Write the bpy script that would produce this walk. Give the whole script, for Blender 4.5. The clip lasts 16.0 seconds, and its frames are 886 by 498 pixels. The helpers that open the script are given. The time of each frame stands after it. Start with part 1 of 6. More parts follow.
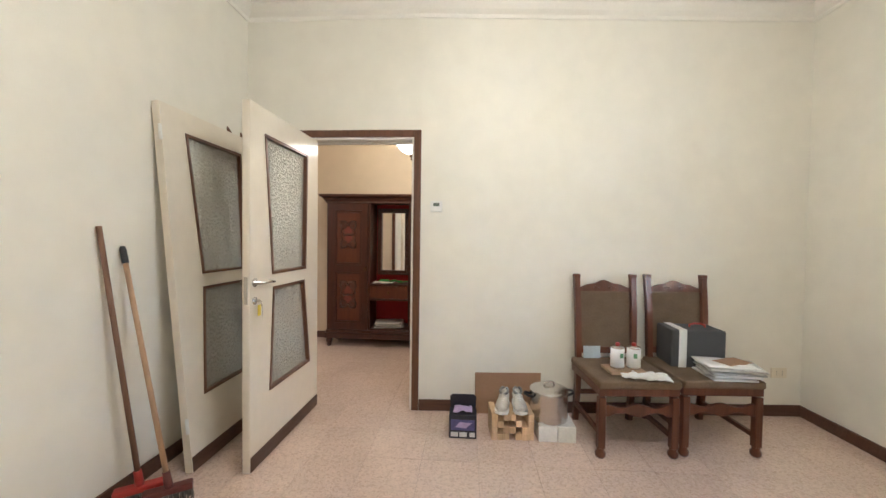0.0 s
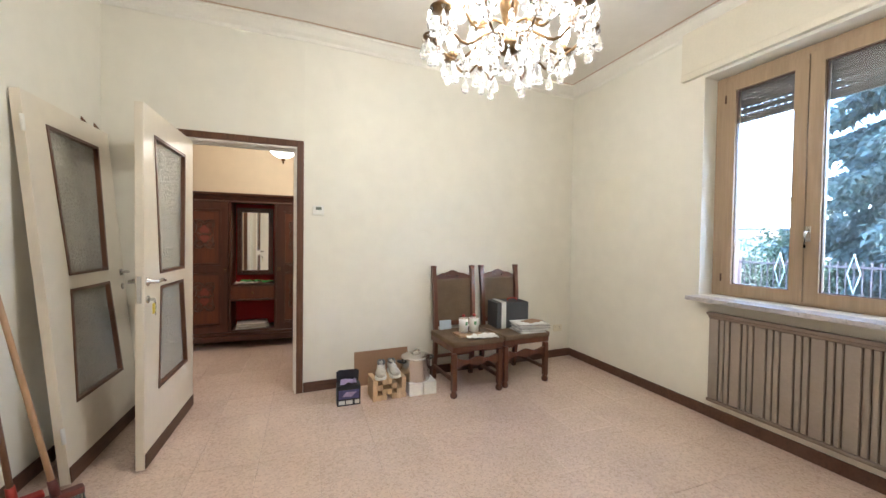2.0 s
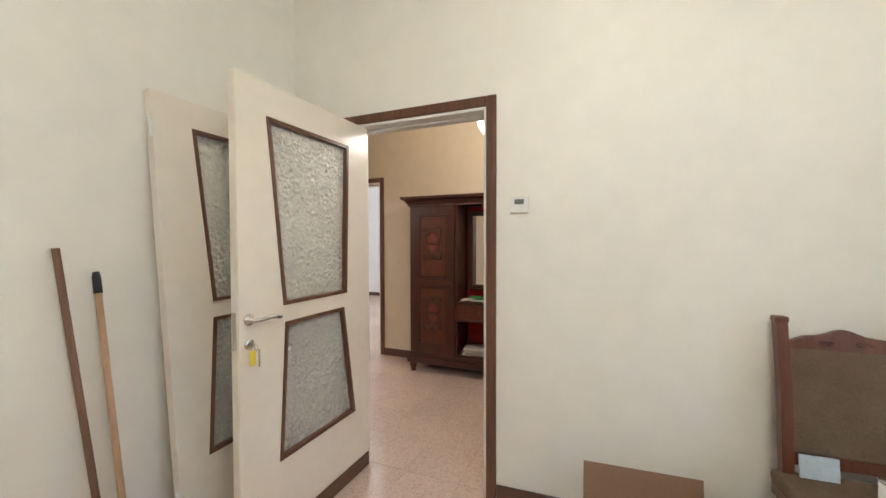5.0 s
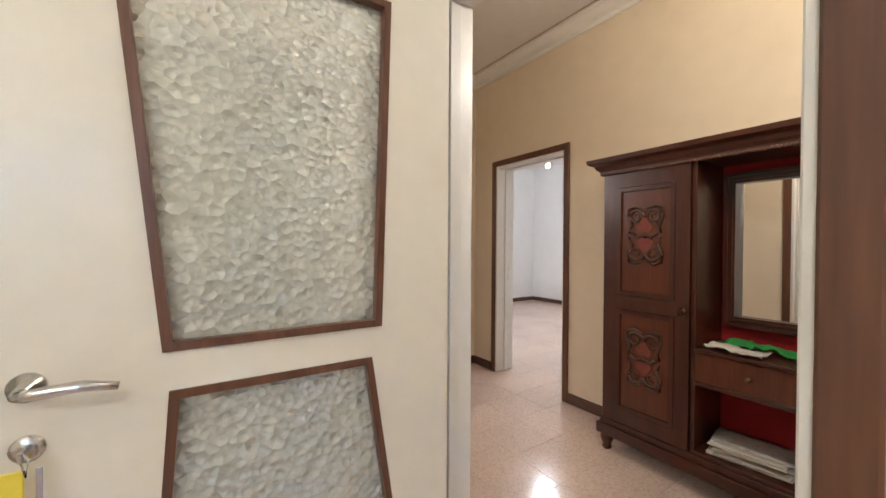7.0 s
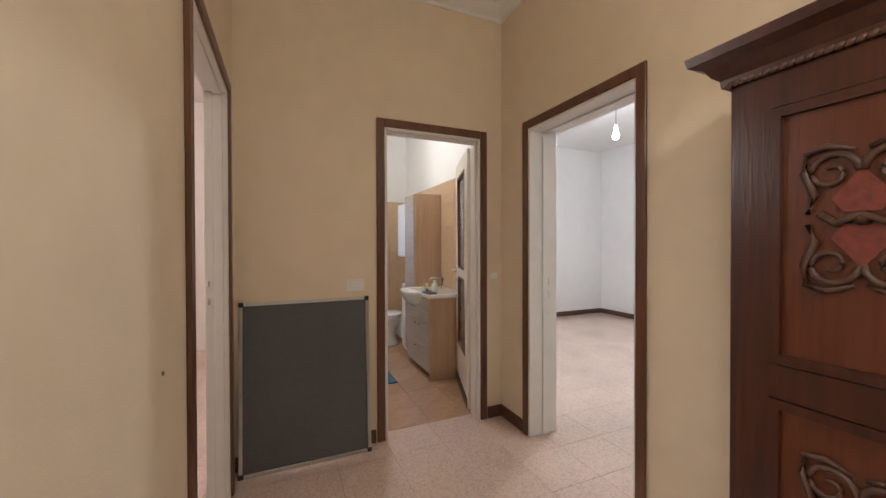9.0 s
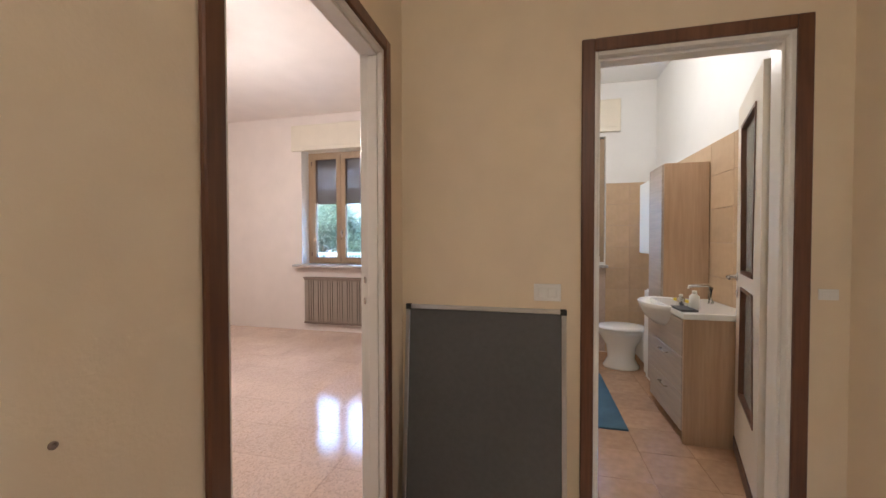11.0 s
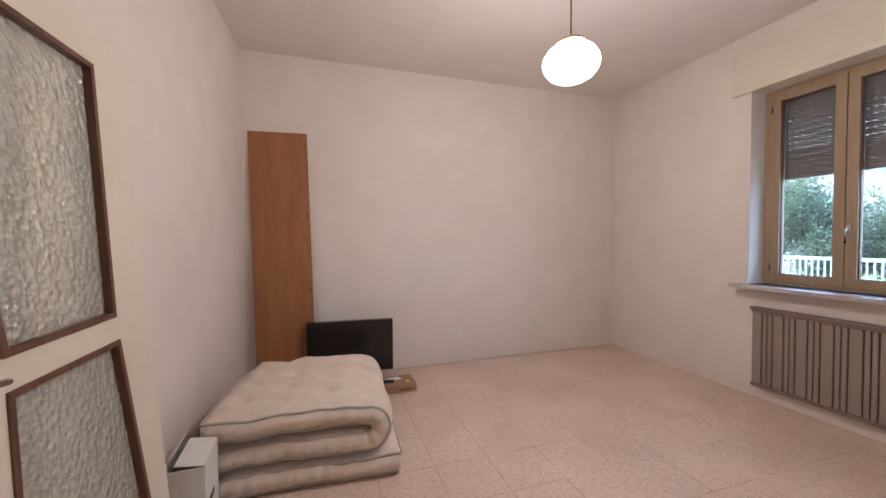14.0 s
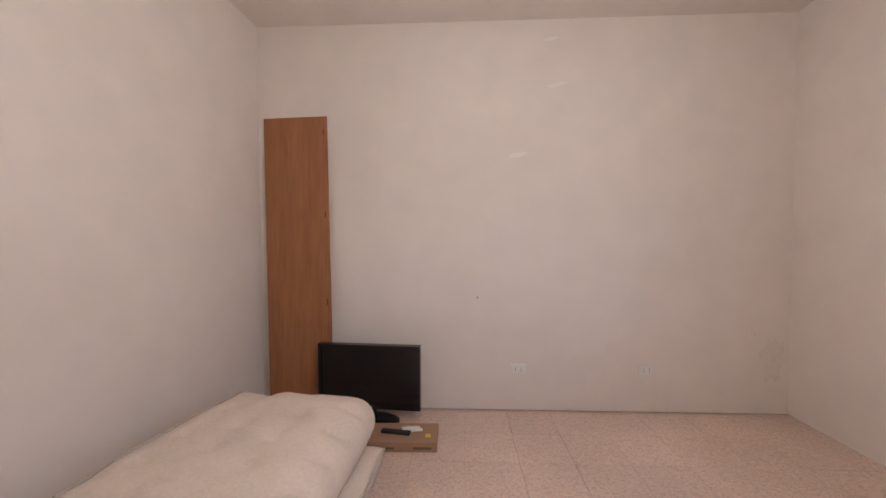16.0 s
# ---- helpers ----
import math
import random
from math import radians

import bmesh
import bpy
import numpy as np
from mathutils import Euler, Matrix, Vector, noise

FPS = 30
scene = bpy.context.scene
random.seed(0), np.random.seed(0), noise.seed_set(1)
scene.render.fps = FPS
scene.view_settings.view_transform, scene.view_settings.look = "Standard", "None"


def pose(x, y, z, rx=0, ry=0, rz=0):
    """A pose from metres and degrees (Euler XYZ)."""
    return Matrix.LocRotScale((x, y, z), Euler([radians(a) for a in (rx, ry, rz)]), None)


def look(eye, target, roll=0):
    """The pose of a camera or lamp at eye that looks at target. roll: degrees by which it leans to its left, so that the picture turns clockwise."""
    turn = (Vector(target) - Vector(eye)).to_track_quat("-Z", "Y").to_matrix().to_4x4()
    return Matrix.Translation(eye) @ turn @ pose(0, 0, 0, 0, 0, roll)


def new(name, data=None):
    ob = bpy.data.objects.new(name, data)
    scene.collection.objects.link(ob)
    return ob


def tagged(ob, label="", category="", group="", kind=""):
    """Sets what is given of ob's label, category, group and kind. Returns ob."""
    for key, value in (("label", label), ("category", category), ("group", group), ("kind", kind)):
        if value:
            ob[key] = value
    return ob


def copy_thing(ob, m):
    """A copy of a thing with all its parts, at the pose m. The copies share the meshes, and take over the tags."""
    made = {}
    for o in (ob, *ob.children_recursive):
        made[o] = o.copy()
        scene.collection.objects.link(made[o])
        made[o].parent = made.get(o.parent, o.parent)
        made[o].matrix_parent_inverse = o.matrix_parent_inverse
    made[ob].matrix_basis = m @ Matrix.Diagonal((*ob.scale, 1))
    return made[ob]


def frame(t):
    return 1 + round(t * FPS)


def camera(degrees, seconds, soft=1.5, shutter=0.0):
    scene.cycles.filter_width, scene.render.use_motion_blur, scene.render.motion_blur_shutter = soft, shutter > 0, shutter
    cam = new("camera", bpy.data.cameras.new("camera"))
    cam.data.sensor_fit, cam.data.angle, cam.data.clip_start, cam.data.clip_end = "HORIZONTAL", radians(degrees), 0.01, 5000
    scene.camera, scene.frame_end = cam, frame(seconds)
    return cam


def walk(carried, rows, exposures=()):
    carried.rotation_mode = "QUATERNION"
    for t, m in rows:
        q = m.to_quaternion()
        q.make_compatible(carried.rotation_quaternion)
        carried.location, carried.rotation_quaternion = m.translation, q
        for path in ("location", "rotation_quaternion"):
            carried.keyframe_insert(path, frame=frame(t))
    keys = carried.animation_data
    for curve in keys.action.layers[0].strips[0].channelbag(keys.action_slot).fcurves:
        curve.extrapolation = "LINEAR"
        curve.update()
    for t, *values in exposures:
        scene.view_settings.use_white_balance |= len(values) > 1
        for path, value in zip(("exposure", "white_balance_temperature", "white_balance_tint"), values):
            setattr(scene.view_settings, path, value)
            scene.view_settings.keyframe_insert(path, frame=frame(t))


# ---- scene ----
cam = camera(100.3, 16.0)
PATH = [
    (0, (0.19, 0.024, 1.307), (0.057, 2.019, 1.254), 0.8),
    (0.5, (0.104, -0.227, 1.282), (0.225, 1.769, 1.236), 0.8),
    (1, (0.025, -0.415, 1.298), (0.454, 1.538, 1.255), 0.7),
    (1.5, (-0.078, -0.489, 1.299), (0.534, 1.414, 1.253), 0.8),
    (2, (-0.141, -0.53, 1.304), (0.55, 1.346, 1.261), 0.8),
    (2.5, (-0.091, -0.491, 1.306), (0.614, 1.38, 1.259), 0.7),
    (3, (0.1, -0.357, 1.29), (0.749, 1.534, 1.249), 0.5),
    (3.5, (0.21, -0.113, 1.329), (0.653, 1.837, 1.292), 0.5),
    (4, (0.316, 0.173, 1.383), (0.359, 2.172, 1.341), 0.5),
    (4.5, (0.354, 0.528, 1.404), (-0.011, 2.493, 1.35), 0.4),
    (5, (0.313, 0.915, 1.37), (-0.454, 2.761, 1.325), -0.1),
    (5.2, (0.299, 1.073, 1.358), (-0.612, 2.853, 1.319), 0.0),
    (7.3, (-0.219, 2.382, 1.279), (-1.934, 3.409, 1.257), 0.1),
    (7.5, (-0.297, 2.497, 1.275), (-2.038, 3.481, 1.255), 0.0),
    (8, (-0.499, 2.768, 1.285), (-2.255, 3.726, 1.265), 0.0),
    (8.2, (-0.578, 2.861, 1.286), (-2.328, 3.829, 1.272), 0.1),
    (10.3, (-1.252, 3.539, 1.306), (-3.251, 3.597, 1.256), -0.6),
    (10.5, (-1.313, 3.542, 1.309), (-3.311, 3.471, 1.255), -0.5),
    (11, (-1.552, 3.577, 1.264), (-3.495, 3.105, 1.223), -0.1),
    (11.5, (-1.779, 3.537, 1.263), (-3.555, 2.618, 1.206), -0.5),
    (12, (-2.014, 3.407, 1.249), (-3.556, 2.136, 1.196), -0.9),
    (12.5, (-2.228, 3.264, 1.243), (-3.505, 1.725, 1.197), -0.9),
    (13, (-2.474, 3.06, 1.266), (-3.416, 1.296, 1.216), -0.5),
    (13.5, (-2.636, 2.803, 1.287), (-3.349, 0.935, 1.245), -0.3),
    (14, (-2.796, 2.557, 1.337), (-3.406, 0.653, 1.282), -0.3),
    (14.5, (-2.951, 2.284, 1.344), (-3.498, 0.361, 1.291), -0.5),
    (15, (-3.161, 2.052, 1.351), (-3.583, 0.097, 1.301), -0.4),
    (15.5, (-3.477, 1.894, 1.443), (-3.661, -0.095, 1.341), -0.2),
    (16, (-3.696, 1.728, 1.376), (-3.609, -0.269, 1.312), -0.2),
]
walk(cam, [(t, look(eye, target, roll)) for t, eye, target, roll in PATH],
     exposures=((0.0, 4.68, 5750, 10), (2.0, 4.68, 5750, 10), (3.4, 4.54, 5750, 10), (5.0, 4.56, 5750, 10), (7.5, 4.72, 5750, 10), (8.2, 4.62, 5750, 10), (10.5, 4.66, 5750, 10), (12.3, 4.78, 5750, 10), (13.3, 4.2, 5750, 10), (16.0, 4.16, 5750, 10)))

# ---- light ----
world = bpy.data.worlds.new("sky")
scene.world = world
world.use_nodes = True
sky = world.node_tree.nodes.new("ShaderNodeTexSky")
sky.sky_type = "NISHITA"
sky.sun_disc = False
sky.sun_elevation = radians(38)
sky.sun_rotation = radians(180)
sky.dust_density = 1.5
world.node_tree.links.new(sky.outputs[0], world.node_tree.nodes["Background"].inputs[0])
world.node_tree.nodes["Background"].inputs[1].default_value = 0.15


def lamp(name, kind, m, power, colour, size=0.1, angle=0.0):
    data = bpy.data.lights.new(name, kind)
    data.energy, data.color = power, colour
    if kind == "SUN":
        data.angle = angle
    else:
        data.shadow_soft_size = size
    ob = new(name, data)
    ob.matrix_world = m
    return ob


WARM = (1.0, 0.93, 0.84)
lamp("sun", "SUN", pose(0, 0, 8, 52, 0, 0), 1.2, (1.0, 0.97, 0.93), angle=radians(15))
lamp("chandelier_light", "POINT", pose(0.67, 0.89, 2.27), 2.5, WARM, 0.11)
lamp("hall_light", "POINT", pose(-0.375, 3.65, 2.27), 1.1, (1.0, 0.87, 0.70), 0.09)
lamp("globe_light", "POINT", pose(-4.027, 0.908, 2.245), 2.85, (1.0, 0.86, 0.735), 0.09)
lamp("spare_room_light", "POINT", pose(-3.70, 6.42, 2.43), 3.1, (1.0, 0.96, 0.93), 0.05)
lamp("bathroom_light", "POINT", pose(-4.6, 4.0, 2.6), 1.15, (1.0, 0.90, 0.78), 0.1)

# ---- materials ----


def material(name, colour, rough=0.5, metal=0.0, vary=0.08, scale=6.0, grain=60.0, bump=0.0, bump_scale=80.0,
             coat=0.0, emit=0.0, spec=0.5, tint=None, stretch=(1, 1, 1), random_tint=0.0):
    """A surface with broad and fine variation of its colour and a fine relief."""
    m = bpy.data.materials.new(name)
    m.use_nodes = True
    nt = m.node_tree
    p = nt.nodes["Principled BSDF"]
    p.inputs["Roughness"].default_value = rough
    p.inputs["Metallic"].default_value = metal
    p.inputs["Coat Weight"].default_value = coat
    p.inputs["Specular IOR Level"].default_value = spec
    co = nt.nodes.new("ShaderNodeTexCoord")
    mp = nt.nodes.new("ShaderNodeMapping")
    mp.inputs["Scale"].default_value = stretch
    nt.links.new(co.outputs["Object"], mp.inputs[0])
    broad = nt.nodes.new("ShaderNodeTexNoise")
    broad.inputs["Scale"].default_value, broad.inputs["Detail"].default_value = scale, 3
    fine = nt.nodes.new("ShaderNodeTexNoise")
    fine.inputs["Scale"].default_value, fine.inputs["Detail"].default_value = grain, 4
    nt.links.new(mp.outputs[0], broad.inputs[0])
    nt.links.new(mp.outputs[0], fine.inputs[0])
    both = nt.nodes.new("ShaderNodeMath")
    both.operation = "ADD"
    nt.links.new(broad.outputs[0], both.inputs[0])
    nt.links.new(fine.outputs[0], both.inputs[1])
    ramp = nt.nodes.new("ShaderNodeValToRGB")
    dark = tint or tuple(c * (1 - 2.2 * vary) for c in colour)
    light = tuple(min(1, c * (1 + vary)) for c in colour)
    ramp.color_ramp.elements[0].position, ramp.color_ramp.elements[0].color = 0.30, (*dark, 1)
    ramp.color_ramp.elements[1].position, ramp.color_ramp.elements[1].color = 0.72, (*light, 1)
    half = nt.nodes.new("ShaderNodeMath")
    half.operation = "MULTIPLY"
    half.inputs[1].default_value = 0.5
    nt.links.new(both.outputs[0], half.inputs[0])
    nt.links.new(half.outputs[0], ramp.inputs[0])
    last = ramp.outputs[0]
    if random_tint:
        info = nt.nodes.new("ShaderNodeObjectInfo")
        rng = nt.nodes.new("ShaderNodeMapRange")
        rng.inputs[3].default_value, rng.inputs[4].default_value = 1 - random_tint, 1 + random_tint
        hsv = nt.nodes.new("ShaderNodeHueSaturation")
        nt.links.new(info.outputs["Random"], rng.inputs[0])
        nt.links.new(rng.outputs[0], hsv.inputs["Value"])
        nt.links.new(last, hsv.inputs["Color"])
        last = hsv.outputs[0]
    nt.links.new(last, p.inputs["Base Color"])
    if emit:
        nt.links.new(last, p.inputs["Emission Color"])
        p.inputs["Emission Strength"].default_value = emit
    if bump:
        bn = nt.nodes.new("ShaderNodeTexNoise")
        bn.inputs["Scale"].default_value, bn.inputs["Detail"].default_value = bump_scale, 3
        nt.links.new(mp.outputs[0], bn.inputs[0])
        b = nt.nodes.new("ShaderNodeBump")
        b.inputs["Strength"].default_value, b.inputs["Distance"].default_value = bump, 0.004
        nt.links.new(bn.outputs[0], b.inputs["Height"])
        nt.links.new(b.outputs[0], p.inputs["Normal"])
    return m


def wood(name, colour, dark, rough=0.35, along=2, scale=10.0, coat=0.0):
    """Wood with streaks along one axis."""
    stretch = [14.0, 14.0, 14.0]
    stretch[along] = 0.9
    return material(name, colour, rough, vary=0.12, scale=scale * 0.12, grain=scale * 0.5, bump=0.12, bump_scale=scale,
                    coat=coat, tint=dark, stretch=tuple(stretch))


def clear_glass(name, tint=(1, 1, 1), rough=0.0, ior=1.45, pebble=0.0, pebble_scale=40.0):
    m = bpy.data.materials.new(name)
    m.use_nodes = True
    nt = m.node_tree
    p = nt.nodes["Principled BSDF"]
    p.inputs["Base Color"].default_value = (*tint, 1)
    p.inputs["Transmission Weight"].default_value = 1.0
    p.inputs["Roughness"].default_value = rough
    p.inputs["IOR"].default_value = ior
    if pebble:
        co = nt.nodes.new("ShaderNodeTexCoord")
        v = nt.nodes.new("ShaderNodeTexVoronoi")
        v.feature = "F1"
        v.inputs["Scale"].default_value = pebble_scale
        b = nt.nodes.new("ShaderNodeBump")
        b.inputs["Strength"].default_value, b.inputs["Distance"].default_value = pebble, 0.02
        nt.links.new(co.outputs["Object"], v.inputs["Vector"])
        nt.links.new(v.outputs["Distance"], b.inputs["Height"])
        nt.links.new(b.outputs[0], p.inputs["Normal"])
    return m


def terrazzo(name, ground, chips, scale=55.0, rough=0.22):
    """Polished tile of small stone chips in a paler ground."""
    m = bpy.data.materials.new(name)
    m.use_nodes = True
    nt = m.node_tree
    p = nt.nodes["Principled BSDF"]
    geo = nt.nodes.new("ShaderNodeNewGeometry")
    warp = nt.nodes.new("ShaderNodeTexNoise")
    warp.inputs["Scale"].default_value = 30.0
    add = nt.nodes.new("ShaderNodeMixRGB")
    add.blend_type, add.inputs[0].default_value = "ADD", 0.03
    nt.links.new(geo.outputs["Position"], warp.inputs["Vector"])
    nt.links.new(geo.outputs["Position"], add.inputs[1])
    nt.links.new(warp.outputs["Color"], add.inputs[2])
    v = nt.nodes.new("ShaderNodeTexVoronoi")
    v.inputs["Scale"].default_value = scale
    nt.links.new(add.outputs[0], v.inputs["Vector"])
    sep = nt.nodes.new("ShaderNodeSeparateColor")
    nt.links.new(v.outputs["Color"], sep.inputs[0])
    ramp = nt.nodes.new("ShaderNodeValToRGB")
    e = ramp.color_ramp.elements
    e[0].position, e[0].color = 0.0, (*chips, 1)
    e[1].position, e[1].color = 1.0, (*[min(1, c * 1.12) for c in ground], 1)
    mid = e.new(0.35)
    mid.color = (*ground, 1)
    nt.links.new(sep.outputs[0], ramp.inputs[0])
    cloud = nt.nodes.new("ShaderNodeTexNoise")
    cloud.inputs["Scale"].default_value, cloud.inputs["Detail"].default_value = 1.7, 4
    nt.links.new(geo.outputs["Position"], cloud.inputs["Vector"])
    info = nt.nodes.new("ShaderNodeObjectInfo")
    r1 = nt.nodes.new("ShaderNodeMapRange")
    r1.inputs[3].default_value, r1.inputs[4].default_value = 0.97, 1.03
    nt.links.new(info.outputs["Random"], r1.inputs[0])
    r2 = nt.nodes.new("ShaderNodeMapRange")
    r2.inputs[1].default_value, r2.inputs[2].default_value = 0.3, 0.7
    r2.inputs[3].default_value, r2.inputs[4].default_value = 0.9, 1.06
    nt.links.new(cloud.outputs[0], r2.inputs[0])
    mul = nt.nodes.new("ShaderNodeMath")
    mul.operation = "MULTIPLY"
    nt.links.new(r1.outputs[0], mul.inputs[0])
    nt.links.new(r2.outputs[0], mul.inputs[1])
    hsv = nt.nodes.new("ShaderNodeHueSaturation")
    nt.links.new(ramp.outputs[0], hsv.inputs["Color"])
    nt.links.new(mul.outputs[0], hsv.inputs["Value"])
    nt.links.new(hsv.outputs[0], p.inputs["Base Color"])
    rr = nt.nodes.new("ShaderNodeMapRange")
    rr.inputs[1].default_value, rr.inputs[2].default_value = 0.3, 0.7
    rr.inputs[3].default_value, rr.inputs[4].default_value = rough * 0.92, rough * 1.12
    nt.links.new(cloud.outputs[0], rr.inputs[0])
    nt.links.new(rr.outputs[0], p.inputs["Roughness"])
    p.inputs["Specular IOR Level"].default_value = 0.75
    return m


M_CREAM = material("cream_wall_paint", (0.81, 0.775, 0.685), 0.85, vary=0.03, scale=0.8, grain=7, bump=0.12, bump_scale=140)
M_OCHRE = material("ochre_wall_paint", (0.76, 0.64, 0.472), 0.85, vary=0.03, scale=0.8, grain=7, bump=0.12, bump_scale=140)
M_ROSE = material("off_white_rose_wall_paint", (0.80, 0.725, 0.67), 0.85, vary=0.034, scale=0.9, grain=4.0, bump=0.22, bump_scale=120)
M_WHITE = material("white_wall_paint", (0.80, 0.79, 0.77), 0.85, vary=0.02, scale=0.9, grain=6, bump=0.1, bump_scale=140)
M_CEIL = material("ceiling_paint", (0.74, 0.70, 0.64), 0.9, vary=0.03, scale=1.2, grain=9, bump=0.1, bump_scale=160)
M_CORNICE = material("cornice_plaster", (0.82, 0.79, 0.72), 0.8, vary=0.02)
M_LINE = material("rose_brown_line_paint", (0.50, 0.36, 0.27), 0.7, vary=0.06)
M_TRIM = wood("brown_stained_trim_wood", (0.155, 0.066, 0.034), (0.075, 0.030, 0.016), 0.38)
M_BASE = wood("brown_baseboard_wood", (0.12, 0.055, 0.034), (0.06, 0.027, 0.017), 0.42, along=0)
M_LEAF = material("cream_door_enamel", (0.77, 0.70, 0.585), 0.28, vary=0.03, scale=2, grain=14, bump=0.05, bump_scale=30)
M_JAMB = material("white_jamb_enamel", (0.78, 0.75, 0.70), 0.3, vary=0.03, scale=2, grain=14, bump=0.05, bump_scale=30)
M_PEBBLE = clear_glass("pebbled_glass", (0.90, 0.88, 0.80), 0.13, 1.45, 0.62, 50.0)
M_PEBBLE.node_tree.nodes["Principled BSDF"].inputs["Transmission Weight"].default_value = 0.72
M_GLASS = clear_glass("window_glass", (0.86, 0.93, 1.0), 0.0, 1.45)
M_GLASS.node_tree.nodes["Principled BSDF"].inputs["Transmission Weight"].default_value = 0.975  # slight bluish diffuse part imitates the glare haze over the view
M_WINWOOD = wood("light_brown_window_wood", (0.37, 0.265, 0.17), (0.30, 0.21, 0.13), 0.4, scale=14)
M_SHUTTER = material("dark_brown_shutter_plastic", (0.085, 0.06, 0.048), 0.65, vary=0.08)
M_SILL = terrazzo("grey_sill_marble", (0.47, 0.44, 0.43), (0.33, 0.31, 0.31), 90, 0.3)
M_BOXPAINT = material("cream_roller_box_paint", (0.74, 0.68, 0.56), 0.5, vary=0.03, bump=0.04)
M_TILE = terrazzo("beige_rose_chip_tile", (0.67, 0.52, 0.43), (0.585, 0.435, 0.35), 105, 0.13)
M_GROUT = material("beige_grout", (0.52, 0.41, 0.34), 0.9, vary=0.1)
M_METAL = material("brushed_nickel", (0.62, 0.60, 0.57), 0.25, 1.0, vary=0.03)

# ---- building helpers ----


def bm_box(bm, x0, y0, z0, x1, y1, z1, bevel=0.0, seg=1, m=None):
    """A box, its edges rounded by bevel, added to bm."""
    b = bmesh.new()
    bmesh.ops.create_cube(b, size=1)
    bmesh.ops.scale(b, vec=(abs(x1 - x0), abs(y1 - y0), abs(z1 - z0)), verts=b.verts)
    if bevel:
        bmesh.ops.bevel(b, geom=b.edges[:], offset=bevel, segments=seg, profile=0.6, affect="EDGES")
    bmesh.ops.translate(b, vec=((x0 + x1) / 2, (y0 + y1) / 2, (z0 + z1) / 2), verts=b.verts)
    return bm_add(bm, b, m)


def bm_add(bm, b, m=None):
    if m is not None:
        b.transform(m)
    me = bpy.data.meshes.new("temporary")
    b.to_mesh(me)
    b.free()
    bm.from_mesh(me)
    bpy.data.meshes.remove(me)
    return bm


def box(x0, y0, z0, x1, y1, z1, bevel=0.0, seg=1):
    return bm_box(bmesh.new(), x0, y0, z0, x1, y1, z1, bevel, seg)


def bm_lathe(bm, profile, steps=20, m=None):
    """A turned body: profile is a list of (radius, height)."""
    b = bmesh.new()
    rings = []
    for r, z in profile:
        rings.append([b.verts.new((r * math.cos(2 * math.pi * i / steps), r * math.sin(2 * math.pi * i / steps), z)) for i in range(steps)])
    for lo, hi in zip(rings, rings[1:]):
        for i in range(steps):
            b.faces.new((lo[i], lo[(i + 1) % steps], hi[(i + 1) % steps], hi[i]))
    if profile[0][0] > 1e-5:
        b.faces.new(rings[0][::-1])
    if profile[-1][0] > 1e-5:
        b.faces.new(rings[-1])
    bmesh.ops.remove_doubles(b, verts=b.verts, dist=1e-6)
    for f in b.faces:
        f.smooth = True
    return bm_add(bm, b, m)


def lathe(profile, steps=20, m=None):
    return bm_lathe(bmesh.new(), profile, steps, m)


def bm_tube(bm, points, r, steps=8, ends=True):
    """A round bar along points; r is a radius or one for each point."""
    pts = [Vector(p) for p in points]
    radii = r if isinstance(r, (list, tuple)) else [r] * len(pts)
    rings = []
    for i, p in enumerate(pts):
        t = (pts[min(i + 1, len(pts) - 1)] - pts[max(i - 1, 0)]).normalized()
        q = t.to_track_quat("Z", "Y")
        rings.append([bm.verts.new(p + q @ Vector((radii[i] * math.cos(2 * math.pi * k / steps), radii[i] * math.sin(2 * math.pi * k / steps), 0))) for k in range(steps)])
    for lo, hi in zip(rings, rings[1:]):
        for k in range(steps):
            f = bm.faces.new((lo[k], lo[(k + 1) % steps], hi[(k + 1) % steps], hi[k]))
            f.smooth = True
    if ends:
        bm.faces.new(rings[0][::-1])
        bm.faces.new(rings[-1])
    return bm


def tube(points, r, steps=8):
    return bm_tube(bmesh.new(), points, r, steps)


def bm_prism(bm, outline, depth, m=None, bevel=0.0):
    """An outline of (x, z) points, thick in y from 0 to depth."""
    b = bmesh.new()
    front = [b.verts.new((x, 0, z)) for x, z in outline]
    f = b.faces.new(front)
    got = bmesh.ops.extrude_face_region(b, geom=[f])
    bmesh.ops.translate(b, vec=(0, depth, 0), verts=[v for v in got["geom"] if isinstance(v, bmesh.types.BMVert)])
    bmesh.ops.recalc_face_normals(b, faces=b.faces)
    if bevel:
        bmesh.ops.bevel(b, geom=b.edges[:], offset=bevel, segments=1, affect="EDGES")
    return bm_add(bm, b, m)


def prism(outline, depth, m=None, bevel=0.0):
    return bm_prism(bmesh.new(), outline, depth, m, bevel)


def mesh_of(name, bm, *mats):
    bmesh.ops.recalc_face_normals(bm, faces=bm.faces)
    me = bpy.data.meshes.new(name)
    bm.to_mesh(me)
    bm.free()
    for m in mats:
        me.materials.append(m)
    return me


def part(name, bm, mat, parent=None, label=""):
    """Links a bmesh as one mesh object under a thing or a part."""
    ob = new(name, mesh_of(name, bm, mat))
    ob.parent = parent
    return tagged(ob, label)


def thing(name, label, category, m=None, group="", kind=""):
    """An empty that carries the parts of one thing."""
    ob = new(name)
    ob.empty_display_size = 0.1
    if m is not None:
        ob.matrix_world = m
    return tagged(ob, label, category, group, kind)


def setting(name, bm, mat, label, category, parent=None):
    return tagged(part(name, bm, mat, parent), label, category, kind="structure")


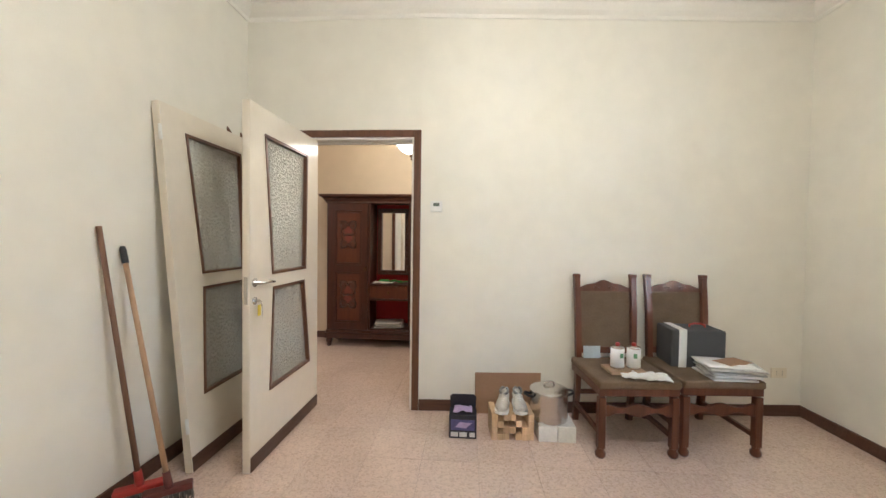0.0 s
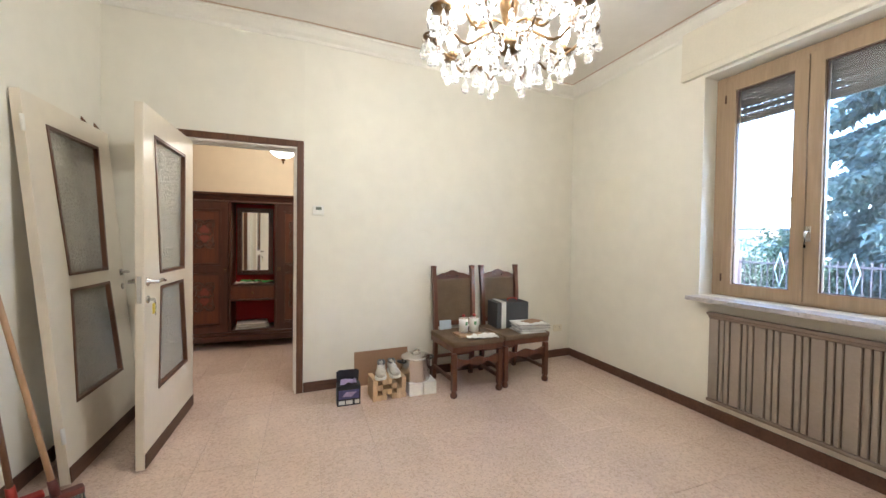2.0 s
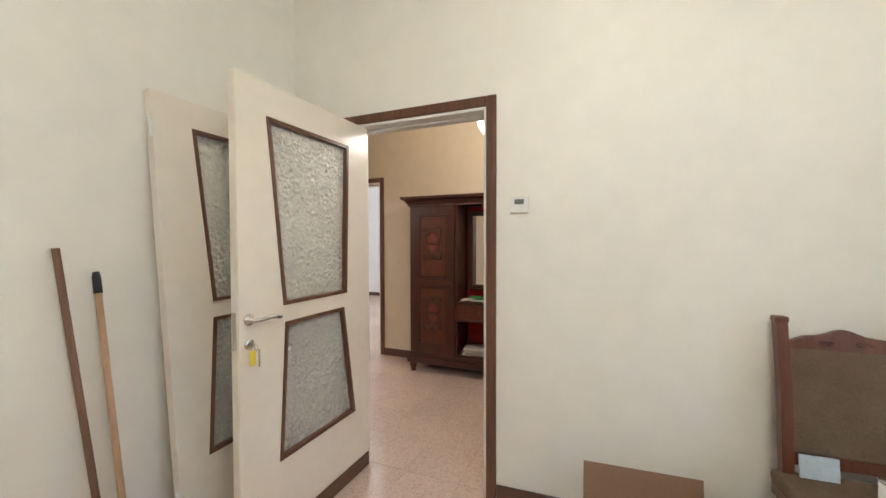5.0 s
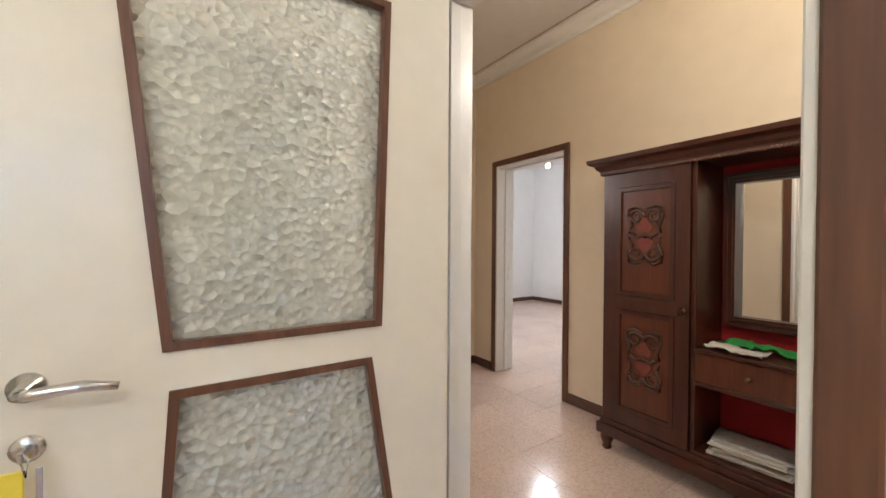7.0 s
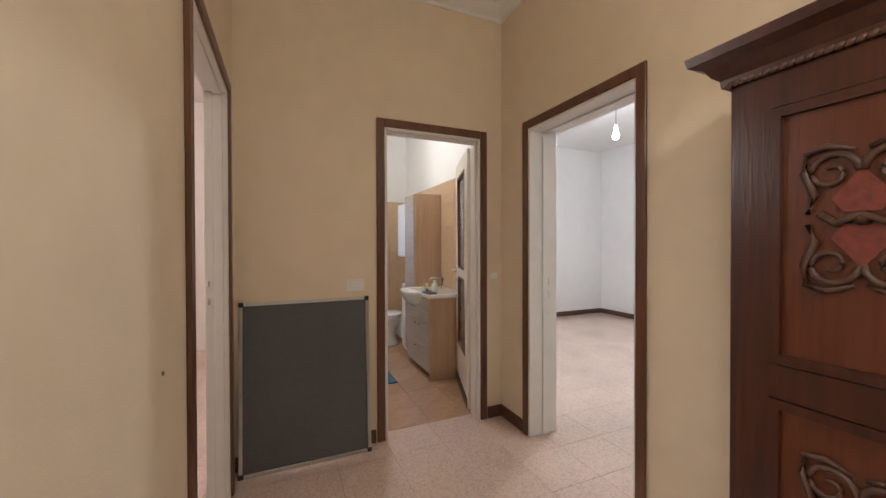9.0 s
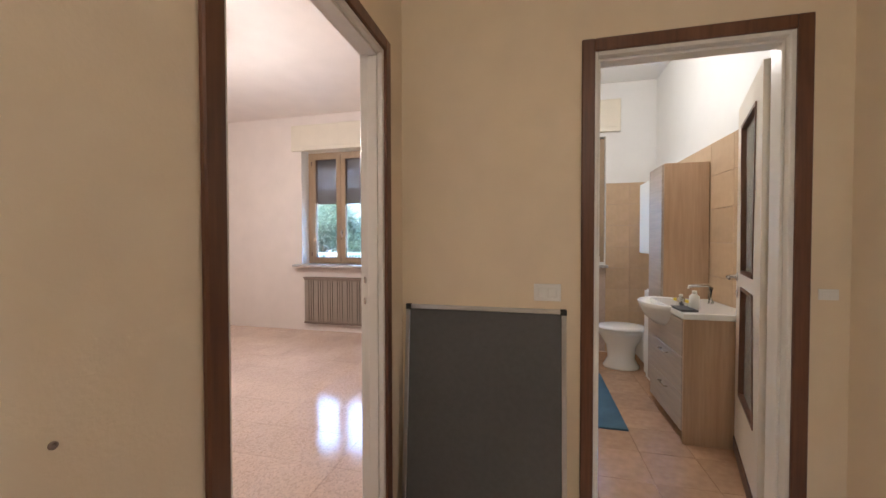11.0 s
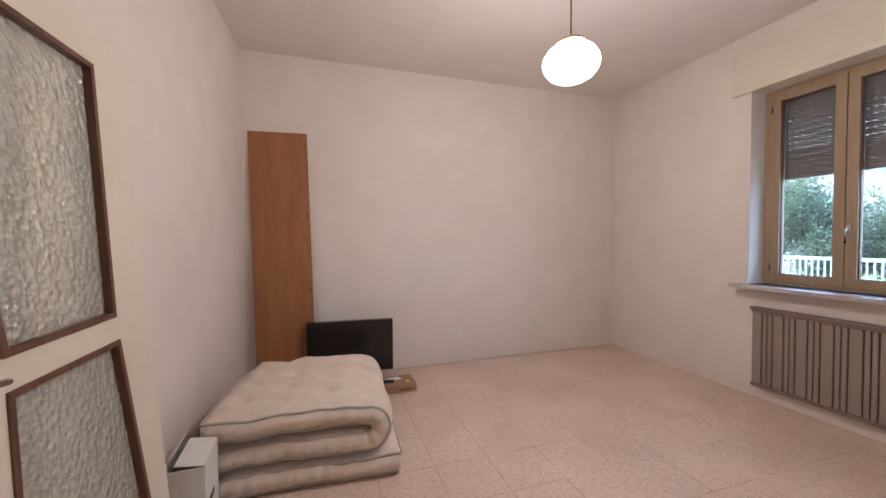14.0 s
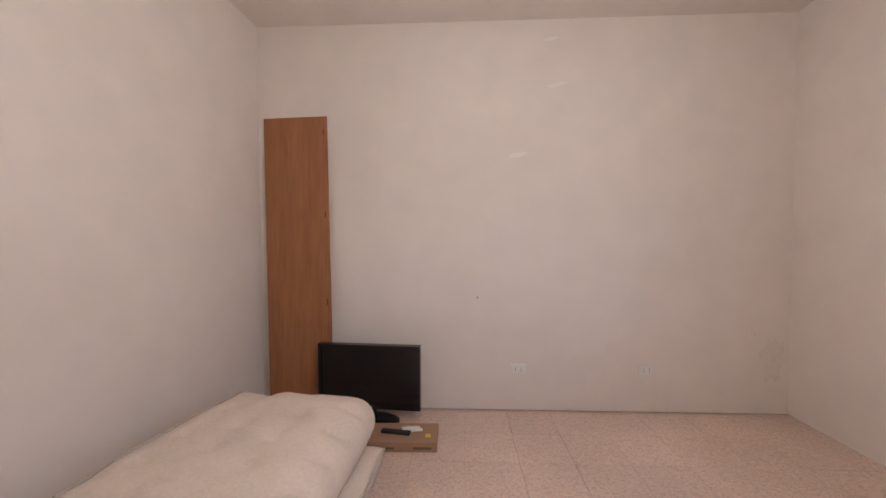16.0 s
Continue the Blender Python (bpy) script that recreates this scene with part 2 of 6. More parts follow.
def wall(name, along, a0, a1, u0, u1, z0, z1, holes, mats, label, cuts=()):
    """A wall that runs along x or y from u0 to u1, between a0 and a1 across, with openings (u0, u1, z0, z1).
    mats: the paint towards lower and towards higher values across the wall."""
    bm = bmesh.new()
    us = sorted({u0, u1, *cuts, *[h[0] for h in holes], *[h[1] for h in holes]})
    zs = sorted({z0, z1, *[h[2] for h in holes], *[h[3] for h in holes]})
    solid = {}
    for i in range(len(us) - 1):
        for k in range(len(zs) - 1):
            um, zm = (us[i] + us[i + 1]) / 2, (zs[k] + zs[k + 1]) / 2
            solid[i, k] = not any(h[0] < um < h[1] and h[2] < zm < h[3] for h in holes)
    at = (lambda u, a, z: (u, a, z)) if along == "x" else (lambda u, a, z: (a, u, z))

    def quad(*pts, slot=0):
        f = bm.faces.new([bm.verts.new(at(*p)) for p in pts])
        f.material_index = slot
    for (i, k), full in solid.items():
        if not full:
            continue
        ua, ub, za, zb = us[i], us[i + 1], zs[k], zs[k + 1]
        quad((ua, a0, za), (ub, a0, za), (ub, a0, zb), (ua, a0, zb), slot=0)
        quad((ua, a1, za), (ub, a1, za), (ub, a1, zb), (ua, a1, zb), slot=1)
        if not solid.get((i - 1, k)):
            quad((ua, a0, za), (ua, a1, za), (ua, a1, zb), (ua, a0, zb))
        if not solid.get((i + 1, k)):
            quad((ub, a0, za), (ub, a1, za), (ub, a1, zb), (ub, a0, zb))
        if not solid.get((i, k - 1)):
            quad((ua, a0, za), (ub, a0, za), (ub, a1, za), (ua, a1, za))
        if not solid.get((i, k + 1)):
            quad((ua, a0, zb), (ub, a0, zb), (ub, a1, zb), (ua, a1, zb))
    bmesh.ops.remove_doubles(bm, verts=bm.verts, dist=1e-5)
    ob = new(name, mesh_of(name, bm, *mats))
    return tagged(ob, label, "wall", kind="structure")


# ---- structure ----
YA, YB = 2.80, 2.96          # wall between the rooms and the hall
XW, XE = -1.52, 2.73         # living room
BEND, SLOPE = -0.165, 0.0622  # east of its door the living room's north wall runs askew
BW, BE = -6.23, -2.075        # bedroom
YS = -1.20
HN0, HN1 = 4.735, 4.955      # hall's north wall
HW0, HW1 = -3.375, -3.255    # hall's west wall
TOP = 3.05
DH = 2.075


def askew(x):
    """The y of the living room's north wall at x."""
    return YA + SLOPE * max(0.0, x - BEND)


north = wall("wall_north_living", "x", YA, YB, XW - 0.3, XE, 0, TOP, [(-1.085, -0.215, -0.1, DH)], (M_CREAM, M_OCHRE), "cream painted wall with the doorway to the hall", (BEND, 1.75))
for v in north.data.vertices:
    if v.co.y < (YA + YB) / 2:
        v.co.y = askew(v.co.x)
    elif v.co.x > 1.8:
        v.co.y = 3.2
wall("wall_north_bedroom", "x", YA + 0.066, YB, BW - 0.35, XW - 0.3, 0, TOP, [(-3.028, -2.175, -0.1, DH)], (M_ROSE, M_OCHRE), "off-white bedroom wall with the doorway to the hall")
wall_middle = wall("wall_middle", "y", BE, XW, YS - 0.3, YA + 0.066, 0, TOP, [], (M_ROSE, M_CREAM), "thick painted wall between bedroom and living room")
# the bedroom face of this wall runs slightly askew
for v in wall_middle.data.vertices:
    if v.co.x < (BE + XW) / 2:
        v.co.x += 0.05 * (v.co.y + 1.2) - 0.02
wall("wall_east", "y", XE, XE + 0.32, YS - 0.3, 3.2, 0, TOP, [(0.32, 1.478, 0.915, 2.59)], (M_CREAM, M_WHITE), "cream painted outer wall with a window")
wall("wall_south_living", "x", YS - 0.3, YS, XW, XE, 0, TOP, [], (M_WHITE, M_CREAM), "plain cream painted wall")
wall("wall_west", "y", BW - 0.35, BW, YS - 0.3, YA + 0.066, 0, TOP, [(0.36, 1.90, 0.943, 2.565)], (M_WHITE, M_ROSE), "off-white bedroom wall with a window")
wall("wall_south_bedroom", "x", YS - 0.3, YS, BW, BE, 0, TOP, [], (M_WHITE, M_ROSE), "off-white bedroom wall with scuffs")
wall("wall_hall_north", "x", HN0, HN1, HW0, 1.6, 0, TOP, [(-2.922, -2.08, -0.1, DH)], (M_OCHRE, M_WHITE), "ochre painted hall wall with a doorway")
wall("wall_hall_west", "y", HW0, HW1, YB, HN0, 0, TOP, [(3.826, 4.556, -0.1, DH)], (M_WHITE, M_OCHRE), "ochre painted hall wall with the bathroom doorway")
wall("wall_hall_east", "y", 1.6, 1.75, YB, HN1, 0, TOP, [], (M_OCHRE, M_WHITE), "plain ochre painted hall wall")

ceil = {"living": (XW, YS, XE, YA), "bedroom": (BW, YS, BE + 0.22, YA + 0.066), "hall": (HW1, YB, 1.6, HN0)}
LIVING_TOP = TOP
for room, (x0, y0, x1, y1) in ceil.items():
    mats = {"living": M_CEIL, "bedroom": M_ROSE, "hall": M_CEIL}
    setting("ceiling", box(x0 - 0.05, y0 - 0.05, TOP - 0.002, x1 + 0.05, y1 + (0.109 if room == "living" else 0.05), TOP + 0.12), mats[room], "painted plaster ceiling of the " + room, "ceiling")


setting("ceiling", box(1.651, YA + 0.109, TOP - 0.002, XE + 0.05, 3.1, TOP + 0.12), M_CEIL, "painted plaster ceiling along the askew wall", "ceiling")


def inset(poly, d):
    """The outline moved inwards by d."""
    out = []
    n = len(poly)
    cx, cz = sum(p[0] for p in poly) / n, sum(p[1] for p in poly) / n
    for i in range(n):
        p, a, b = Vector(poly[i]), Vector(poly[i - 1]), Vector(poly[(i + 1) % n])
        u, v = (p - a).normalized(), (b - p).normalized()
        nu, nv = Vector((-u.y, u.x)), Vector((-v.y, v.x))
        c = Vector((cx, cz)) - p
        if nu.dot(c) < 0:
            nu = -nu
        if nv.dot(c) < 0:
            nv = -nv
        k = (nu + nv) / (1 + nu.dot(nv))
        out.append(tuple(p + k * d))
    return out


def cornice(plan, top):
    """A stepped plaster cornice with a thin painted line along the ceiling's edge, one length for each wall."""
    prof = [(0, -0.10), (0.012, -0.10), (0.016, -0.075), (0.05, -0.055), (0.085, -0.02), (0.10, -0.014), (0.10, 0), (0, 0)]
    loops = [inset(plan, d) for d, _ in prof]
    edge, inner = inset(plan, 0.12), inset(plan, 0.135)
    n = len(prof)
    for a in range(len(plan)):
        b = (a + 1) % len(plan)
        bm = bmesh.new()
        ends = [[bm.verts.new((loops[q][e][0], loops[q][e][1], top - 0.002 + prof[q][1])) for q in range(n)] for e in (a, b)]
        for i in range(n):
            bm.faces.new((ends[0][i], ends[0][(i + 1) % n], ends[1][(i + 1) % n], ends[1][i]))
        bm.faces.new(ends[0])
        bm.faces.new(ends[1][::-1])
        ob = setting("trim", bm, M_CORNICE, "white moulded plaster cornice", "cornice")
        line = bmesh.new()
        q = [edge[a], edge[b], inner[b], inner[a]]
        lo = [line.verts.new((x, y, top - 0.006)) for x, y in q]
        hi = [line.verts.new((x, y, top - 0.001)) for x, y in q]
        line.faces.new(lo)
        for i in range(4):
            line.faces.new((lo[i], lo[(i + 1) % 4], hi[(i + 1) % 4], hi[i]))
        part("painted_line", line, M_LINE, ob, "thin rose-brown painted line")


cornice([(XW, YS), (XE, YS), (XE, askew(XE)), (BEND, YA), (XW, YA)], LIVING_TOP)
cornice([(HW1, YB), (1.6, YB), (1.6, HN0), (HW1, HN0)], TOP)


def baseboard(*pieces):
    for x0, y0, x1, y1 in pieces:
        bm = box(x0, y0, 0, x1, y1, 0.085, 0.003)
        setting("baseboard", bm, M_BASE, "low dark brown wooden baseboard", "baseboard")


T = 0.013
baseboard((XW, YA - T, -1.134, YA), (XE - T, YS, XE, askew(XE) - T - 0.001), (XW, YS + T, XW + T, YA - T), (XW + T, YS, XE - T, YS + T),
          (-2.033, HN0 - T, 1.6, HN0), (HW1 + T, HN0 - T, -2.98, HN0), (HW1, 4.61, HW1 + T, HN0), (HW1, YB, HW1 + T, 3.77),
          (-2.12, YB, -1.134, YB + T), (-0.165, YB, 1.6, YB + T), (1.6 - T, YB + T, 1.6, HN0 - T))


bm = box(BEND, YA - T, 0, XE, YA, 0.085, 0.003)
for v in bm.verts:
    v.co.y += askew(v.co.x) - YA
setting("baseboard", bm, M_BASE, "low dark brown wooden baseboard", "baseboard")


def doorway(name, along, a0, a1, u0, u1, label, far_side=True):
    """A doorway's white lining and its brown casings on both faces of the wall."""
    h = DH
    root = thing(name, label, "door frame", kind="structure")

    def b(u0, a0, z0, u1, a1, z1, bev):
        return box(u0, a0, z0, u1, a1, z1, bev) if along == "x" else box(a0, u0, z0, a1, u1, z1, bev)
    t = 0.022
    for s0, s1 in ((u0, u0 + t), (u1 - t, u1)):
        part("jamb", b(s0, a0 - 0.004, 0, s1, a1 + 0.004, h, 0.003), M_JAMB, root, "white enamelled jamb")
    part("head", b(u0 + t, a0 - 0.004, h - t, u1 - t, a1 + 0.004, h, 0.003), M_JAMB, root, "white enamelled door head")
    stop = (a0 + a1) / 2
    for s0, s1 in ((u0 + t, u0 + t + 0.012), (u1 - t - 0.012, u1 - t)):
        part("stop", b(s0, stop - 0.012, 0, s1, stop + 0.03, h - t - 0.012, 0.002), M_JAMB, root)
    part("stop", b(u0 + t, stop - 0.012, h - t - 0.012, u1 - t, stop + 0.03, h - t, 0.002), M_JAMB, root)
    w = 0.047
    for f0, f1 in ((a0 - 0.016, a0 + 0.0), (a1 - 0.0, a1 + 0.016))[0 if far_side else 1:]:
        part("casing", b(u0 - w, f0, 0, u0 + 0.006, f1, h + w, 0.004), M_TRIM, root, "brown stained wood casing")
        part("casing", b(u1 - 0.006, f0, 0, u1 + w, f1, h + w, 0.004), M_TRIM, root, "brown stained wood casing")
        part("casing", b(u0 + 0.006, f0, h - 0.006, u1 - 0.006, f1, h + w, 0.004), M_TRIM, root, "brown stained wood casing")
    return root


door_living = doorway("door_1", "x", YA, YB, -1.085, -0.215, "brown cased doorway from living room to hall")
door_bed = doorway("door_2", "x", YA + 0.066, YB, -3.028, -2.175, "brown cased doorway into the bedroom", False)
door_spare = doorway("door_3", "x", HN0, HN1, -2.922, -2.08, "brown cased doorway into the empty white room")
door_bath = doorway("door_4", "y", HW0, HW1, 3.826, 4.556, "brown cased doorway into the bathroom")

# spare room and bathroom shells
wall("wall_spare_west", "y", -6.3, -6.15, 4.90, 8.8, 0, TOP, [], (M_WHITE, M_WHITE), "plain white painted wall")
wall("wall_spare_north", "x", 8.8, 8.95, -6.3, -1.0, 0, TOP, [], (M_WHITE, M_WHITE), "plain white painted wall")
wall("wall_spare_east", "y", -1.15, -1.0, HN1, 8.8, 0, TOP, [], (M_WHITE, M_WHITE), "plain white painted wall")
setting("ceiling", box(-6.2, 4.951, TOP, -1.1, 8.85, TOP + 0.12), M_WHITE, "white ceiling of the empty room", "ceiling")
setting("ceiling", box(-6.2, YB + 0.02, TOP + 0.001, HW0 + 0.02, 4.95, TOP + 0.12), M_WHITE, "white bathroom ceiling", "ceiling")
baseboard((-6.15, 8.8 - T, -1.15, 8.8), (-6.15, 5.0, -6.15 + T, 8.8 - T))
wall("wall_bath_west", "y", -6.25, -6.1, YB, 4.90, 0, TOP, [(3.55, 4.38, 1.02, 2.455)], (M_WHITE, M_WHITE), "bathroom wall with a window")
wall("wall_bath_north", "x", 4.90, 5.0, -6.15, HW0, 0, TOP, [], (M_WHITE, M_WHITE), "white painted bathroom wall above tiles")

# ---- living room ----
M_DARKWOOD = wood("dark_carved_walnut", (0.15, 0.050, 0.025), (0.07, 0.023, 0.012), 0.36, scale=12, coat=0.1)
M_VELVET = material("worn_brown_velvet", (0.17, 0.115, 0.07), 0.95, vary=0.16, scale=9, grain=120, bump=0.4, bump_scale=400)
M_STEEL = material("polished_steel", (0.66, 0.63, 0.60), 0.27, 1.0, vary=0.04, scale=5)
M_BLACKPL = material("black_plastic", (0.02, 0.02, 0.022), 0.4, vary=0.1)
M_REDPL = material("red_plastic", (0.45, 0.045, 0.035), 0.45, vary=0.08)
M_CARD = material("brown_cardboard", (0.36, 0.215, 0.13), 0.9, vary=0.06, scale=5, grain=90, bump=0.1)
M_PAPER = material("white_paper", (0.76, 0.75, 0.72), 0.9, vary=0.04, scale=12)
M_POLY = material("white_polystyrene", (0.84, 0.82, 0.77), 0.85, vary=0.04, scale=30, bump=0.3, bump_scale=200)
M_PINE = wood("raw_pine_offcuts", (0.68, 0.49, 0.31), (0.55, 0.37, 0.21), 0.7, scale=16)
M_STICK = wood("dark_broomstick_wood", (0.23, 0.125, 0.075), (0.14, 0.07, 0.04), 0.6)
M_STICK2 = wood("pale_broomstick_wood", (0.47, 0.30, 0.175), (0.36, 0.22, 0.12), 0.5)
M_BRISTLE = material("grey_bristles", (0.17, 0.16, 0.15), 0.9, vary=0.3, grain=200)
M_MAROON = material("maroon_plastic", (0.13, 0.035, 0.03), 0.45, vary=0.1)
M_GREYCASE = material("dark_grey_case_cloth", (0.075, 0.075, 0.08), 0.8, vary=0.1, grain=200, bump=0.15, bump_scale=500)
M_SHOE = material("off_white_shoe_leather", (0.56, 0.53, 0.47), 0.6, vary=0.08, scale=14)
M_GREYCLOTH = material("grey_shoe_mesh", (0.23, 0.23, 0.23), 0.85, vary=0.15, grain=200)
M_CAN = material("white_tin_label", (0.78, 0.77, 0.74), 0.35, vary=0.03)
M_BLUEPRINT = material("blue_violet_print", (0.10, 0.09, 0.25), 0.4, vary=0.2, scale=20)
M_LILAC = material("lilac_print", (0.48, 0.37, 0.60), 0.5, vary=0.15, scale=20)
M_NAVY = material("dark_navy_carton", (0.022, 0.022, 0.035), 0.45, vary=0.2)
M_YELLOW = material("yellow_plastic_tag", (0.75, 0.58, 0.05), 0.4, vary=0.05)
M_WHITEPL = material("white_plastic", (0.78, 0.77, 0.73), 0.35, vary=0.02)
M_IVORYPL = material("ivory_plastic", (0.76, 0.69, 0.55), 0.4, vary=0.03)
M_GHOST = material("warmer_cream_wall_paint", (0.815, 0.775, 0.67), 0.85, vary=0.03, scale=0.8, grain=7, bump=0.12, bump_scale=140)
M_LCD = material("grey_green_display", (0.16, 0.18, 0.15), 0.2, vary=0.03)

LW, LH, LT = 0.86, 2.03, 0.042
LOOSE_PANES = ([(0.16, 1.90), (0.69, 1.90), (0.65, 1.075), (0.22, 1.075)], [(0.22, 1.0), (0.655, 1.0), (0.725, 0.38), (0.18, 0.38)])
HUNG_PANES = ([(0.140, 1.888), (0.684, 1.888), (0.661, 1.075), (0.22, 1.075)], [(0.230, 1.0), (0.635, 1.0), (0.728, 0.384), (0.192, 0.384)])


def ring(outer, inner, y0, y1):
    bm = bmesh.new()
    n = len(outer)
    v = [[bm.verts.new((x, y, z)) for x, z in poly] for poly in (outer, inner) for y in (y0, y1)]
    o0, o1, i0, i1 = v
    for k in range(n):
        j = (k + 1) % n
        for a, b in ((o0, i0), (o1, i1), (o0, o1), (i0, i1)):
            bm.faces.new((a[k], a[j], b[j], b[k]))
    return bm


def lever(root, x, z, y, side, reach):
    """A lever handle with its round rose, on the face at y towards side."""
    h = part("handle", lathe([(0.0, 0.0), (0.024, 0.0), (0.024, 0.005), (0.011, 0.008), (0.009, 0.045), (0.0, 0.047)], 16,
                             pose(x, y, z, 90 if side < 0 else -90)), M_METAL, root, "brushed metal lever handle")
    s = side
    part("lever", tube([(x, y + s * 0.04, z), (x + 0.02 * reach, y + s * 0.048, z), (x + 0.075 * reach, y + s * 0.05, z + 0.003), (x + 0.12 * reach, y + s * 0.047, z - 0.006)],
                       [0.009, 0.0095, 0.009, 0.007], 10), M_METAL, h)


def door_leaf(name, m, label, keys=False, category="door leaf", hinges=True, faces=((0, -1), (LT, 1)), panes=LOOSE_PANES):
    """A cream door with two flared pebbled panes; x from the latch side to the hinge side, y through it, z up."""
    root = thing(name, label, category, m)
    bm = bmesh.new()
    W, H = LW, LH
    up, lo = panes
    for poly in ([(0, 0), (W, 0), (W, lo[2][1]), lo[2], lo[3], (0, lo[3][1])],
                 [(0, lo[3][1]), lo[3], lo[0], (0, lo[0][1])], [lo[2], (W, lo[2][1]), (W, lo[1][1]), lo[1]],
                 [(0, lo[0][1]), lo[0], lo[1], (W, lo[1][1]), (W, up[2][1]), up[2], up[3], (0, up[3][1])],
                 [(0, up[3][1]), up[3], up[0], (0, up[0][1])], [up[2], (W, up[2][1]), (W, up[1][1]), up[1]],
                 [(0, up[0][1]), up[0], up[1], (W, up[1][1]), (W, H), (0, H)]):
        bm_prism(bm, poly, LT)
    bmesh.ops.remove_doubles(bm, verts=bm.verts, dist=1e-5)
    part("panel", bm, M_LEAF, root, "cream enamelled door panel")
    part("edge_strip", box(-0.003, 0.004, 0.0, 0.0, LT - 0.004, H - 0.002, 0.001), M_LEAF, root)
    for poly in panes:
        part("glazing_bead", ring(poly, inset(poly, 0.017), -0.005, LT + 0.005), M_TRIM, root, "dark brown glazing bead")
        g = part("pane", prism(inset(poly, 0.012), 0.005, Matrix.Translation((0, LT / 2 - 0.0025, 0))), M_PEBBLE, root, "pebbled translucent glass")
        g.visible_shadow = False
    for y0, y1 in ((-0.006, 0.0), (LT, LT + 0.006)):
        part("kick_strip", box(0.004, y0, 0.002, W - 0.004, y1, 0.085, 0.002), M_BASE, root, "dark brown kick strip")
    for y, s in faces:
        lever(root, 0.045, 1.045, y, s, 1)
        part("keyhole_plate", lathe([(0.0, 0.0), (0.022, 0.0), (0.022, 0.004), (0.008, 0.006), (0, 0.006)], 16, pose(0.045, y, 0.945, 90 if s < 0 else -90)), M_METAL, root)
    part("latch_plate", box(-0.0055, 0.01, 0.93, -0.003, LT - 0.01, 1.08, 0.0008), M_METAL, root, "metal latch plate")
    if hinges:
        for z in (0.22, 1.82):
            part("hinge", lathe([(0.0, 0.0), (0.009, 0.0), (0.009, 0.08), (0.0, 0.08)], 10, pose(W + 0.008, LT, z)), M_WHITEPL, root, "white painted hinge knuckle")
    if keys:
        k = part("key", bm_tube(bm_box(bmesh.new(), 0.042, -0.006, 0.937, 0.048, -0.035, 0.953, 0.001),
                                [(0.045, -0.03, 0.953), (0.055, -0.035, 0.94), (0.052, -0.035, 0.915), (0.045, -0.03, 0.937)], 0.002, 6), M_METAL, root, "keys in the lock")
        part("tag", box(0.022, -0.030, 0.865, 0.05, -0.035, 0.925, 0.002), M_YELLOW, k, "yellow plastic key tag")
        part("second_key", box(0.062, -0.030, 0.85, 0.07, -0.033, 0.925, 0.001), M_METAL, k)
    return root


# hinge side at the jamb; the face with y = LT looks east
leaf_open = door_leaf("door_leaf", pose(-1.022, 1.940, 0.008, 0, 0, 88.9) @ Matrix.Translation((0, -LT, 0)),
                      "cream open door with two pebbled panes and keys in its lock", True, panes=HUNG_PANES)


def loose_leaf(base, heading, tilt, label, lift=0.006, slip=0.0, faces=((0, -1), (LT, 1))):
    """A leaf off its hinges: base corner, direction of its foot, lean towards its back."""
    m = pose(*base, 0, 0, heading) @ Matrix.Translation((0, 0, lift)) @ pose(0, 0, 0, tilt, slip)
    return door_leaf("loose_door_leaf", m, label, faces=faces)


loose_leaf((-1.332, 2.777, 0), -90, 5.2, "cream door leaf off its hinges leaning on the wall")


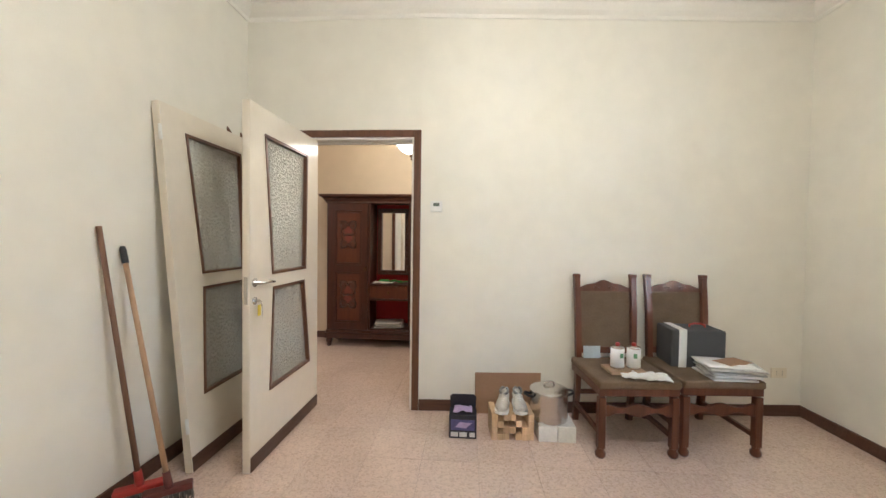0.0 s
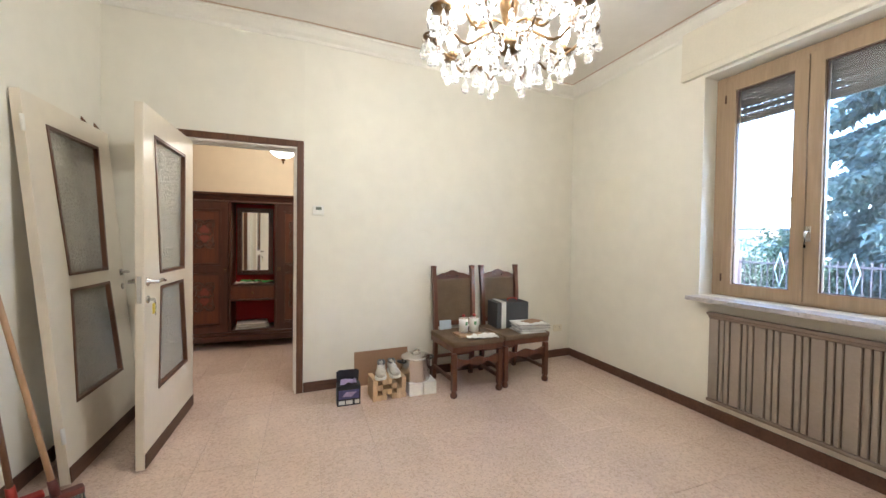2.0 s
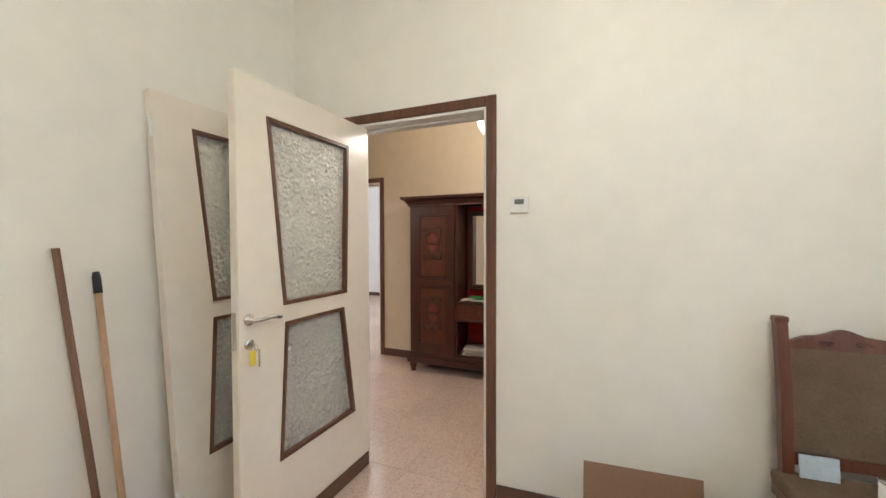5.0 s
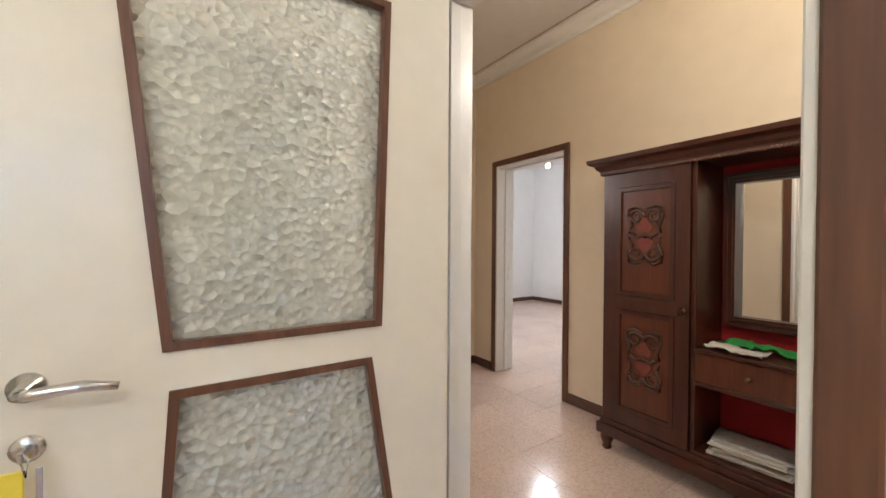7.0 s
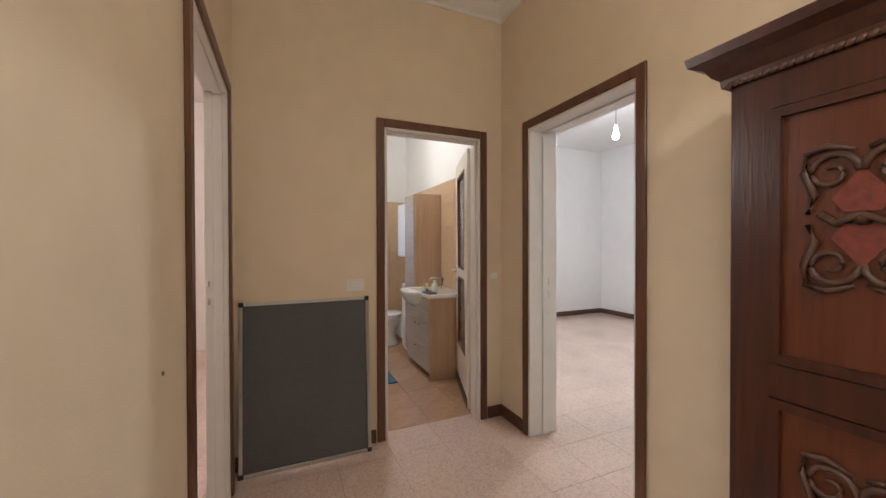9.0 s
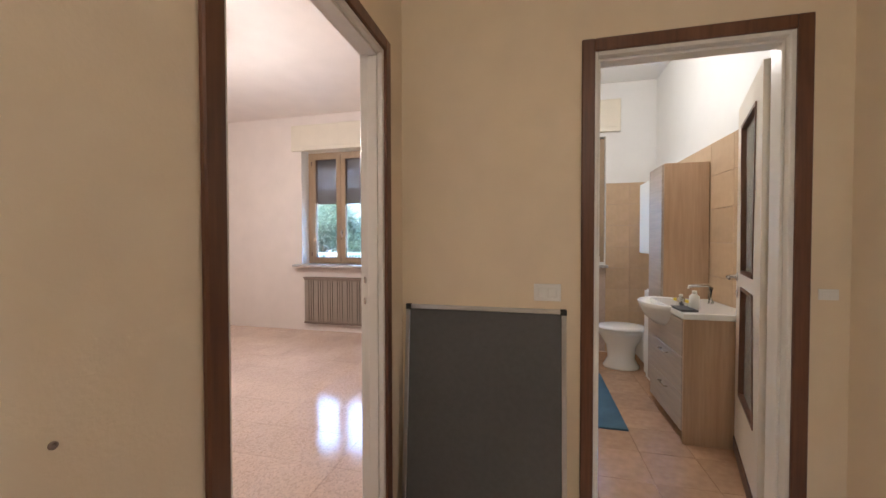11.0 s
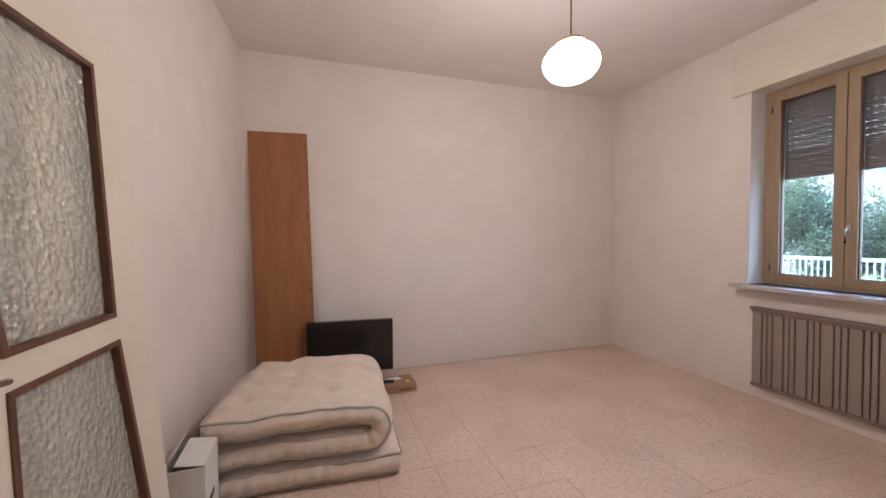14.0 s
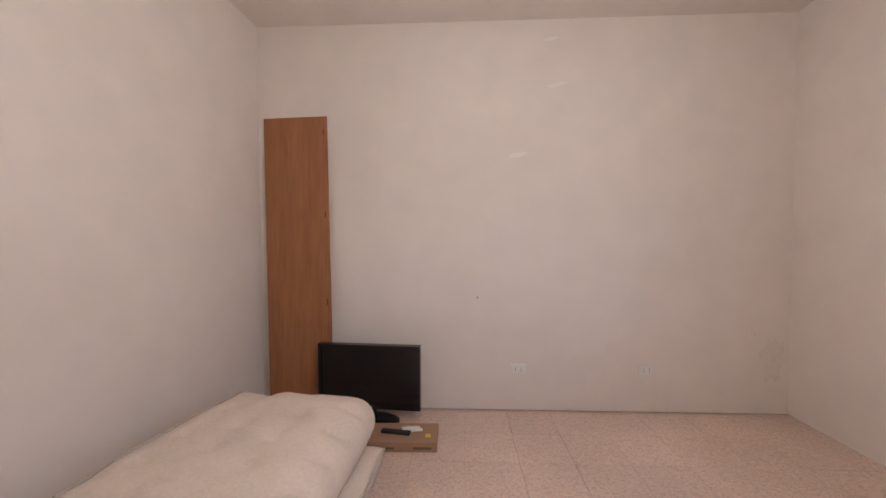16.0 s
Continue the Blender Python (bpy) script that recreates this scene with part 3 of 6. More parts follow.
def chair(m, label):
    """A carved high-backed chair; x across, y from the front edge to the back, z up."""
    root = thing("dining_chair", label, "chair", m, "carved chairs along the wall")
    w, d = 0.244, 0.485
    part("seat", bm_box(bmesh.new(), -w - 0.004, -0.014, 0.425, w + 0.004, d - 0.01, 0.472, 0.016, 3), M_VELVET, root, "worn brown velvet seat")
    part("seat_frame", box(-w, 0.0, 0.378, w, d - 0.015, 0.428, 0.004), M_DARKWOOD, root)
    leg = [(0.0, 0.0), (0.022, 0.0), (0.030, 0.012), (0.031, 0.03), (0.020, 0.048), (0.024, 0.06)]
    for sx in (-1, 1):
        bm = lathe(leg, 14, pose(sx * (w - 0.022), 0.022, 0))
        bm_box(bm, sx * (w - 0.022) - 0.022, 0.0, 0.058, sx * (w - 0.022) + 0.022, 0.044, 0.37, 0.004)
        part("leg", bm, M_DARKWOOD, root, "turned front leg")
    for sx in (-1, 1):
        bm = bmesh.new()
        pts = [(sx * (w - 0.045), d + 0.015, 0.0), (sx * (w - 0.045), d - 0.015, 0.25), (sx * (w - 0.045), d - 0.02, 0.47), (sx * (w - 0.042), d + 0.0, 0.80), (sx * (w - 0.038), d + 0.03, 1.045)]
        for a, b in zip(pts, pts[1:]):
            v = []
            for p in (a, b):
                v.append([bm.verts.new((p[0] + i * 0.019, p[1] + j * 0.019, p[2])) for i, j in ((-1, -1), (1, -1), (1, 1), (-1, 1))])
            for k in range(4):
                bm.faces.new((v[0][k], v[0][(k + 1) % 4], v[1][(k + 1) % 4], v[1][k]))
            if a is pts[0]:
                bm.faces.new(v[0])
            if b is pts[-1]:
                bm.faces.new(v[1])
        bmesh.ops.remove_doubles(bm, verts=bm.verts, dist=1e-5)
        bm_box(bm, sx * (w - 0.038) - 0.023, d + 0.007, 1.042, sx * (w - 0.038) + 0.023, d + 0.053, 1.068, 0.005)
        part("back_post", bm, M_DARKWOOD, root, "square back post with a capped top")
    lean = pose(0, d - 0.012, 0.44, -4.6)
    wb = w - 0.055
    out = [(-wb, 0.485)]
    for i in range(17):
        u = -1 + i / 8
        out.append((u * wb, 0.535 + 0.045 * math.cos(u * math.pi * 0.5) ** 2 + 0.006 * math.cos(u * math.pi * 3.0)))
    out.append((wb, 0.485))
    crest = part("crest_rail", prism(out, 0.026, lean, 0.003), M_DARKWOOD, root, "carved arched crest rail")
    for sx in (-1, 1):
        spiral = [(sx * (0.02 + 0.03 * (1 - t) * math.cos(t * 6) + 0.03), -0.004, 0.530 + 0.010 * (1 - t * 0.6) * math.sin(t * 6)) for t in [k / 14 for k in range(15)]]
        part("carving", tube([lean @ Vector(p) for p in spiral], 0.005, 6), M_DARKWOOD, crest)
    part("backrest", bm_add(bmesh.new(), bm_box(bmesh.new(), -wb + 0.003, -0.004, 0.10, wb - 0.003, 0.024, 0.505, 0.01, 2), lean), M_VELVET, root, "worn brown velvet backrest")
    part("lower_rail", bm_add(bmesh.new(), bm_box(bmesh.new(), -wb, 0.0, 0.055, wb, 0.024, 0.10, 0.003), lean), M_DARKWOOD, root)
    wave = [(-w + 0.04, 0.25)] + [(-w + 0.04 + i * (2 * w - 0.08) / 16, 0.315 + 0.012 * math.cos(i / 16 * 4 * math.pi)) for i in range(17)] + [(w - 0.04, 0.25)]
    wave += [(w - 0.04 - i * (2 * w - 0.08) / 16, 0.262 - 0.014 * math.cos(i / 16 * 4 * math.pi)) for i in range(1, 16)]
    part("stretcher", prism(wave, 0.022, Matrix.Translation((0, 0.011, 0)), 0.002), M_DARKWOOD, root, "carved front stretcher")
    for sx in (-1, 1):
        part("stretcher", box(sx * (w - 0.034) - 0.012, 0.04, 0.115, sx * (w - 0.034) + 0.012, d - 0.0, 0.145, 0.003), M_DARKWOOD, root)
    part("stretcher", box(-w + 0.06, d - 0.02, 0.20, w - 0.06, d + 0.002, 0.23, 0.003), M_DARKWOOD, root)
    return root


CH1 = pose(1.235, 2.29, 0, 0, 0, 4.5)
CH2 = pose(1.755, 2.352, 0, 0, 0, 3.5)
chair_1 = chair(CH1, "dark carved wooden chair with worn brown velvet seat")
chair_2 = copy_thing(chair_1, CH2)


def on(seat, x, y, z=0.472, rz=0):
    return seat @ pose(x, y, z, 0, 0, rz)


# tins on a folded brown cloth on the first chair
cloth = bmesh.new()
bm_box(cloth, -0.11, -0.075, 0, 0.12, 0.085, 0.022, 0.008, 2)
tagged(part("folded_cloth", bm_add(bmesh.new(), cloth, on(CH1, -0.02, 0.17)), material("tan_cloth", (0.40, 0.27, 0.17), 0.95, vary=0.1, grain=200, bump=0.3, bump_scale=300)),
       "folded tan cloth on the chair seat", "cloth")


def crumpled(w, d, h, nx=18, ny=12, seed=1.0):
    """A thin crumpled sheet, thick enough to have an edge."""
    bm = bmesh.new()
    top, bot = {}, {}
    for i in range(nx + 1):
        for j in range(ny + 1):
            x, y = (i / nx - 0.5) * w, (j / ny - 0.5) * d
            z = h * (0.35 + 0.65 * abs(noise.noise((x * 14 + seed, y * 14, seed)))) + 0.25 * h * noise.noise((x * 45, y * 45 + seed, 2))
            e = 0.012 * noise.noise((x * 20 + seed, y * 20, 7))
            top[i, j] = bm.verts.new((x + e, y + e, max(0.004, z)))
            bot[i, j] = bm.verts.new((x + e, y + e, max(0.001, z - 0.004)))
    for i in range(nx):
        for j in range(ny):
            f = bm.faces.new((top[i, j], top[i + 1, j], top[i + 1, j + 1], top[i, j + 1]))
            f.smooth = True
            bm.faces.new((bot[i, j], bot[i, j + 1], bot[i + 1, j + 1], bot[i + 1, j]))
    for i in range(nx):
        for j in (0, ny):
            bm.faces.new((top[i, j], top[i + 1, j], bot[i + 1, j], bot[i, j]))
    for j in range(ny):
        for i in (0, nx):
            bm.faces.new((top[i, j], top[i, j + 1], bot[i, j + 1], bot[i, j]))
    return bm


tagged(part("rag", bm_add(bmesh.new(), crumpled(0.27, 0.13, 0.035, seed=3.0), on(CH1, 0.06, 0.055, 0.474, -14)), M_PAPER), "crumpled white rag on the chair seat", "rag")


def paint_tin(m):
    root = thing("tin", "white labelled tin with a red screw cap", "tin", m, "tins on the chair")
    part("body", lathe([(0, 0), (0.040, 0), (0.042, 0.004), (0.041, 0.007), (0.041, 0.132), (0.042, 0.136), (0.038, 0.140), (0.016, 0.146), (0, 0.146)], 24), M_STEEL, root, "steel tin body")
    part("label", lathe([(0.0413, 0.010), (0.0416, 0.010), (0.0416, 0.128), (0.0413, 0.128)], 24), M_CAN, root, "white printed label")
    part("printed_mark", prism([(-0.022, 0.06), (0.0, 0.06), (0.0, 0.09), (-0.022, 0.09)], 0.002, Matrix.Translation((0.012, -0.0428, 0.012))), material("green_print", (0.12, 0.30, 0.14), 0.5), root, "small green print")
    part("cap", lathe([(0, 0.144), (0.014, 0.144), (0.014, 0.158), (0.011, 0.162), (0, 0.163)], 16), M_REDPL, root, "red screw cap")
    return root


tin_1 = paint_tin(on(CH1, -0.055, 0.18, 0.4945, 10))
copy_thing(tin_1, on(CH1, 0.048, 0.175, 0.4945, -15))
tagged(part("folder", bm_box(bmesh.new(), -0.06, -0.006, 0, 0.06, 0.002, 0.085, 0.001, m=on(CH1, -0.115, 0.43, 0.474) @ pose(0, 0, 0, -6)), material("pale_blue_card", (0.52, 0.60, 0.66), 0.7)),
       "pale blue card folder leaning on the chair back", "folder")


def case(m):
    root = thing("carrying_case", "dark grey carrying case with a white strap", "case", m)
    part("shell", box(-0.165, -0.11, 0, 0.175, 0.11, 0.25, 0.012, 3), M_GREYCASE, root)
    part("strap", ring([(-0.118, -0.001), (-0.072, -0.001), (-0.072, 0.2515), (-0.118, 0.2515)], [(-0.116, 0.001), (-0.074, 0.001), (-0.074, 0.2495), (-0.116, 0.2495)], -0.1115, 0.1115), M_PAPER, root)
    part("white_band", box(-0.118, -0.1135, 0.002, -0.07, -0.1105, 0.2525, 0.001), M_PAPER, root, "white printed band")
    part("top_band", box(-0.118, -0.1135, 0.2495, -0.07, 0.11, 0.2535, 0.001), M_PAPER, root)
    part("handle", tube([(0.0, 0, 0.248), (0.0, 0, 0.266), (0.03, 0, 0.275), (0.07, 0, 0.275), (0.10, 0, 0.266), (0.10, 0, 0.248)], 0.007, 8), M_REDPL, root, "red carrying handle")
    return root


case(on(CH2, 0.0, 0.335, 0.4725, -6))


def paper_stack(m, label, sheets, w, d, name="papers", mats=None):
    root = thing(name, label, "papers", m)
    z = 0.0
    rnd = random.Random(len(label) * 7 + sheets)
    for i in range(sheets):
        h = rnd.uniform(0.004, 0.012)
        sw, sd = w * rnd.uniform(0.82, 1.0), d * rnd.uniform(0.82, 1.0)
        bm = crumpled(sw, sd, h, 6, 5, seed=i * 1.7) if i == sheets - 1 else box(-sw / 2, -sd / 2, 0, sw / 2, sd / 2, h, 0.001)
        bm.transform(pose(rnd.uniform(-0.02, 0.02), rnd.uniform(-0.015, 0.015), z, 0, 0, rnd.uniform(-9, 9)))
        part("sheaf", bm, (mats or [M_PAPER])[i % len(mats or [M_PAPER])], root)
        z += h + 0.0003
    return root


M_NEWS = material("grey_newsprint", (0.52, 0.51, 0.49), 0.9, vary=0.18, scale=30, grain=120)
paper_stack(on(CH2, 0.085, 0.10, 0.4725, -12), "pile of white papers and newspapers on the chair", 9, 0.31, 0.23, mats=[M_PAPER, M_NEWS, M_PAPER])
tagged(part("brown_envelope", bm_add(bmesh.new(), crumpled(0.2, 0.12, 0.012, 8, 6, seed=9.0), on(CH2, 0.13, 0.11, 0.552, 20)), M_CARD), "crumpled brown envelope on the papers", "envelope")

# floor things beside the chairs
tagged(part("cardboard_sheet", bm_box(bmesh.new(), 0, 0, 0, 0.50, 0.006, 0.31, 0.001, m=pose(0.264, 2.785, 0.0, -8, 0, 3.5)), M_CARD), "flat brown cardboard sheet leaning on the wall", "cardboard")
carton = thing("product_carton", "open dark blue carton with printed front", "carton", pose(0.176, 2.478, 0, 0, 0, 0))
part("body", box(-0.09, -0.055, 0, 0.09, 0.055, 0.155, 0.002), M_NAVY, carton)
part("back_flap", prism([(-0.085, 0.15), (0.085, 0.15), (0.09, 0.235), (0.07, 0.25), (-0.07, 0.25), (-0.09, 0.235)], 0.003, Matrix.Translation((0, 0.052, 0))), M_NAVY, carton, "raised dark back flap")
part("front_print", box(-0.078, -0.057, 0.055, 0.078, -0.0545, 0.125, 0.0005), M_BLUEPRINT, carton, "blue-violet printed picture")
part("print_highlight", prism([(-0.05, 0.075), (0.02, 0.07), (0.06, 0.105), (-0.02, 0.11)], 0.0015, Matrix.Translation((0, -0.0585, 0))), M_LILAC, carton)
for i, (x0, x1) in enumerate(((-0.078, -0.03), (-0.022, 0.028), (0.045, 0.08))):
    part("text_bar", box(x0, -0.0568, 0.012, x1, -0.0545, 0.042, 0.0004), M_PAPER, carton)
part("wipe", bm_add(bmesh.new(), crumpled(0.12, 0.07, 0.04, 10, 8, seed=5.0), pose(0.0, 0.0, 0.158, 12)), M_LILAC, carton, "lilac wipes sticking out")


def offcut_stack(m):
    root = thing("wood_offcuts", "stacked raw pine batten offcuts on the floor", "wood offcuts", m)
    rnd = random.Random(4)
    cells = [(0, 0), (1, 0), (2, 0), (4, 0), (5, 0), (6, 0), (0, 1), (2, 1), (3, 1), (5, 1), (6, 1), (0, 2), (1, 2), (4, 2), (6, 2), (0, 3), (2, 3), (3, 3), (6, 3)]
    for i, k in cells:
        x = -0.14 + i * 0.04
        l = 0.10 + rnd.uniform(-0.012, 0.0)
        part("batten", box(x + 0.0012, -l + rnd.uniform(0, 0.012), k * 0.043 + 0.0008, x + 0.0388, 0.10, k * 0.043 + 0.0425, 0.0015), M_PINE, root)
    return root


offcut_stack(pose(0.497, 2.52, 0, 0, 0, 4))


def shoe(m, label):
    """A low sneaker; x along, toe at +x."""
    root = thing("sneaker", label, "shoe", m, "pair of sneakers")
    secs = [(-0.135, 0.028, 0.075), (-0.125, 0.034, 0.098), (-0.08, 0.036, 0.088), (-0.03, 0.037, 0.078), (0.03, 0.043, 0.066), (0.085, 0.046, 0.048), (0.125, 0.038, 0.038), (0.145, 0.016, 0.028)]
    bm = bmesh.new()
    rings = []
    for x, w, h in secs:
        rings.append([bm.verts.new((x, w * math.cos(a) * (1 if math.sin(a) < 0.3 else 0.82), 0.018 + max(0, h * (0.5 + 0.5 * math.sin(a))) * 0.92)) for a in [k * math.pi / 6 for k in range(12)]])
    for a, b in zip(rings, rings[1:]):
        for k in range(12):
            f = bm.faces.new((a[k], a[(k + 1) % 12], b[(k + 1) % 12], b[k]))
            f.smooth = True
    bm.faces.new(rings[0])
    bm.faces.new(rings[-1])
    part("upper", bm, M_SHOE, root)
    out = [(-0.14, -0.03), (-0.10, -0.037), (0.0, -0.04), (0.08, -0.049), (0.13, -0.042), (0.152, -0.012), (0.152, 0.012), (0.13, 0.042), (0.08, 0.049), (0.0, 0.04), (-0.10, 0.037), (-0.14, 0.03)]
    part("sole", prism(out, 0.022, pose(0, 0, 0, 0) @ Matrix(((1, 0, 0, 0), (0, 0, 1, 0), (0, 1, 0, 0), (0, 0, 0, 1))), 0.003), M_WHITEPL, root, "white rubber sole")
    part("collar", bm_tube(bmesh.new(), [(-0.115, 0, 0.108)] + [(-0.075 + 0.045 * math.cos(a), 0.027 * math.sin(a), 0.1 - 0.012 * math.cos(a)) for a in [k * math.pi / 6 for k in range(-5, 6)]], 0.009, 8), M_GREYCLOTH, root, "grey padded collar")
    for i in range(4):
        x = -0.015 + i * 0.022
        part("lace", tube([(x, -0.026, 0.082 - i * 0.008), (x + 0.006, 0, 0.098 - i * 0.009), (x, 0.026, 0.082 - i * 0.008)], 0.0035, 6), M_PAPER, root, "white lace")
    return root


shoe_1 = shoe(pose(0.445, 2.52, 0.1735, 0, 0, -102) @ Matrix.Diagonal((0.76, 0.98, 0.95, 1)), "worn off-white sneaker on the wood offcuts")
copy_thing(shoe_1, pose(0.552, 2.53, 0.1735, 0, 0, -88))

for x0, x1 in ((0.668, 0.788), (0.793, 0.908)):
    tagged(part("foam_block", bm_box(bmesh.new(), x0, 2.43, 0, x1, 2.66, 0.105, 0.004, 2), M_POLY), "white polystyrene packing block under the pot", "foam block", "foam blocks under the pot")
pot = thing("stock_pot", "polished steel stock pot with lid on foam blocks", "pot", pose(0.755, 2.55, 0.1055, 0, 0, 12) @ Matrix.Diagonal((1.06, 1.06, 1.04, 1)))
part("body", lathe([(0, 0), (0.108, 0), (0.115, 0.006), (0.117, 0.02), (0.117, 0.175), (0.121, 0.18), (0.121, 0.185), (0.113, 0.185), (0.113, 0.01), (0, 0.008)], 36), M_STEEL, pot)
lid = part("lid", lathe([(0.122, 0.186), (0.122, 0.190), (0.11, 0.197), (0.07, 0.209), (0.03, 0.214), (0, 0.215)], 36), M_STEEL, pot, "domed steel lid")
part("knob", tube([(-0.035, 0, 0.21), (-0.03, 0, 0.232), (0, 0, 0.238), (0.03, 0, 0.232), (0.035, 0, 0.21)], 0.006, 8), M_STEEL, lid)
for s in (-1, 1):
    part("handle", tube([(s * 0.115, -0.03, 0.155), (s * 0.15, -0.028, 0.165), (s * 0.162, 0, 0.168), (s * 0.15, 0.028, 0.165), (s * 0.115, 0.03, 0.155)], 0.008, 8), M_BLACKPL, pot, "black side handle")

# thermostat, socket
th = thing("thermostat", "small white wall thermostat with a display", "thermostat", pose(-0.05, askew(-0.05), 1.55))
part("housing", box(-0.045, -0.022, -0.04, 0.045, 0, 0.04, 0.004, 2), M_WHITEPL, th)
part("display", box(-0.022, -0.0235, 0.003, 0.025, -0.021, 0.028, 0.0005), M_LCD, th, "grey display")
part("button", box(-0.01, -0.024, -0.028, 0.012, -0.0215, -0.018, 0.0008), M_WHITEPL, th)


def wall_socket(m, mat, label):
    root = thing("wall_socket", label, "socket", m)
    part("plate", box(-0.058, -0.009, -0.038, 0.058, 0, 0.038, 0.003, 2), mat, root)
    for x in (-0.021, 0.021):
        s = part("insert", box(x - 0.019, -0.0115, -0.022, x + 0.019, -0.0085, 0.022, 0.001), mat, root)
        for z in (-0.012, 0, 0.012):
            part("hole", lathe([(0, 0), (0.0028, 0), (0.0028, 0.001), (0, 0.001)], 8, pose(x, -0.0112, z, 90)), M_BLACKPL, s)
    return root


wall_socket(pose(2.555, askew(2.555), 0.33, 0, 0, 3.6), M_IVORYPL, "ivory double wall socket above the baseboard")

for y in (2.555, 2.709):
    tagged(part("wall_peg", prism([(0, -0.022), (0.03, -0.022), (0.0, 0.022)], 0.016, pose(XW, y - 0.008, 2.062)), M_STICK), "small wooden peg on the wall above the loose door", "peg", "pegs on the wall")

# a faint squarish patch, slightly warmer in tone than the wall around it
tagged(part("paint_patch", box(XE - 0.0008, 2.16, 1.42, XE + 0.001, 2.62, 1.95, 0.0004), M_GHOST), "faint squarish patch of slightly warmer cream on the wall", "paint patch", kind="structure")

# brooms


def broom(foot, tip, mat, label, head, cap):
    a, b = Vector(foot), Vector(tip)
    root = thing("broom", label, "broom")
    part("stick", tube([a.lerp(b, 0.0), a.lerp(b, 0.5), b], [0.0125, 0.012, 0.0115], 12), mat, root, "long wooden stick")
    d = (b - a).normalized()
    if cap:
        part("grip", tube([b - d * 0.075, b - d * 0.01, b + d * 0.01], [0.0145, 0.0145, 0.010], 12), M_BLACKPL, root, "black grip cap")
    part("socket", tube([a - d * 0.03, a + d * 0.06], [0.02, 0.016], 12), head, root)
    h = part("head", bm_box(bmesh.new(), -0.10, -0.028, 0.055, 0.10, 0.028, 0.085, 0.008, 2, pose(a.x, a.y, 0, 0, 0, 35)), head, root, "plastic broom head")
    bm = bmesh.new()
    rnd = random.Random(int(a.x * 1000))
    for i in range(18):
        for j in range(5):
            x, y = -0.095 + i * 0.0112, -0.022 + j * 0.011
            bm_tube(bm, [(x, y, 0.062), (x + rnd.uniform(-0.008, 0.008), y * 1.6 + rnd.uniform(-0.01, 0.01), 0.001)], [0.004, 0.003], 4)
    bm.transform(pose(a.x, a.y, 0, 0, 0, 35))
    part("bristles", bm, M_BRISTLE, h, "dense grey bristles")
    return root


broom((-1.395, 1.70, 0.10), (-1.503, 1.615, 1.345), M_STICK, "dark wooden broom with red head leaning on the wall", M_REDPL, False)
broom((-1.245, 1.70, 0.10), (-1.500, 1.73, 1.24), M_STICK2, "pale wooden broom with maroon head leaning on the wall", M_MAROON, True)

# chandelier
CX, CY = 0.67, 0.89
M_BRASS = material("aged_brass", (0.19, 0.115, 0.055), 0.4, 1.0, vary=0.2, scale=12)
M_BULB = material("warm_bulb_glow", (1.0, 0.90, 0.72), 0.4, emit=1.4)
M_CRYSTAL = clear_glass("cut_crystal", (1, 1, 1), 0.06, 1.42)
M_CRYSTAL.node_tree.nodes["Principled BSDF"].inputs["Transmission Weight"].default_value = 0.945  # a little white diffuse imitates the drops' bright sparkle
ch = thing("chandelier", "lit brass chandelier with candle bulbs and crystal drops", "chandelier", pose(CX, CY, 0.0))
part("canopy", lathe([(0, LIVING_TOP - 0.002), (0.06, LIVING_TOP - 0.003), (0.055, LIVING_TOP - 0.02), (0.02, LIVING_TOP - 0.05), (0, LIVING_TOP - 0.055)], 20), M_BRASS, ch)
part("rod", tube([(0, 0, LIVING_TOP - 0.05), (0, 0, 2.55)], 0.007, 8), M_BRASS, ch)
part("column", lathe([(0, 2.56), (0.02, 2.55), (0.035, 2.50), (0.018, 2.45), (0.022, 2.36), (0.045, 2.32), (0.028, 2.26), (0.018, 2.20), (0.05, 2.155), (0.055, 2.13), (0.03, 2.115), (0.012, 2.105), (0, 2.10)], 20), M_BRASS, ch)


def drop_mesh():
    bm = lathe([(0, 0.0), (0.004, -0.005), (0.010, -0.024), (0.019, -0.050), (0.0155, -0.066), (0, -0.075)], 8)
    for f in bm.faces:
        f.smooth = False
    return mesh_of("crystal_drop", bm, M_CRYSTAL)


def bead_mesh():
    bm = bmesh.new()
    bmesh.ops.create_icosphere(bm, subdivisions=1, radius=0.0085)
    return mesh_of("crystal_bead", bm, M_CRYSTAL)


DROP, BEAD = drop_mesh(), bead_mesh()


def hang(me, x, y, z, parent, name):
    o = new(name, me)
    o.location, o.parent = (x, y, z), parent
    o.rotation_euler = (0, 0, x * 37 + y * 53)
    o.visible_shadow = False
    return o


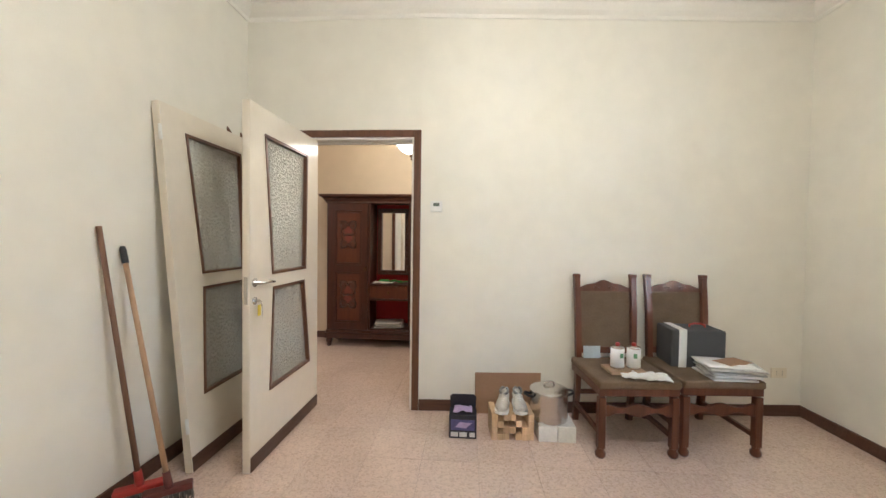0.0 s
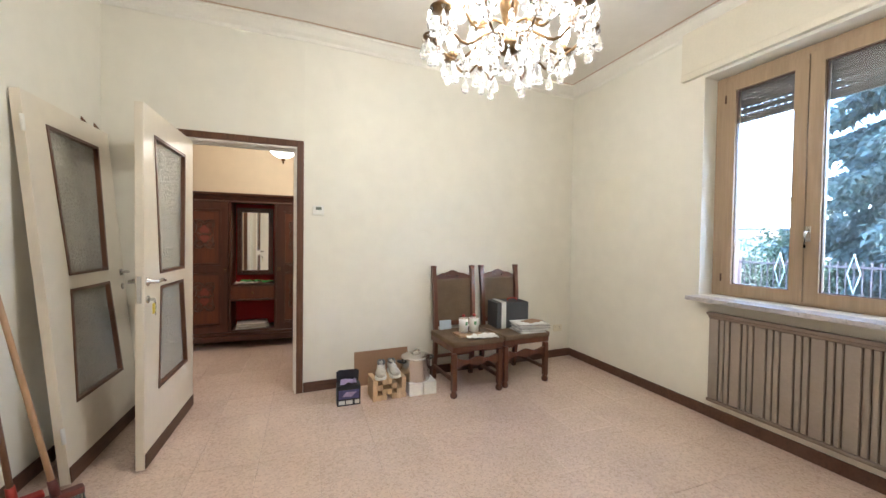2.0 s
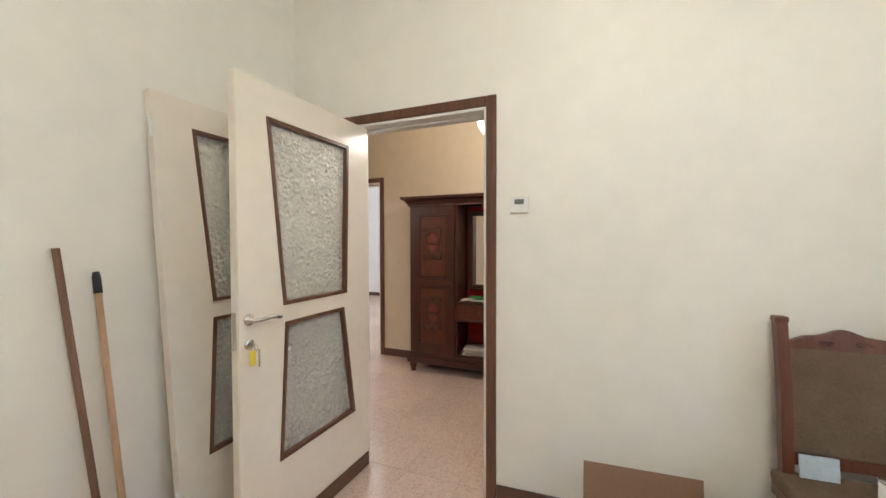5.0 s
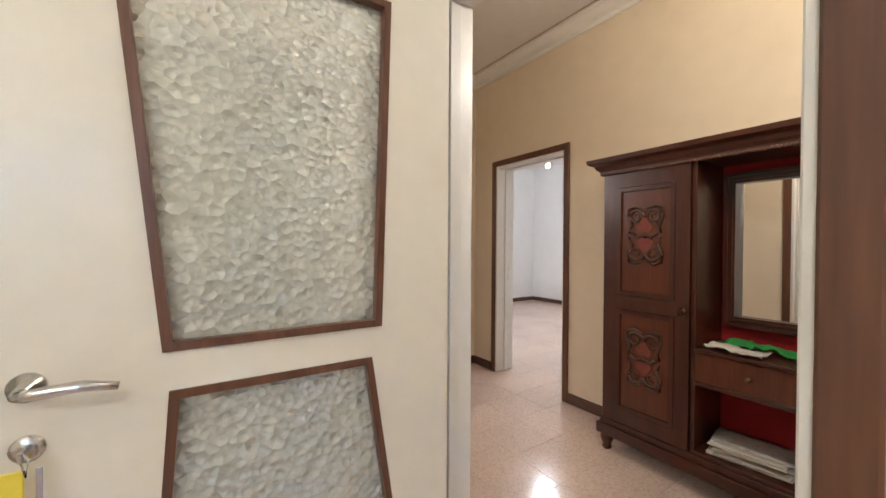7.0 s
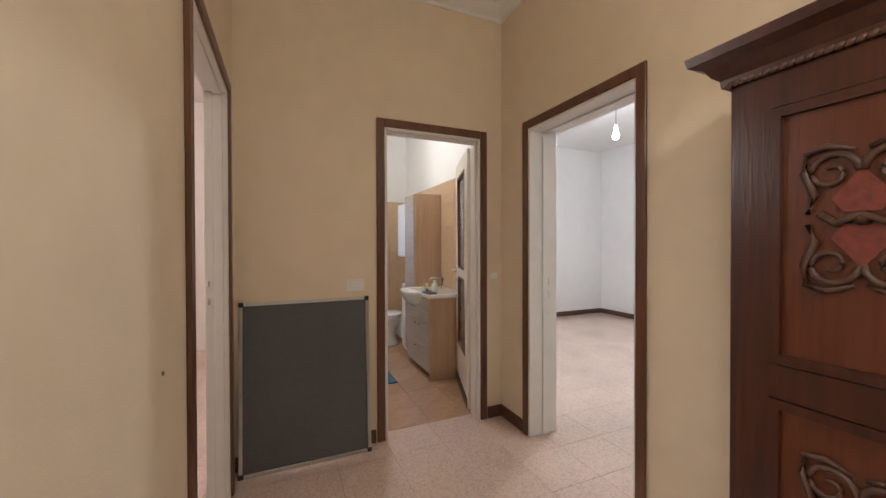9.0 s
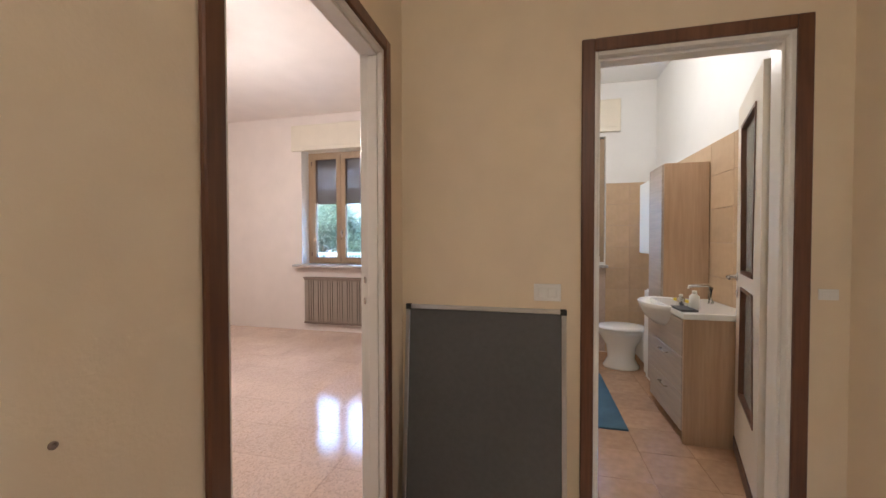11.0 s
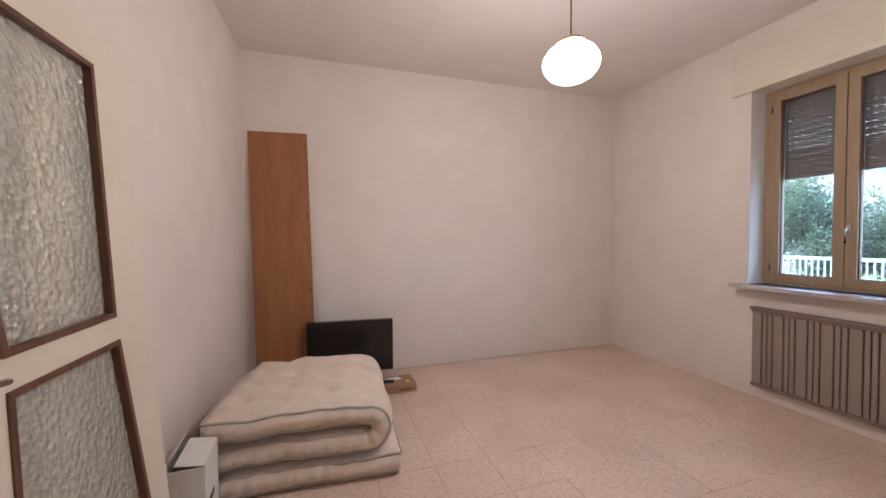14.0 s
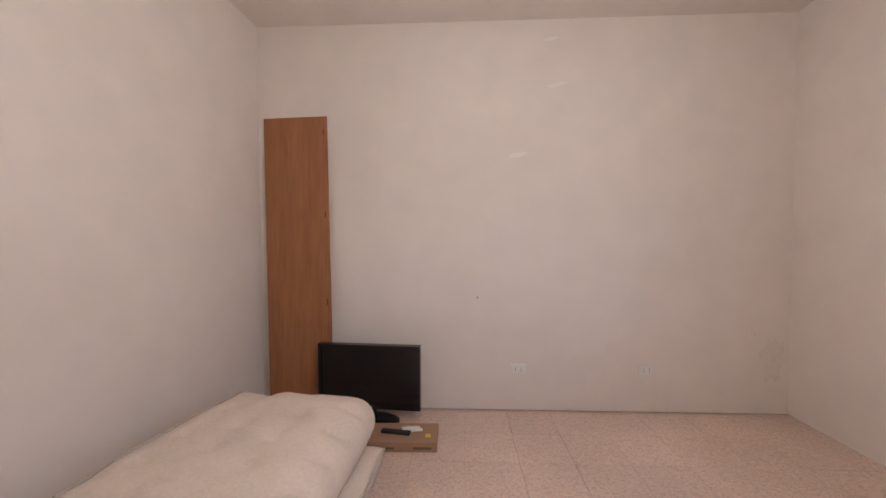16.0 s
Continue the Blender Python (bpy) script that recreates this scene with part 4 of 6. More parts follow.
for tier, (count, reach, base, lift, turn) in enumerate(((10, 0.33, 2.19, 2.172, 0.15), (5, 0.22, 2.24, 2.31, 0.5))):
    for i in range(count):
        a = turn + 2 * math.pi * i / count
        c, s = math.cos(a), math.sin(a)
        pts = []
        for k in range(11):
            t = k / 10
            r = 0.03 + (reach - 0.03) * t
            z = base + 0.03 * math.sin(t * 2.2 * math.pi) - 0.055 * math.sin(t * math.pi) + (lift - base) * t
            pts.append((r * c, r * s, z))
        arm = part("arm", tube(pts, 0.0065, 7), M_BRASS, ch, "curved brass arm")
        top = pts[-1]
        part("drip_pan", lathe([(0.010, 0.0), (0.042, 0.008), (0.046, 0.018), (0.040, 0.012), (0.012, 0.012), (0.012, 0.05), (0.0, 0.05)], 14, pose(*top)), M_BRASS, arm)
        b = part("bulb", lathe([(0.010, 0.05), (0.017, 0.065), (0.027, 0.092), (0.022, 0.124), (0.007, 0.145), (0, 0.15)], 12, pose(*top)), M_BULB, arm, "lit candle bulb")
        b.visible_shadow = False
        for k in range(5):
            f = a + k * math.pi * 0.4
            hang(BEAD, top[0] + 0.042 * math.cos(f), top[1] + 0.042 * math.sin(f), top[2] + 0.001, arm, "bead")
            hang(DROP, top[0] + 0.042 * math.cos(f), top[1] + 0.042 * math.sin(f), top[2] - 0.008, arm, "drop")
        for k in range(1, 8):
            t = k / 8
            r = 0.03 + (reach - 0.03) * t
            hang(BEAD, r * c, r * s, 2.52 + (top[2] + 0.03 - 2.52) * t - 0.07 * math.sin(t * math.pi), arm, "bead")
        for k, l in ((0, 0.03), (1, 0.012)):
            f = a + 1.3 + 3.0 * k
            x, y = top[0] + 0.022 * math.cos(f), top[1] + 0.022 * math.sin(f)
            hang(BEAD, x, y, top[2] - 0.012 - l * 0.5, arm, "bead")
            hang(DROP, x, y, top[2] - 0.02 - l, arm, "drop")
        for k in (3, 5, 7):
            p = pts[k]
            hang(BEAD, p[0], p[1], p[2] - 0.014, arm, "bead")
            hang(DROP, p[0], p[1], p[2] - 0.022, arm, "drop")
for i in range(6):
    a = 2 * math.pi * i / 6
    hang(BEAD, 0.06 * math.cos(a), 0.06 * math.sin(a), 2.118, ch, "bead")
    hang(DROP, 0.06 * math.cos(a), 0.06 * math.sin(a), 2.11, ch, "drop")
for k in range(2):
    hang(BEAD, 0, 0, 2.098 - 0.018 * k, ch, "bead")
hang(DROP, 0, 0, 2.072, ch, "drop")

# ---- windows, roller boxes, sills, radiators ----
M_RAD = material("beige_grey_radiator_enamel", (0.32, 0.265, 0.22), 0.45, vary=0.05, scale=5)
M_RADTOP = material("brown_grey_radiator_rail", (0.235, 0.175, 0.14), 0.45, vary=0.06, scale=5)
# darker than the slats: the shade of their gaps is put into this colour
M_RADBACK = material("radiator_gap_shade", (0.15, 0.11, 0.088), 0.7, vary=0.1)


def window(name, m, width, z0, z1, leaves, shut, label, handle_at, f=0.055, s=0.064):
    """A wooden window with glazed sashes and a lowered roller shutter behind; x across from its left, y outwards."""
    root = thing(name, label, "window", m, kind="structure")
    for x0, x1 in ((0, f), (width - f, width)):
        part("frame", box(x0, 0, z0, x1, 0.07, z1, 0.004), M_WINWOOD, root, "brown wooden window frame")
    part("frame", box(f, 0, z1 - f, width - f, 0.07, z1, 0.004), M_WINWOOD, root)
    part("frame", box(f, 0, z0, width - f, 0.07, z0 + 0.035, 0.004), M_WINWOOD, root)
    step = (width - 2 * f) / leaves
    for i in range(leaves):
        a, b = f + i * step + 0.0035, f + (i + 1) * step - 0.0035
        lo, hi = z0 + 0.02, z1 - f + 0.015
        sash = part("sash", ring([(a, lo), (b, lo), (b, hi), (a, hi)], [(a + s, lo + s), (b - s, lo + s), (b - s, hi - s), (a + s, hi - s)], -0.014, 0.05), M_WINWOOD, root, "brown wooden sash")
        part("bead", ring([(a + s - 0.004, lo + s - 0.004), (b - s + 0.004, lo + s - 0.004), (b - s + 0.004, hi - s + 0.004), (a + s - 0.004, hi - s + 0.004)],
                          [(a + s + 0.006, lo + s + 0.006), (b - s - 0.006, lo + s + 0.006), (b - s - 0.006, hi - s - 0.006), (a + s + 0.006, hi - s - 0.006)], 0.004, 0.03), M_BASE, sash)
        g = part("pane", box(a + s - 0.002, 0.014, lo + s - 0.002, b - s + 0.002, 0.018, hi - s + 0.002), M_GLASS, sash, "clear glass pane")
        g.visible_shadow = False
        for z in (lo + 0.12, hi - 0.12):
            part("hinge", lathe([(0, 0), (0.006, 0), (0.006, 0.06), (0, 0.06)], 8, pose(a + 0.004 if i % 2 == 0 else b - 0.004, -0.016, z - 0.03)), M_BASE, sash)
    for i in handle_at:
        x = f + i * step + (0.022 if i else 0)
        h = part("handle", box(x - 0.014, -0.022, 1.33, x + 0.014, -0.013, 1.43, 0.003, 2), M_METAL, root, "metal window handle")
        part("grip", tube([(x, -0.02, 1.40), (x, -0.05, 1.40), (x, -0.055, 1.385), (x, -0.055, 1.29)], [0.008, 0.008, 0.009, 0.008], 8), M_METAL, h)
    for x0, x1 in ((0.004, 0.05), (width - 0.05, width - 0.004)):
        part("guide_rail", box(x0, 0.094, z0, x1, 0.136, z1 - 0.002, 0.003), M_JAMB, root, "white shutter guide")
    # roller shutter
    n = int((z1 - shut) / 0.047) + 1
    sh = part("shutter", box(0.004, 0.105, shut - 0.012, width - 0.004, 0.125, shut + 0.002, 0.003), M_SHUTTER, root, "half lowered dark brown roller shutter")
    for k in range(n):
        z = shut + k * 0.047
        slots = 0.24 < z1 - z < 0.24 + (0.11 if leaves == 2 else 0.26)
        bm = box(0.004, 0.111, z + (0.004 if slots else 0.0), width - 0.004, 0.119, z + 0.0468, 0.001)
        if slots:
            for q in range(int(width / 0.042)):
                bm_box(bm, 0.004 + q * 0.042, 0.1112, z - 0.001, 0.004 + q * 0.042 + 0.02, 0.1188, z + 0.0045)
        bm_box(bm, 0.004, 0.108, z + 0.018, width - 0.004, 0.1111, z + 0.03, 0.001)
        part("slat", bm, M_SHUTTER, sh)
    return root


def roller_box(m, width, z0, z1, label):
    """A panelled box over a window, x across, y into the wall."""
    root = thing("roller_box", label, "roller box", m, kind="structure")
    part("front", box(0, -0.035, z0, width, 0.012, z1, 0.004), M_BOXPAINT, root, "cream painted front board")
    part("lip", box(0.002, -0.043, z0 - 0.002, width - 0.002, -0.033, z0 + 0.05, 0.003), M_BOXPAINT, root)
    part("underside", box(0.2, 0.0121, z0 + 0.001, width - 0.2, 0.16, z0 + 0.02), M_BOXPAINT, root)
    return root


def radiator(m, width, z0, z1, label):
    """A panel radiator behind upright slats of two widths; x across, y into the wall."""
    root = thing("radiator", label, "radiator", m)
    # shallow sheet whose dark colour stands for the shade in the gaps
    part("core", box(0.01, -0.021, z0 + 0.02, width - 0.01, 0.03, z1 - 0.03), M_RADBACK, root, "core coloured dark for the shade between the slats")
    bm = bm_box(bmesh.new(), -0.012, -0.055, z1 - 0.022, width + 0.012, 0.0, z1, 0.006, 2)
    part("top_rail", bm, M_RADTOP, root, "moulded top rail")
    part("top_rail", box(-0.004, -0.045, z1 - 0.044, width + 0.004, 0.0, z1 - 0.0225, 0.004), M_RADTOP, root)
    part("bottom_rail", box(-0.004, -0.05, z0, width + 0.004, 0.0, z0 + 0.024, 0.005), M_RADTOP, root)
    x = 0.0
    while x < width - 0.03:
        for w, gap in ((0.067, 0.009), (0.028, 0.008), (0.028, 0.009)):
            if x + w > width:
                break
            part("slat", box(x, -0.037, z0 + 0.0245, x + w, -0.0212, z1 - 0.0445, 0.004), M_RAD, root)
            x += w + gap
        else:
            continue
        break
    return root


def sill(m, width, label):
    setting("window_sill", bm_box(bmesh.new(), 0, -0.14, 0.912, width, 0.14, 0.943, 0.005, 2, m), M_SILL, label, "window sill")


EAST = pose(2.87, 1.478, 0, 0, 0, -90)
window("window_1", EAST, 1.158, 0.917, 2.585, 2, 2.25, "two-leaf brown wooden window with shutter half lowered", [1], 0.07, 0.073)
roller_box(pose(XE, 1.648, 0, 0, 0, -90), 1.57, 2.61, 3.0, "cream wooden roller shutter box")
sill(pose(XE, 1.49, -0.03, 0, 0, -90), 1.19, "grey marble window sill")
radiator(pose(XE - 0.004, 1.366, 0, 0, 0, -90), 1.10, 0.137, 0.803, "beige-grey slatted radiator under the window")
WEST = pose(-6.40, 0.36, 0, 0, 0, 90)
window("window_2", WEST, 1.54, 0.945, 2.56, 3, 1.83, "three-leaf brown wooden window with shutter half lowered", [1])
roller_box(pose(BW, 0.22, 0, 0, 0, 90), 1.82, 2.55, 2.91, "cream wooden roller shutter box")
sill(pose(BW, 0.29, 0, 0, 0, 90), 1.68, "grey marble window sill")
radiator(pose(BW + 0.02, 0.43, 0, 0, 0, 90), 1.42, 0.11, 0.765, "beige-grey slatted radiator under the bedroom window")

# ---- hall ----
M_RED = material("red_felt_lining", (0.36, 0.018, 0.02), 0.9, vary=0.1, grain=150, bump=0.2, bump_scale=400)
M_REDPATCH = material("faded_red_paint", (0.20, 0.042, 0.026), 0.6, vary=0.15, scale=30)
M_MIDWOOD = wood("reddish_brown_walnut_panel", (0.125, 0.032, 0.011), (0.07, 0.018, 0.007), 0.3, scale=14, coat=0.2)
M_WARDROBE = wood("deep_red_brown_walnut", (0.068, 0.018, 0.008), (0.030, 0.008, 0.004), 0.3, scale=12, coat=0.1)
M_CARVE = wood("grey_brown_carving", (0.105, 0.052, 0.034), (0.06, 0.03, 0.02), 0.45, scale=12)
M_MIRROR = material("mirror_silver", (0.92, 0.92, 0.90), 0.01, 1.0, vary=0.0)
M_GREEN = material("bright_green_cloth", (0.03, 0.30, 0.05), 0.85, vary=0.12, grain=150, bump=0.2, bump_scale=300)
M_LINEN = material("pale_linen", (0.60, 0.57, 0.50), 0.9, vary=0.1, grain=120, bump=0.3, bump_scale=200)


def scroll(cx, cz, sx, sz, turns, r0, y):
    """A flat spiral of rounded carving."""
    pts = []
    for k in range(22):
        t = k / 21
        a = t * turns * 2 * math.pi
        r = r0 * (1 - 0.78 * t)
        pts.append((cx + sx * r * math.cos(a), y, cz + sz * r * math.sin(a)))
    return pts


def carved_panel(door, x0, x1, z0, z1, y):
    """A sunk panel with a moulding and a scrolled relief over red patches."""
    p = part("panel", box(x0, y + 0.006, z0, x1, y + 0.012, z1), M_MIDWOOD, door, "reddish sunk panel")
    part("moulding", ring([(x0 - 0.012, z0 - 0.012), (x1 + 0.012, z0 - 0.012), (x1 + 0.012, z1 + 0.012), (x0 - 0.012, z1 + 0.012)],
                          [(x0 + 0.012, z0 + 0.012), (x1 - 0.012, z0 + 0.012), (x1 - 0.012, z1 - 0.012), (x0 + 0.012, z1 - 0.012)], y - 0.008, y + 0.006), M_WARDROBE, p)
    cx, cz = (x0 + x1) / 2, z0 + (z1 - z0) * 0.56
    for s in (-1, 1):
        patch = [(cx - 0.03, cz + s * 0.014), (cx + 0.03, cz + s * 0.014), (cx + 0.05, cz + s * 0.045), (cx + 0.026, cz + s * 0.075), (cx, cz + s * 0.112), (cx - 0.026, cz + s * 0.075), (cx - 0.05, cz + s * 0.045)]
        part("red_patch", prism(patch, 0.003, Matrix.Translation((0, y + 0.002, 0))), M_REDPATCH, p, "faded red painted patch")
    for sx in (-1, 1):
        for sz in (-1, 1):
            part("scroll", tube(scroll(cx + sx * 0.05, cz + sz * 0.105, -sx, sz, 1.35, 0.048, y), [0.0085 - 0.0002 * k for k in range(22)], 6), M_CARVE, p)
            part("scroll", tube([(cx + sx * 0.01, y, cz + sz * 0.15), (cx + sx * 0.055, y - 0.002, cz + sz * 0.166), (cx + sx * 0.094, y, cz + sz * 0.155), (cx + sx * 0.098, y, cz + sz * 0.11), (cx + sx * 0.076, y - 0.002, cz + sz * 0.055), (cx + sx * 0.09, y, cz + sz * 0.012)],
                                [0.004, 0.008, 0.007, 0.008, 0.008, 0.006], 6), M_CARVE, p)
    part("scroll", tube([(cx - 0.07, y, cz + 0.012), (cx - 0.04, y - 0.003, cz - 0.012), (cx, y - 0.004, cz + 0.008), (cx + 0.04, y - 0.003, cz - 0.012), (cx + 0.07, y, cz + 0.012)], 0.009, 6), M_CARVE, p)
    part("leaf", lathe([(0, 0.0), (0.012, 0.003), (0.016, 0.008), (0, 0.016)], 8, pose(cx, y + 0.004, cz - 0.002, 90)), M_CARVE, p)


def wardrobe():
    x0, x1, yf, yb, zt = -1.50, 0.015, 4.365, 4.712, 1.735
    a, b = -0.985, -0.50
    root = thing("hall_wardrobe", "dark carved walnut wardrobe with an open mirrored bay", "wardrobe")
    for xa, xb in ((x0, x0 + 0.025), (a - 0.012, a + 0.012), (b - 0.012, b + 0.012), (x1 - 0.025, x1)):
        part("side_panel", box(xa, yf + 0.012, 0.19, xb, yb, zt, 0.003), M_WARDROBE, root)
    part("back", box(x0 + 0.02, yb, 0.15, x1 - 0.02, yb + 0.01, zt), M_WARDROBE, root)
    part("bay_lining", box(a + 0.0125, yb - 0.008, 0.20, b - 0.0125, yb - 0.001, zt - 0.002), M_RED, root, "red felt lining")
    part("top", box(x0, yf, zt, x1, yb + 0.01, zt + 0.02, 0.003), M_WARDROBE, root)
    prof = [(0.0, 0), (0.012, 0.0), (0.014, 0.02), (0.03, 0.035), (0.04, 0.055), (0.07, 0.07), (0.075, 0.095), (0.0, 0.095)]
    bm = bmesh.new()
    rings = []
    for px, py, nx, ny in ((x0, yb + 0.01, -1, 0), (x0, yf, -1, -1), (x1, yf, 1, -1), (x1, yb + 0.01, 1, 0)):
        rings.append([bm.verts.new((px + nx * d, py + ny * d, zt - 0.008 + h)) for d, h in prof])
    for r, q in zip(rings, rings[1:]):
        for k in range(len(prof)):
            j = (k + 1) % len(prof)
            bm.faces.new((r[k], r[j], q[j], q[k]))
    bm.faces.new(rings[0])
    bm.faces.new(rings[-1])
    cor = part("cornice", bm, M_WARDROBE, root, "stepped overhanging cornice")
    part("cornice_top", box(x0 - 0.06, yf - 0.06, zt + 0.06, x1 + 0.06, yb + 0.01, zt + 0.084), M_WARDROBE, root)
    me = mesh_of("rope_twist", lathe([(0, -0.011), (0.006, -0.009), (0.009, 0), (0.006, 0.009), (0, 0.011)], 6, pose(0, 0, 0, 0, 62, 0)), M_CARVE)
    n = int((x1 - x0) / 0.017)
    for i in range(n):
        o = new("rope_twist", me)
        o.location, o.parent = (x0 + 0.01 + i * 0.017, yf - 0.012, zt - 0.006), cor
    plinth = part("plinth", box(x0 - 0.02, yf - 0.025, 0.10, x1 + 0.02, yb, 0.165, 0.008, 2), M_WARDROBE, root, "moulded plinth")
    part("plinth_board", box(x0 - 0.004, yf - 0.008, 0.165, x1 + 0.004, yb, 0.20, 0.004), M_WARDROBE, root)
    for fx, fy in ((x0 + 0.03, yf + 0.02), (x1 - 0.03, yf + 0.02), (x0 + 0.03, yb - 0.04), (x1 - 0.03, yb - 0.04)):
        part("foot", lathe([(0, 0), (0.022, 0), (0.03, 0.012), (0.024, 0.03), (0.036, 0.055), (0.04, 0.075), (0.028, 0.1), (0, 0.101)], 14, pose(fx, fy, 0)), M_WARDROBE, root, "turned bun foot")
    for dx0, dx1, hinge in ((x0 + 0.026, a - 0.014, -1), (b + 0.014, x1 - 0.026, 1)):
        d = part("door", ring([(dx0, 0.205), (dx1, 0.205), (dx1, zt - 0.012), (dx0, zt - 0.012)], [(dx0 + 0.075, 0.285), (dx1 - 0.075, 0.285), (dx1 - 0.075, zt - 0.10), (dx0 + 0.075, zt - 0.10)], yf - 0.004, yf + 0.018),
                 M_WARDROBE, root, "walnut door with two carved panels")
        part("rail", box(dx0 + 0.075, yf - 0.004, 0.90, dx1 - 0.075, yf + 0.018, 0.985), M_WARDROBE, d)
        carved_panel(d, dx0 + 0.085, dx1 - 0.085, 1.0, zt - 0.115, yf)
        carved_panel(d, dx0 + 0.085, dx1 - 0.085, 0.30, 0.885, yf)
        kx = dx1 - 0.03 if hinge < 0 else dx0 + 0.03
        k = part("pull", lathe([(0, 0), (0.016, 0), (0.014, 0.006), (0.006, 0.012), (0.006, 0.02), (0, 0.021)], 12, pose(kx, yf - 0.004, 0.945, 90)), M_BRASS, d, "aged metal ring pull")
        part("pull_ring", tube([(kx + 0.017 * math.cos(t), yf - 0.022, 0.930 + 0.017 * math.sin(t)) for t in [q * math.pi / 6 for q in range(13)]], 0.0028, 6), M_BRASS, k)
    part("drawer", box(a + 0.014, yf + 0.004, 0.585, b - 0.014, yf + 0.022, 0.735, 0.003), M_MIDWOOD, root, "drawer front under the mirror")
    part("drawer_knob", lathe([(0, 0), (0.008, 0), (0.007, 0.01), (0.014, 0.018), (0.012, 0.026), (0, 0.029)], 12, pose((a + b) / 2, yf + 0.004, 0.66, 90)), M_BRASS, root)
    part("shelf", box(a + 0.0125, yf - 0.006, 0.737, b - 0.0125, yb - 0.009, 0.757, 0.003), M_WARDROBE, root)
    part("shelf", box(a + 0.0125, yf + 0.002, 0.562, b - 0.0125, yb - 0.009, 0.583, 0.003), M_WARDROBE, root)
    part("bay_floor", box(a + 0.0125, yf + 0.002, 0.2005, b - 0.0125, yb - 0.009, 0.22, 0.002), M_WARDROBE, root)
    mx0, mx1, mz0, mz1 = -0.955, -0.548, 0.845, 1.685
    fr = part("mirror_frame", ring([(mx0, mz0), (mx1, mz0), (mx1, mz1), (mx0, mz1)], [(mx0 + 0.052, mz0 + 0.056), (mx1 - 0.052, mz0 + 0.056), (mx1 - 0.052, mz1 - 0.056), (mx0 + 0.052, mz1 - 0.056)], yb - 0.05, yb - 0.0085), M_WARDROBE, root, "dark moulded mirror frame")
    for d in (0.008, 0.03):
        part("frame_moulding", ring([(mx0 + d, mz0 + d), (mx1 - d, mz0 + d), (mx1 - d, mz1 - d), (mx0 + d, mz1 - d)],
                                    [(mx0 + d + 0.012, mz0 + d + 0.012), (mx1 - d - 0.012, mz0 + d + 0.012), (mx1 - d - 0.012, mz1 - d - 0.012), (mx0 + d + 0.012, mz1 - d - 0.012)], yb - 0.058, yb - 0.05), M_WARDROBE, fr)
    part("mirror_glass", box(mx0 + 0.05, yb - 0.016, mz0 + 0.054, mx1 - 0.05, yb - 0.012, mz1 - 0.054), M_MIRROR, fr, "silvered mirror glass")
    return root


wardrobe()
tagged(part("green_cloth", bm_add(bmesh.new(), crumpled(0.36, 0.12, 0.05, seed=12.0), pose(-0.72, 4.56, 0.758, 0, 0, -6)), M_GREEN), "bright green folded cloth on the wardrobe shelf", "cloth")
tagged(part("linen_cloth", bm_add(bmesh.new(), crumpled(0.24, 0.11, 0.035, seed=15.0), pose(-0.82, 4.44, 0.758, 0, 0, -8)), M_LINEN), "crumpled pale cloth on the wardrobe shelf", "cloth")
paper_stack(pose(-0.76, 4.53, 0.2205, 0, 0, 5), "pile of papers in the wardrobe bay", 8, 0.36, 0.24, mats=[M_PAPER, M_NEWS, M_LINEN])


M_SHADE = material("lit_frosted_glass", (1.0, 0.93, 0.80), 0.5, emit=0.3)


def hall_lamp():
    x, y = -0.375, 3.65
    root = thing("pendant_lamp", "white glass bowl pendant lamp, lit", "lamp", pose(x, y, 0))
    part("canopy", lathe([(0, TOP - 0.002), (0.055, TOP - 0.003), (0.045, TOP - 0.03), (0, TOP - 0.045)], 16), M_BRASS, root)
    for k in range(3):
        a = k * 2 * math.pi / 3 + 0.5
        part("chain", tube([(0.02 * math.cos(a), 0.02 * math.sin(a), TOP - 0.04), (0.14 * math.cos(a), 0.14 * math.sin(a), 2.26)], 0.0035, 6), M_BRASS, root)
    bowl = part("shade", lathe([(0.012, 2.135), (0.06, 2.145), (0.11, 2.175), (0.145, 2.225), (0.155, 2.26), (0.150, 2.26), (0.14, 2.227), (0.105, 2.18), (0.058, 2.15), (0.012, 2.14)], 28), M_SHADE, root, "white frosted glass bowl")
    bowl.visible_shadow = False
    part("finial", lathe([(0, 2.075), (0.01, 2.085), (0.006, 2.10), (0.022, 2.118), (0.014, 2.134), (0, 2.136)], 12), M_BRASS, root, "brass finial")


hall_lamp()

board = thing("blackboard", "dark grey blackboard with an aluminium frame leaning on the wall", "blackboard", pose(-3.158, 2.985, 0.002, 0, 0, 90) @ pose(0, 0, 0, -4.8))
M_SLATE = material("dark_grey_slate_board", (0.098, 0.097, 0.096), 0.75, vary=0.08, scale=3, grain=40)
M_ALU = material("brushed_aluminium", (0.62, 0.62, 0.63), 0.32, 1.0, vary=0.04)
BWID, BHEI = 0.735, 0.965
part("surface", box(0.012, 0.004, 0.012, BWID - 0.012, 0.014, BHEI - 0.012), M_SLATE, board, "dark grey writing surface")
for c in ((0.02, 0, 0, BWID - 0.02, 0.018, 0.02), (0.02, 0, BHEI - 0.02, BWID - 0.02, 0.018, BHEI), (0, 0, 0.02, 0.02, 0.018, BHEI - 0.02), (BWID - 0.02, 0, 0.02, BWID, 0.018, BHEI - 0.02)):
    part("frame_rail", box(c[0], c[1] - 0.002, c[2], c[3], c[4], c[5], 0.002), M_ALU, board, "aluminium frame rail")
